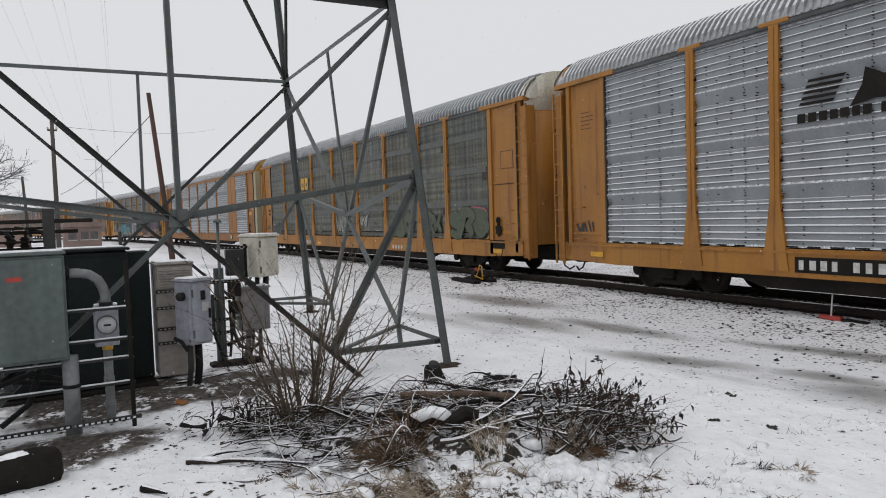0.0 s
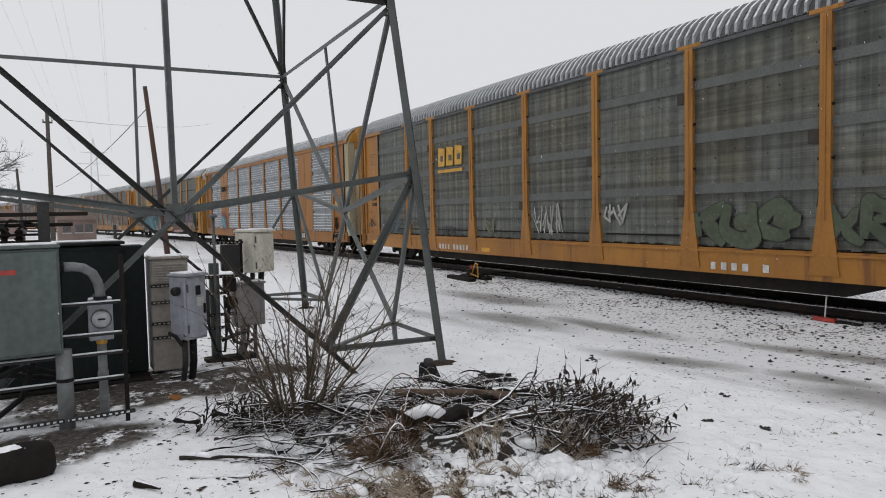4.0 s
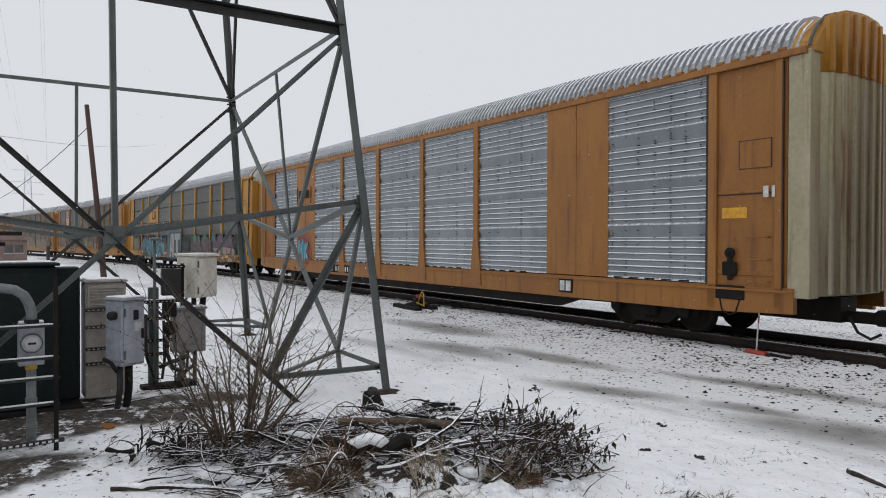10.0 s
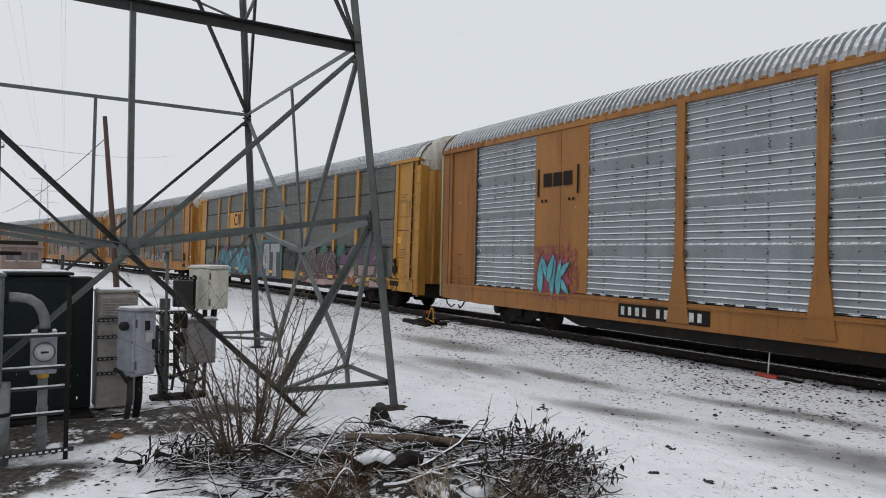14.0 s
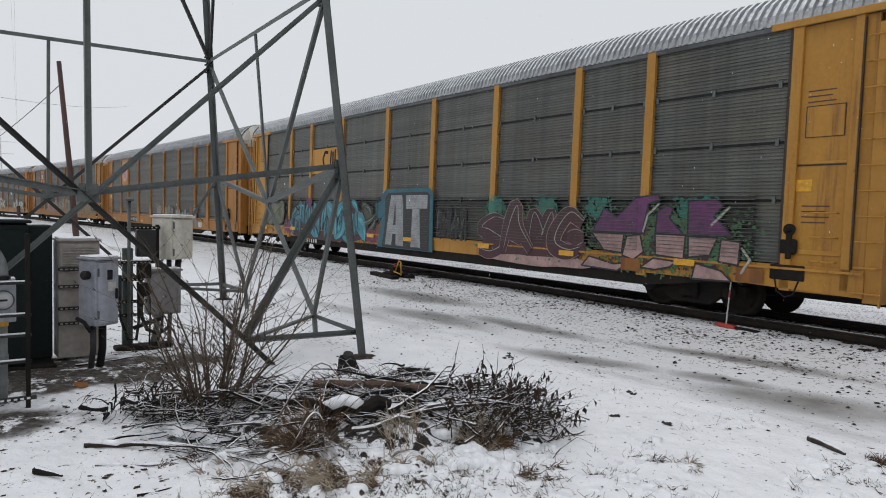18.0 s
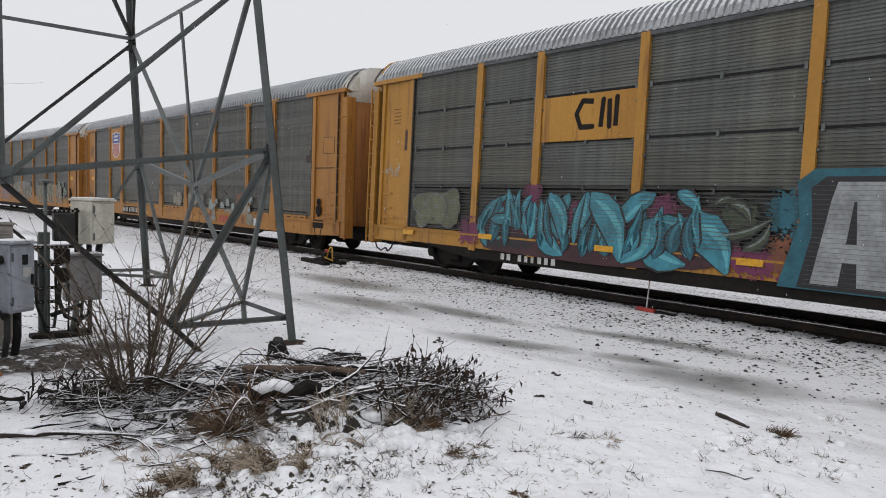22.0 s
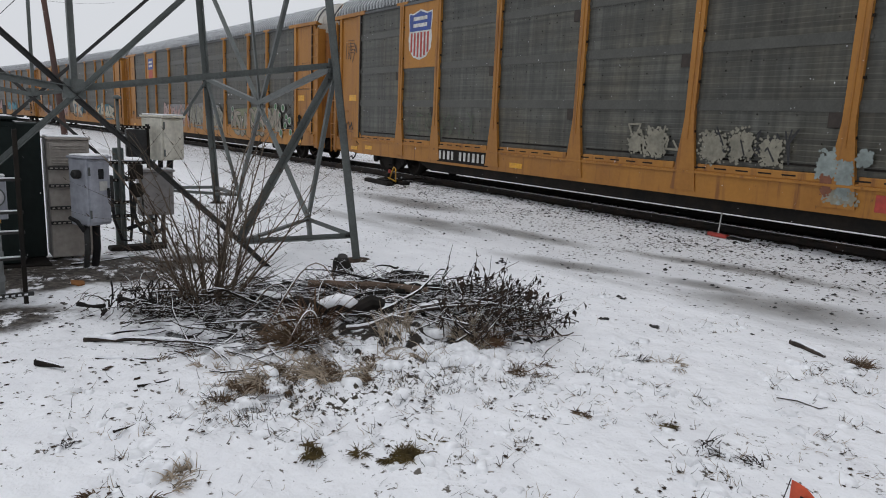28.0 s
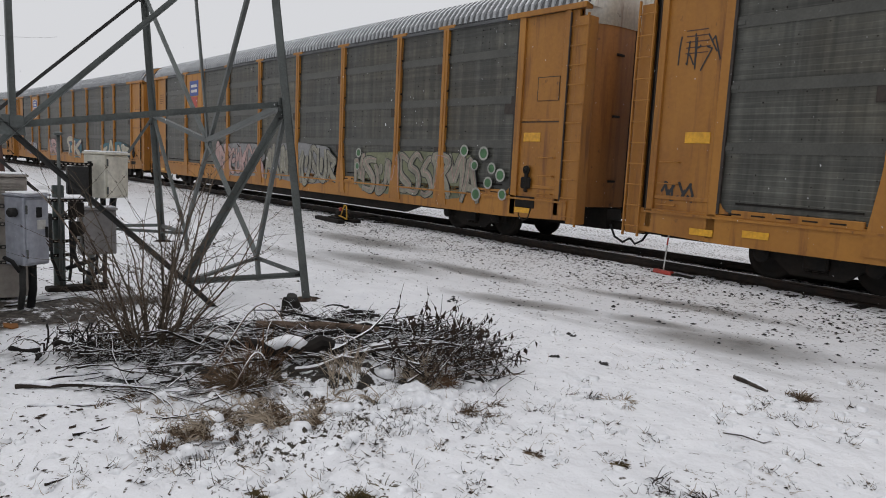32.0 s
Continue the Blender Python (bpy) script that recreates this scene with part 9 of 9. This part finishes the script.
        sl.f += [(o + 2 * n + t, o + 2 * n + (t + 1) % n, o + 3 * n) for t in range(n)]

    band = ((-4.46, 1.51), (-4.41, 1.73), (-4.37, 1.94), (-4.24, 2.33), (-3.9, 1.73), (-3.8, 1.9), (-4.14, 1.55), (-4.04, 1.27), (-4.09, 2.6), (-4.36, 2.95), (-4.0, 3.26), (-3.8, 3.11), (-3.6, 2.7), (-3.5, 3.5), (-3.9, 3.75), (-4.3, 3.5))
    lone = ((-3.35, 1.63), (-3.1, 1.95), (-3.46, 0.46), (-3.54, 0.92), (-4.2, 0.48), (-2.87, 3.43), (-2.43, 3.78), (-2.3, 6.4), (-3.42, 4.79), (-3.2, 4.95), (-1.89, 3.74), (-1.94, 3.48), (-1.84, 3.06), (-2.4, 6.05), (-1.78, 6.16), (-1.66, 4.53), (-1.71, 4.96), (-2.98, 3.14), (-2.69, 2.47), (-1.72, 3.39), (-1.38, 4.14), (-2.75, 2.78), (-2.11, 7.3), (-2.3, 5.7), (-2.0, 5.8), (-1.6, 5.7), (-2.5, 4.4), (-2.9, 4.3), (-3.4, 4.2))
    spots = [(x, y, 0.2, 7, 20) for x, y in band] + [(x, y, 0.1, 3, 7) for x, y in lone]
    while len(spots) < 120:
        x, y = rnd.uniform(-5.2, -0.2), rnd.uniform(0.3, 6.9)
        if noise.noise((x * 0.8, y * 0.8, 5.0)) > -0.05 and (x + 5.7) ** 2 / 4 + (y - 3.1) ** 2 / 3 > 1 and math.hypot(x, y) > 1.3:
            spots.append((x, y, 0.09, rnd.randint(1, 3), rnd.randint(1, 3)))
    for x, y, w, lumps, turf in spots:
        for k in range(turf):
            px, py = x + rnd.gauss(0, w * 0.8), y + rnd.gauss(0, w * 0.8)
            lump(dk, px, py, rnd.uniform(0.006, 0.022), 0.3, 0.6)
            for j in range(rnd.randint(2, 7)):
                a = rnd.uniform(0, math.tau)
                bx, by = px + rnd.gauss(0, 0.02), py + rnd.gauss(0, 0.02)
                pts, rs = stick(rnd, (bx, by, ground_z(bx, by) - 0.01), (math.cos(a), math.sin(a), rnd.uniform(0.1, 1.1)), rnd.uniform(0.03, 0.11), 0.003, 0.28, 3)
                (wd if rnd.random() < 0.65 else gr).tube(pts, rs, 3, False)
        for k in range(lumps):
            r = rnd.uniform(0.028, 0.075)
            dome(x + rnd.gauss(0, w), y + rnd.gauss(0, w), r, r * rnd.uniform(0.2, 0.42))
    solo("leaf_litter", dk, DEADLEAF, "dark leaf scraps and turf in the snow", "leaf litter", kind="stuff")
    solo("sparse_grass", gr, STRAW, "sparse dry grass blades through the snow", "grass", kind="stuff")
    solo("sparse_weeds", wd, BRANCH, "sparse dark stems through the snow", "weeds", kind="stuff")
    solo("snow_lumps", sl, SNOW_CLUMP, "loose lumps of fresh snow over the tufts", "snow", kind="stuff", smooth=True)


scatter()

# ---- falling snow ----
def make_snowfall():
    rnd = random.Random(5)
    ms = Mesh()
    for i in range(5200):
        x, y, z = rnd.uniform(-15, -1.6), rnd.uniform(-2.5, 10.8), rnd.uniform(0.05, 33)
        r = rnd.choice((0.002, 0.003, 0.003, 0.004, 0.006)) if x < -5 or y > 5 else 0.0024
        ms.add([(x + r, y, z), (x - r, y + r * 0.6, z + r), (x, y - r, z + r * 1.5), (x, y, z - r * 2)], [(0, 1, 2), (0, 3, 1), (1, 3, 2), (2, 3, 0)])
    return solo("falling_snow", ms, SNOW_CLUMP, "small snowflakes falling through the air", "snowflakes", kind="stuff")


SNOWFALL = make_snowfall()
# ---- what moves ----
# seconds and the place (metres to the west) of the first car's left end
TRAVEL = [(0, 14.55), (1, 10.72), (2, 6.89), (3, 3.07), (4, -0.75), (5, -4.56), (6, -8.36), (7, -12.16), (8, -15.96), (9, -19.74), (10, -23.53), (11, -27.30), (12, -31.07), (13, -34.84), (14, -38.60), (15, -42.35), (16, -46.10), (17, -49.84), (18, -53.58), (19, -57.30), (20, -61.07), (21, -64.88), (22, -68.58), (23, -72.29), (24, -75.99), (25, -79.66), (26, -83.33), (27, -86.99), (28, -90.67), (29, -94.34), (30, -98.01), (31, -101.67), (32, -105.33)]


SLACK = (-0.23, -0.2, -0.17, -0.03, -0.07, -0.1)   # play in the couplings


def car_pose(s_left):
    """A car whose left end lies at s_left, standing on the curve by its two bogies."""
    a, b = s_left - 3.6, s_left - LBODY + 3.6
    p, q = track_point(a), track_point(b)
    d = q - p
    mid = (p + q) / 2
    return pose(mid.x, mid.y, RAIL_Z, 0, 0, math.degrees(math.atan2(d.y, d.x)))


def motions():
    ts, ss = [t for t, _ in TRAVEL], [s for _, s in TRAVEL]
    place = lambda t: float(np.interp(t, ts, ss))
    times = [float(t) for t in range(0, 33)]
    for i, car in enumerate(CARS):
        walk(car, [(t, car_pose(place(t) + LCAR * i + SLACK[min(i, 5)]) @ pose(0, 0, 0, -1.0 if i == 3 else 0)) for t in times])
    walk(SNOWFALL, [(t, pose(0.02 * t, 0.05 * t, -0.85 * t)) for t in times])
    # the wheels of the cars that pass near the camera turn
    step = 0.1
    k = int(32.0 / step) + 1
    for w in WHEELS[:24]:
        at = w.matrix_basis.translation.copy()
        walk(w, [(j * step, pose(at.x, at.y, at.z, 0, math.degrees((ss[0] - place(j * step)) / 0.42), 0)) for j in range(k)])


motions()
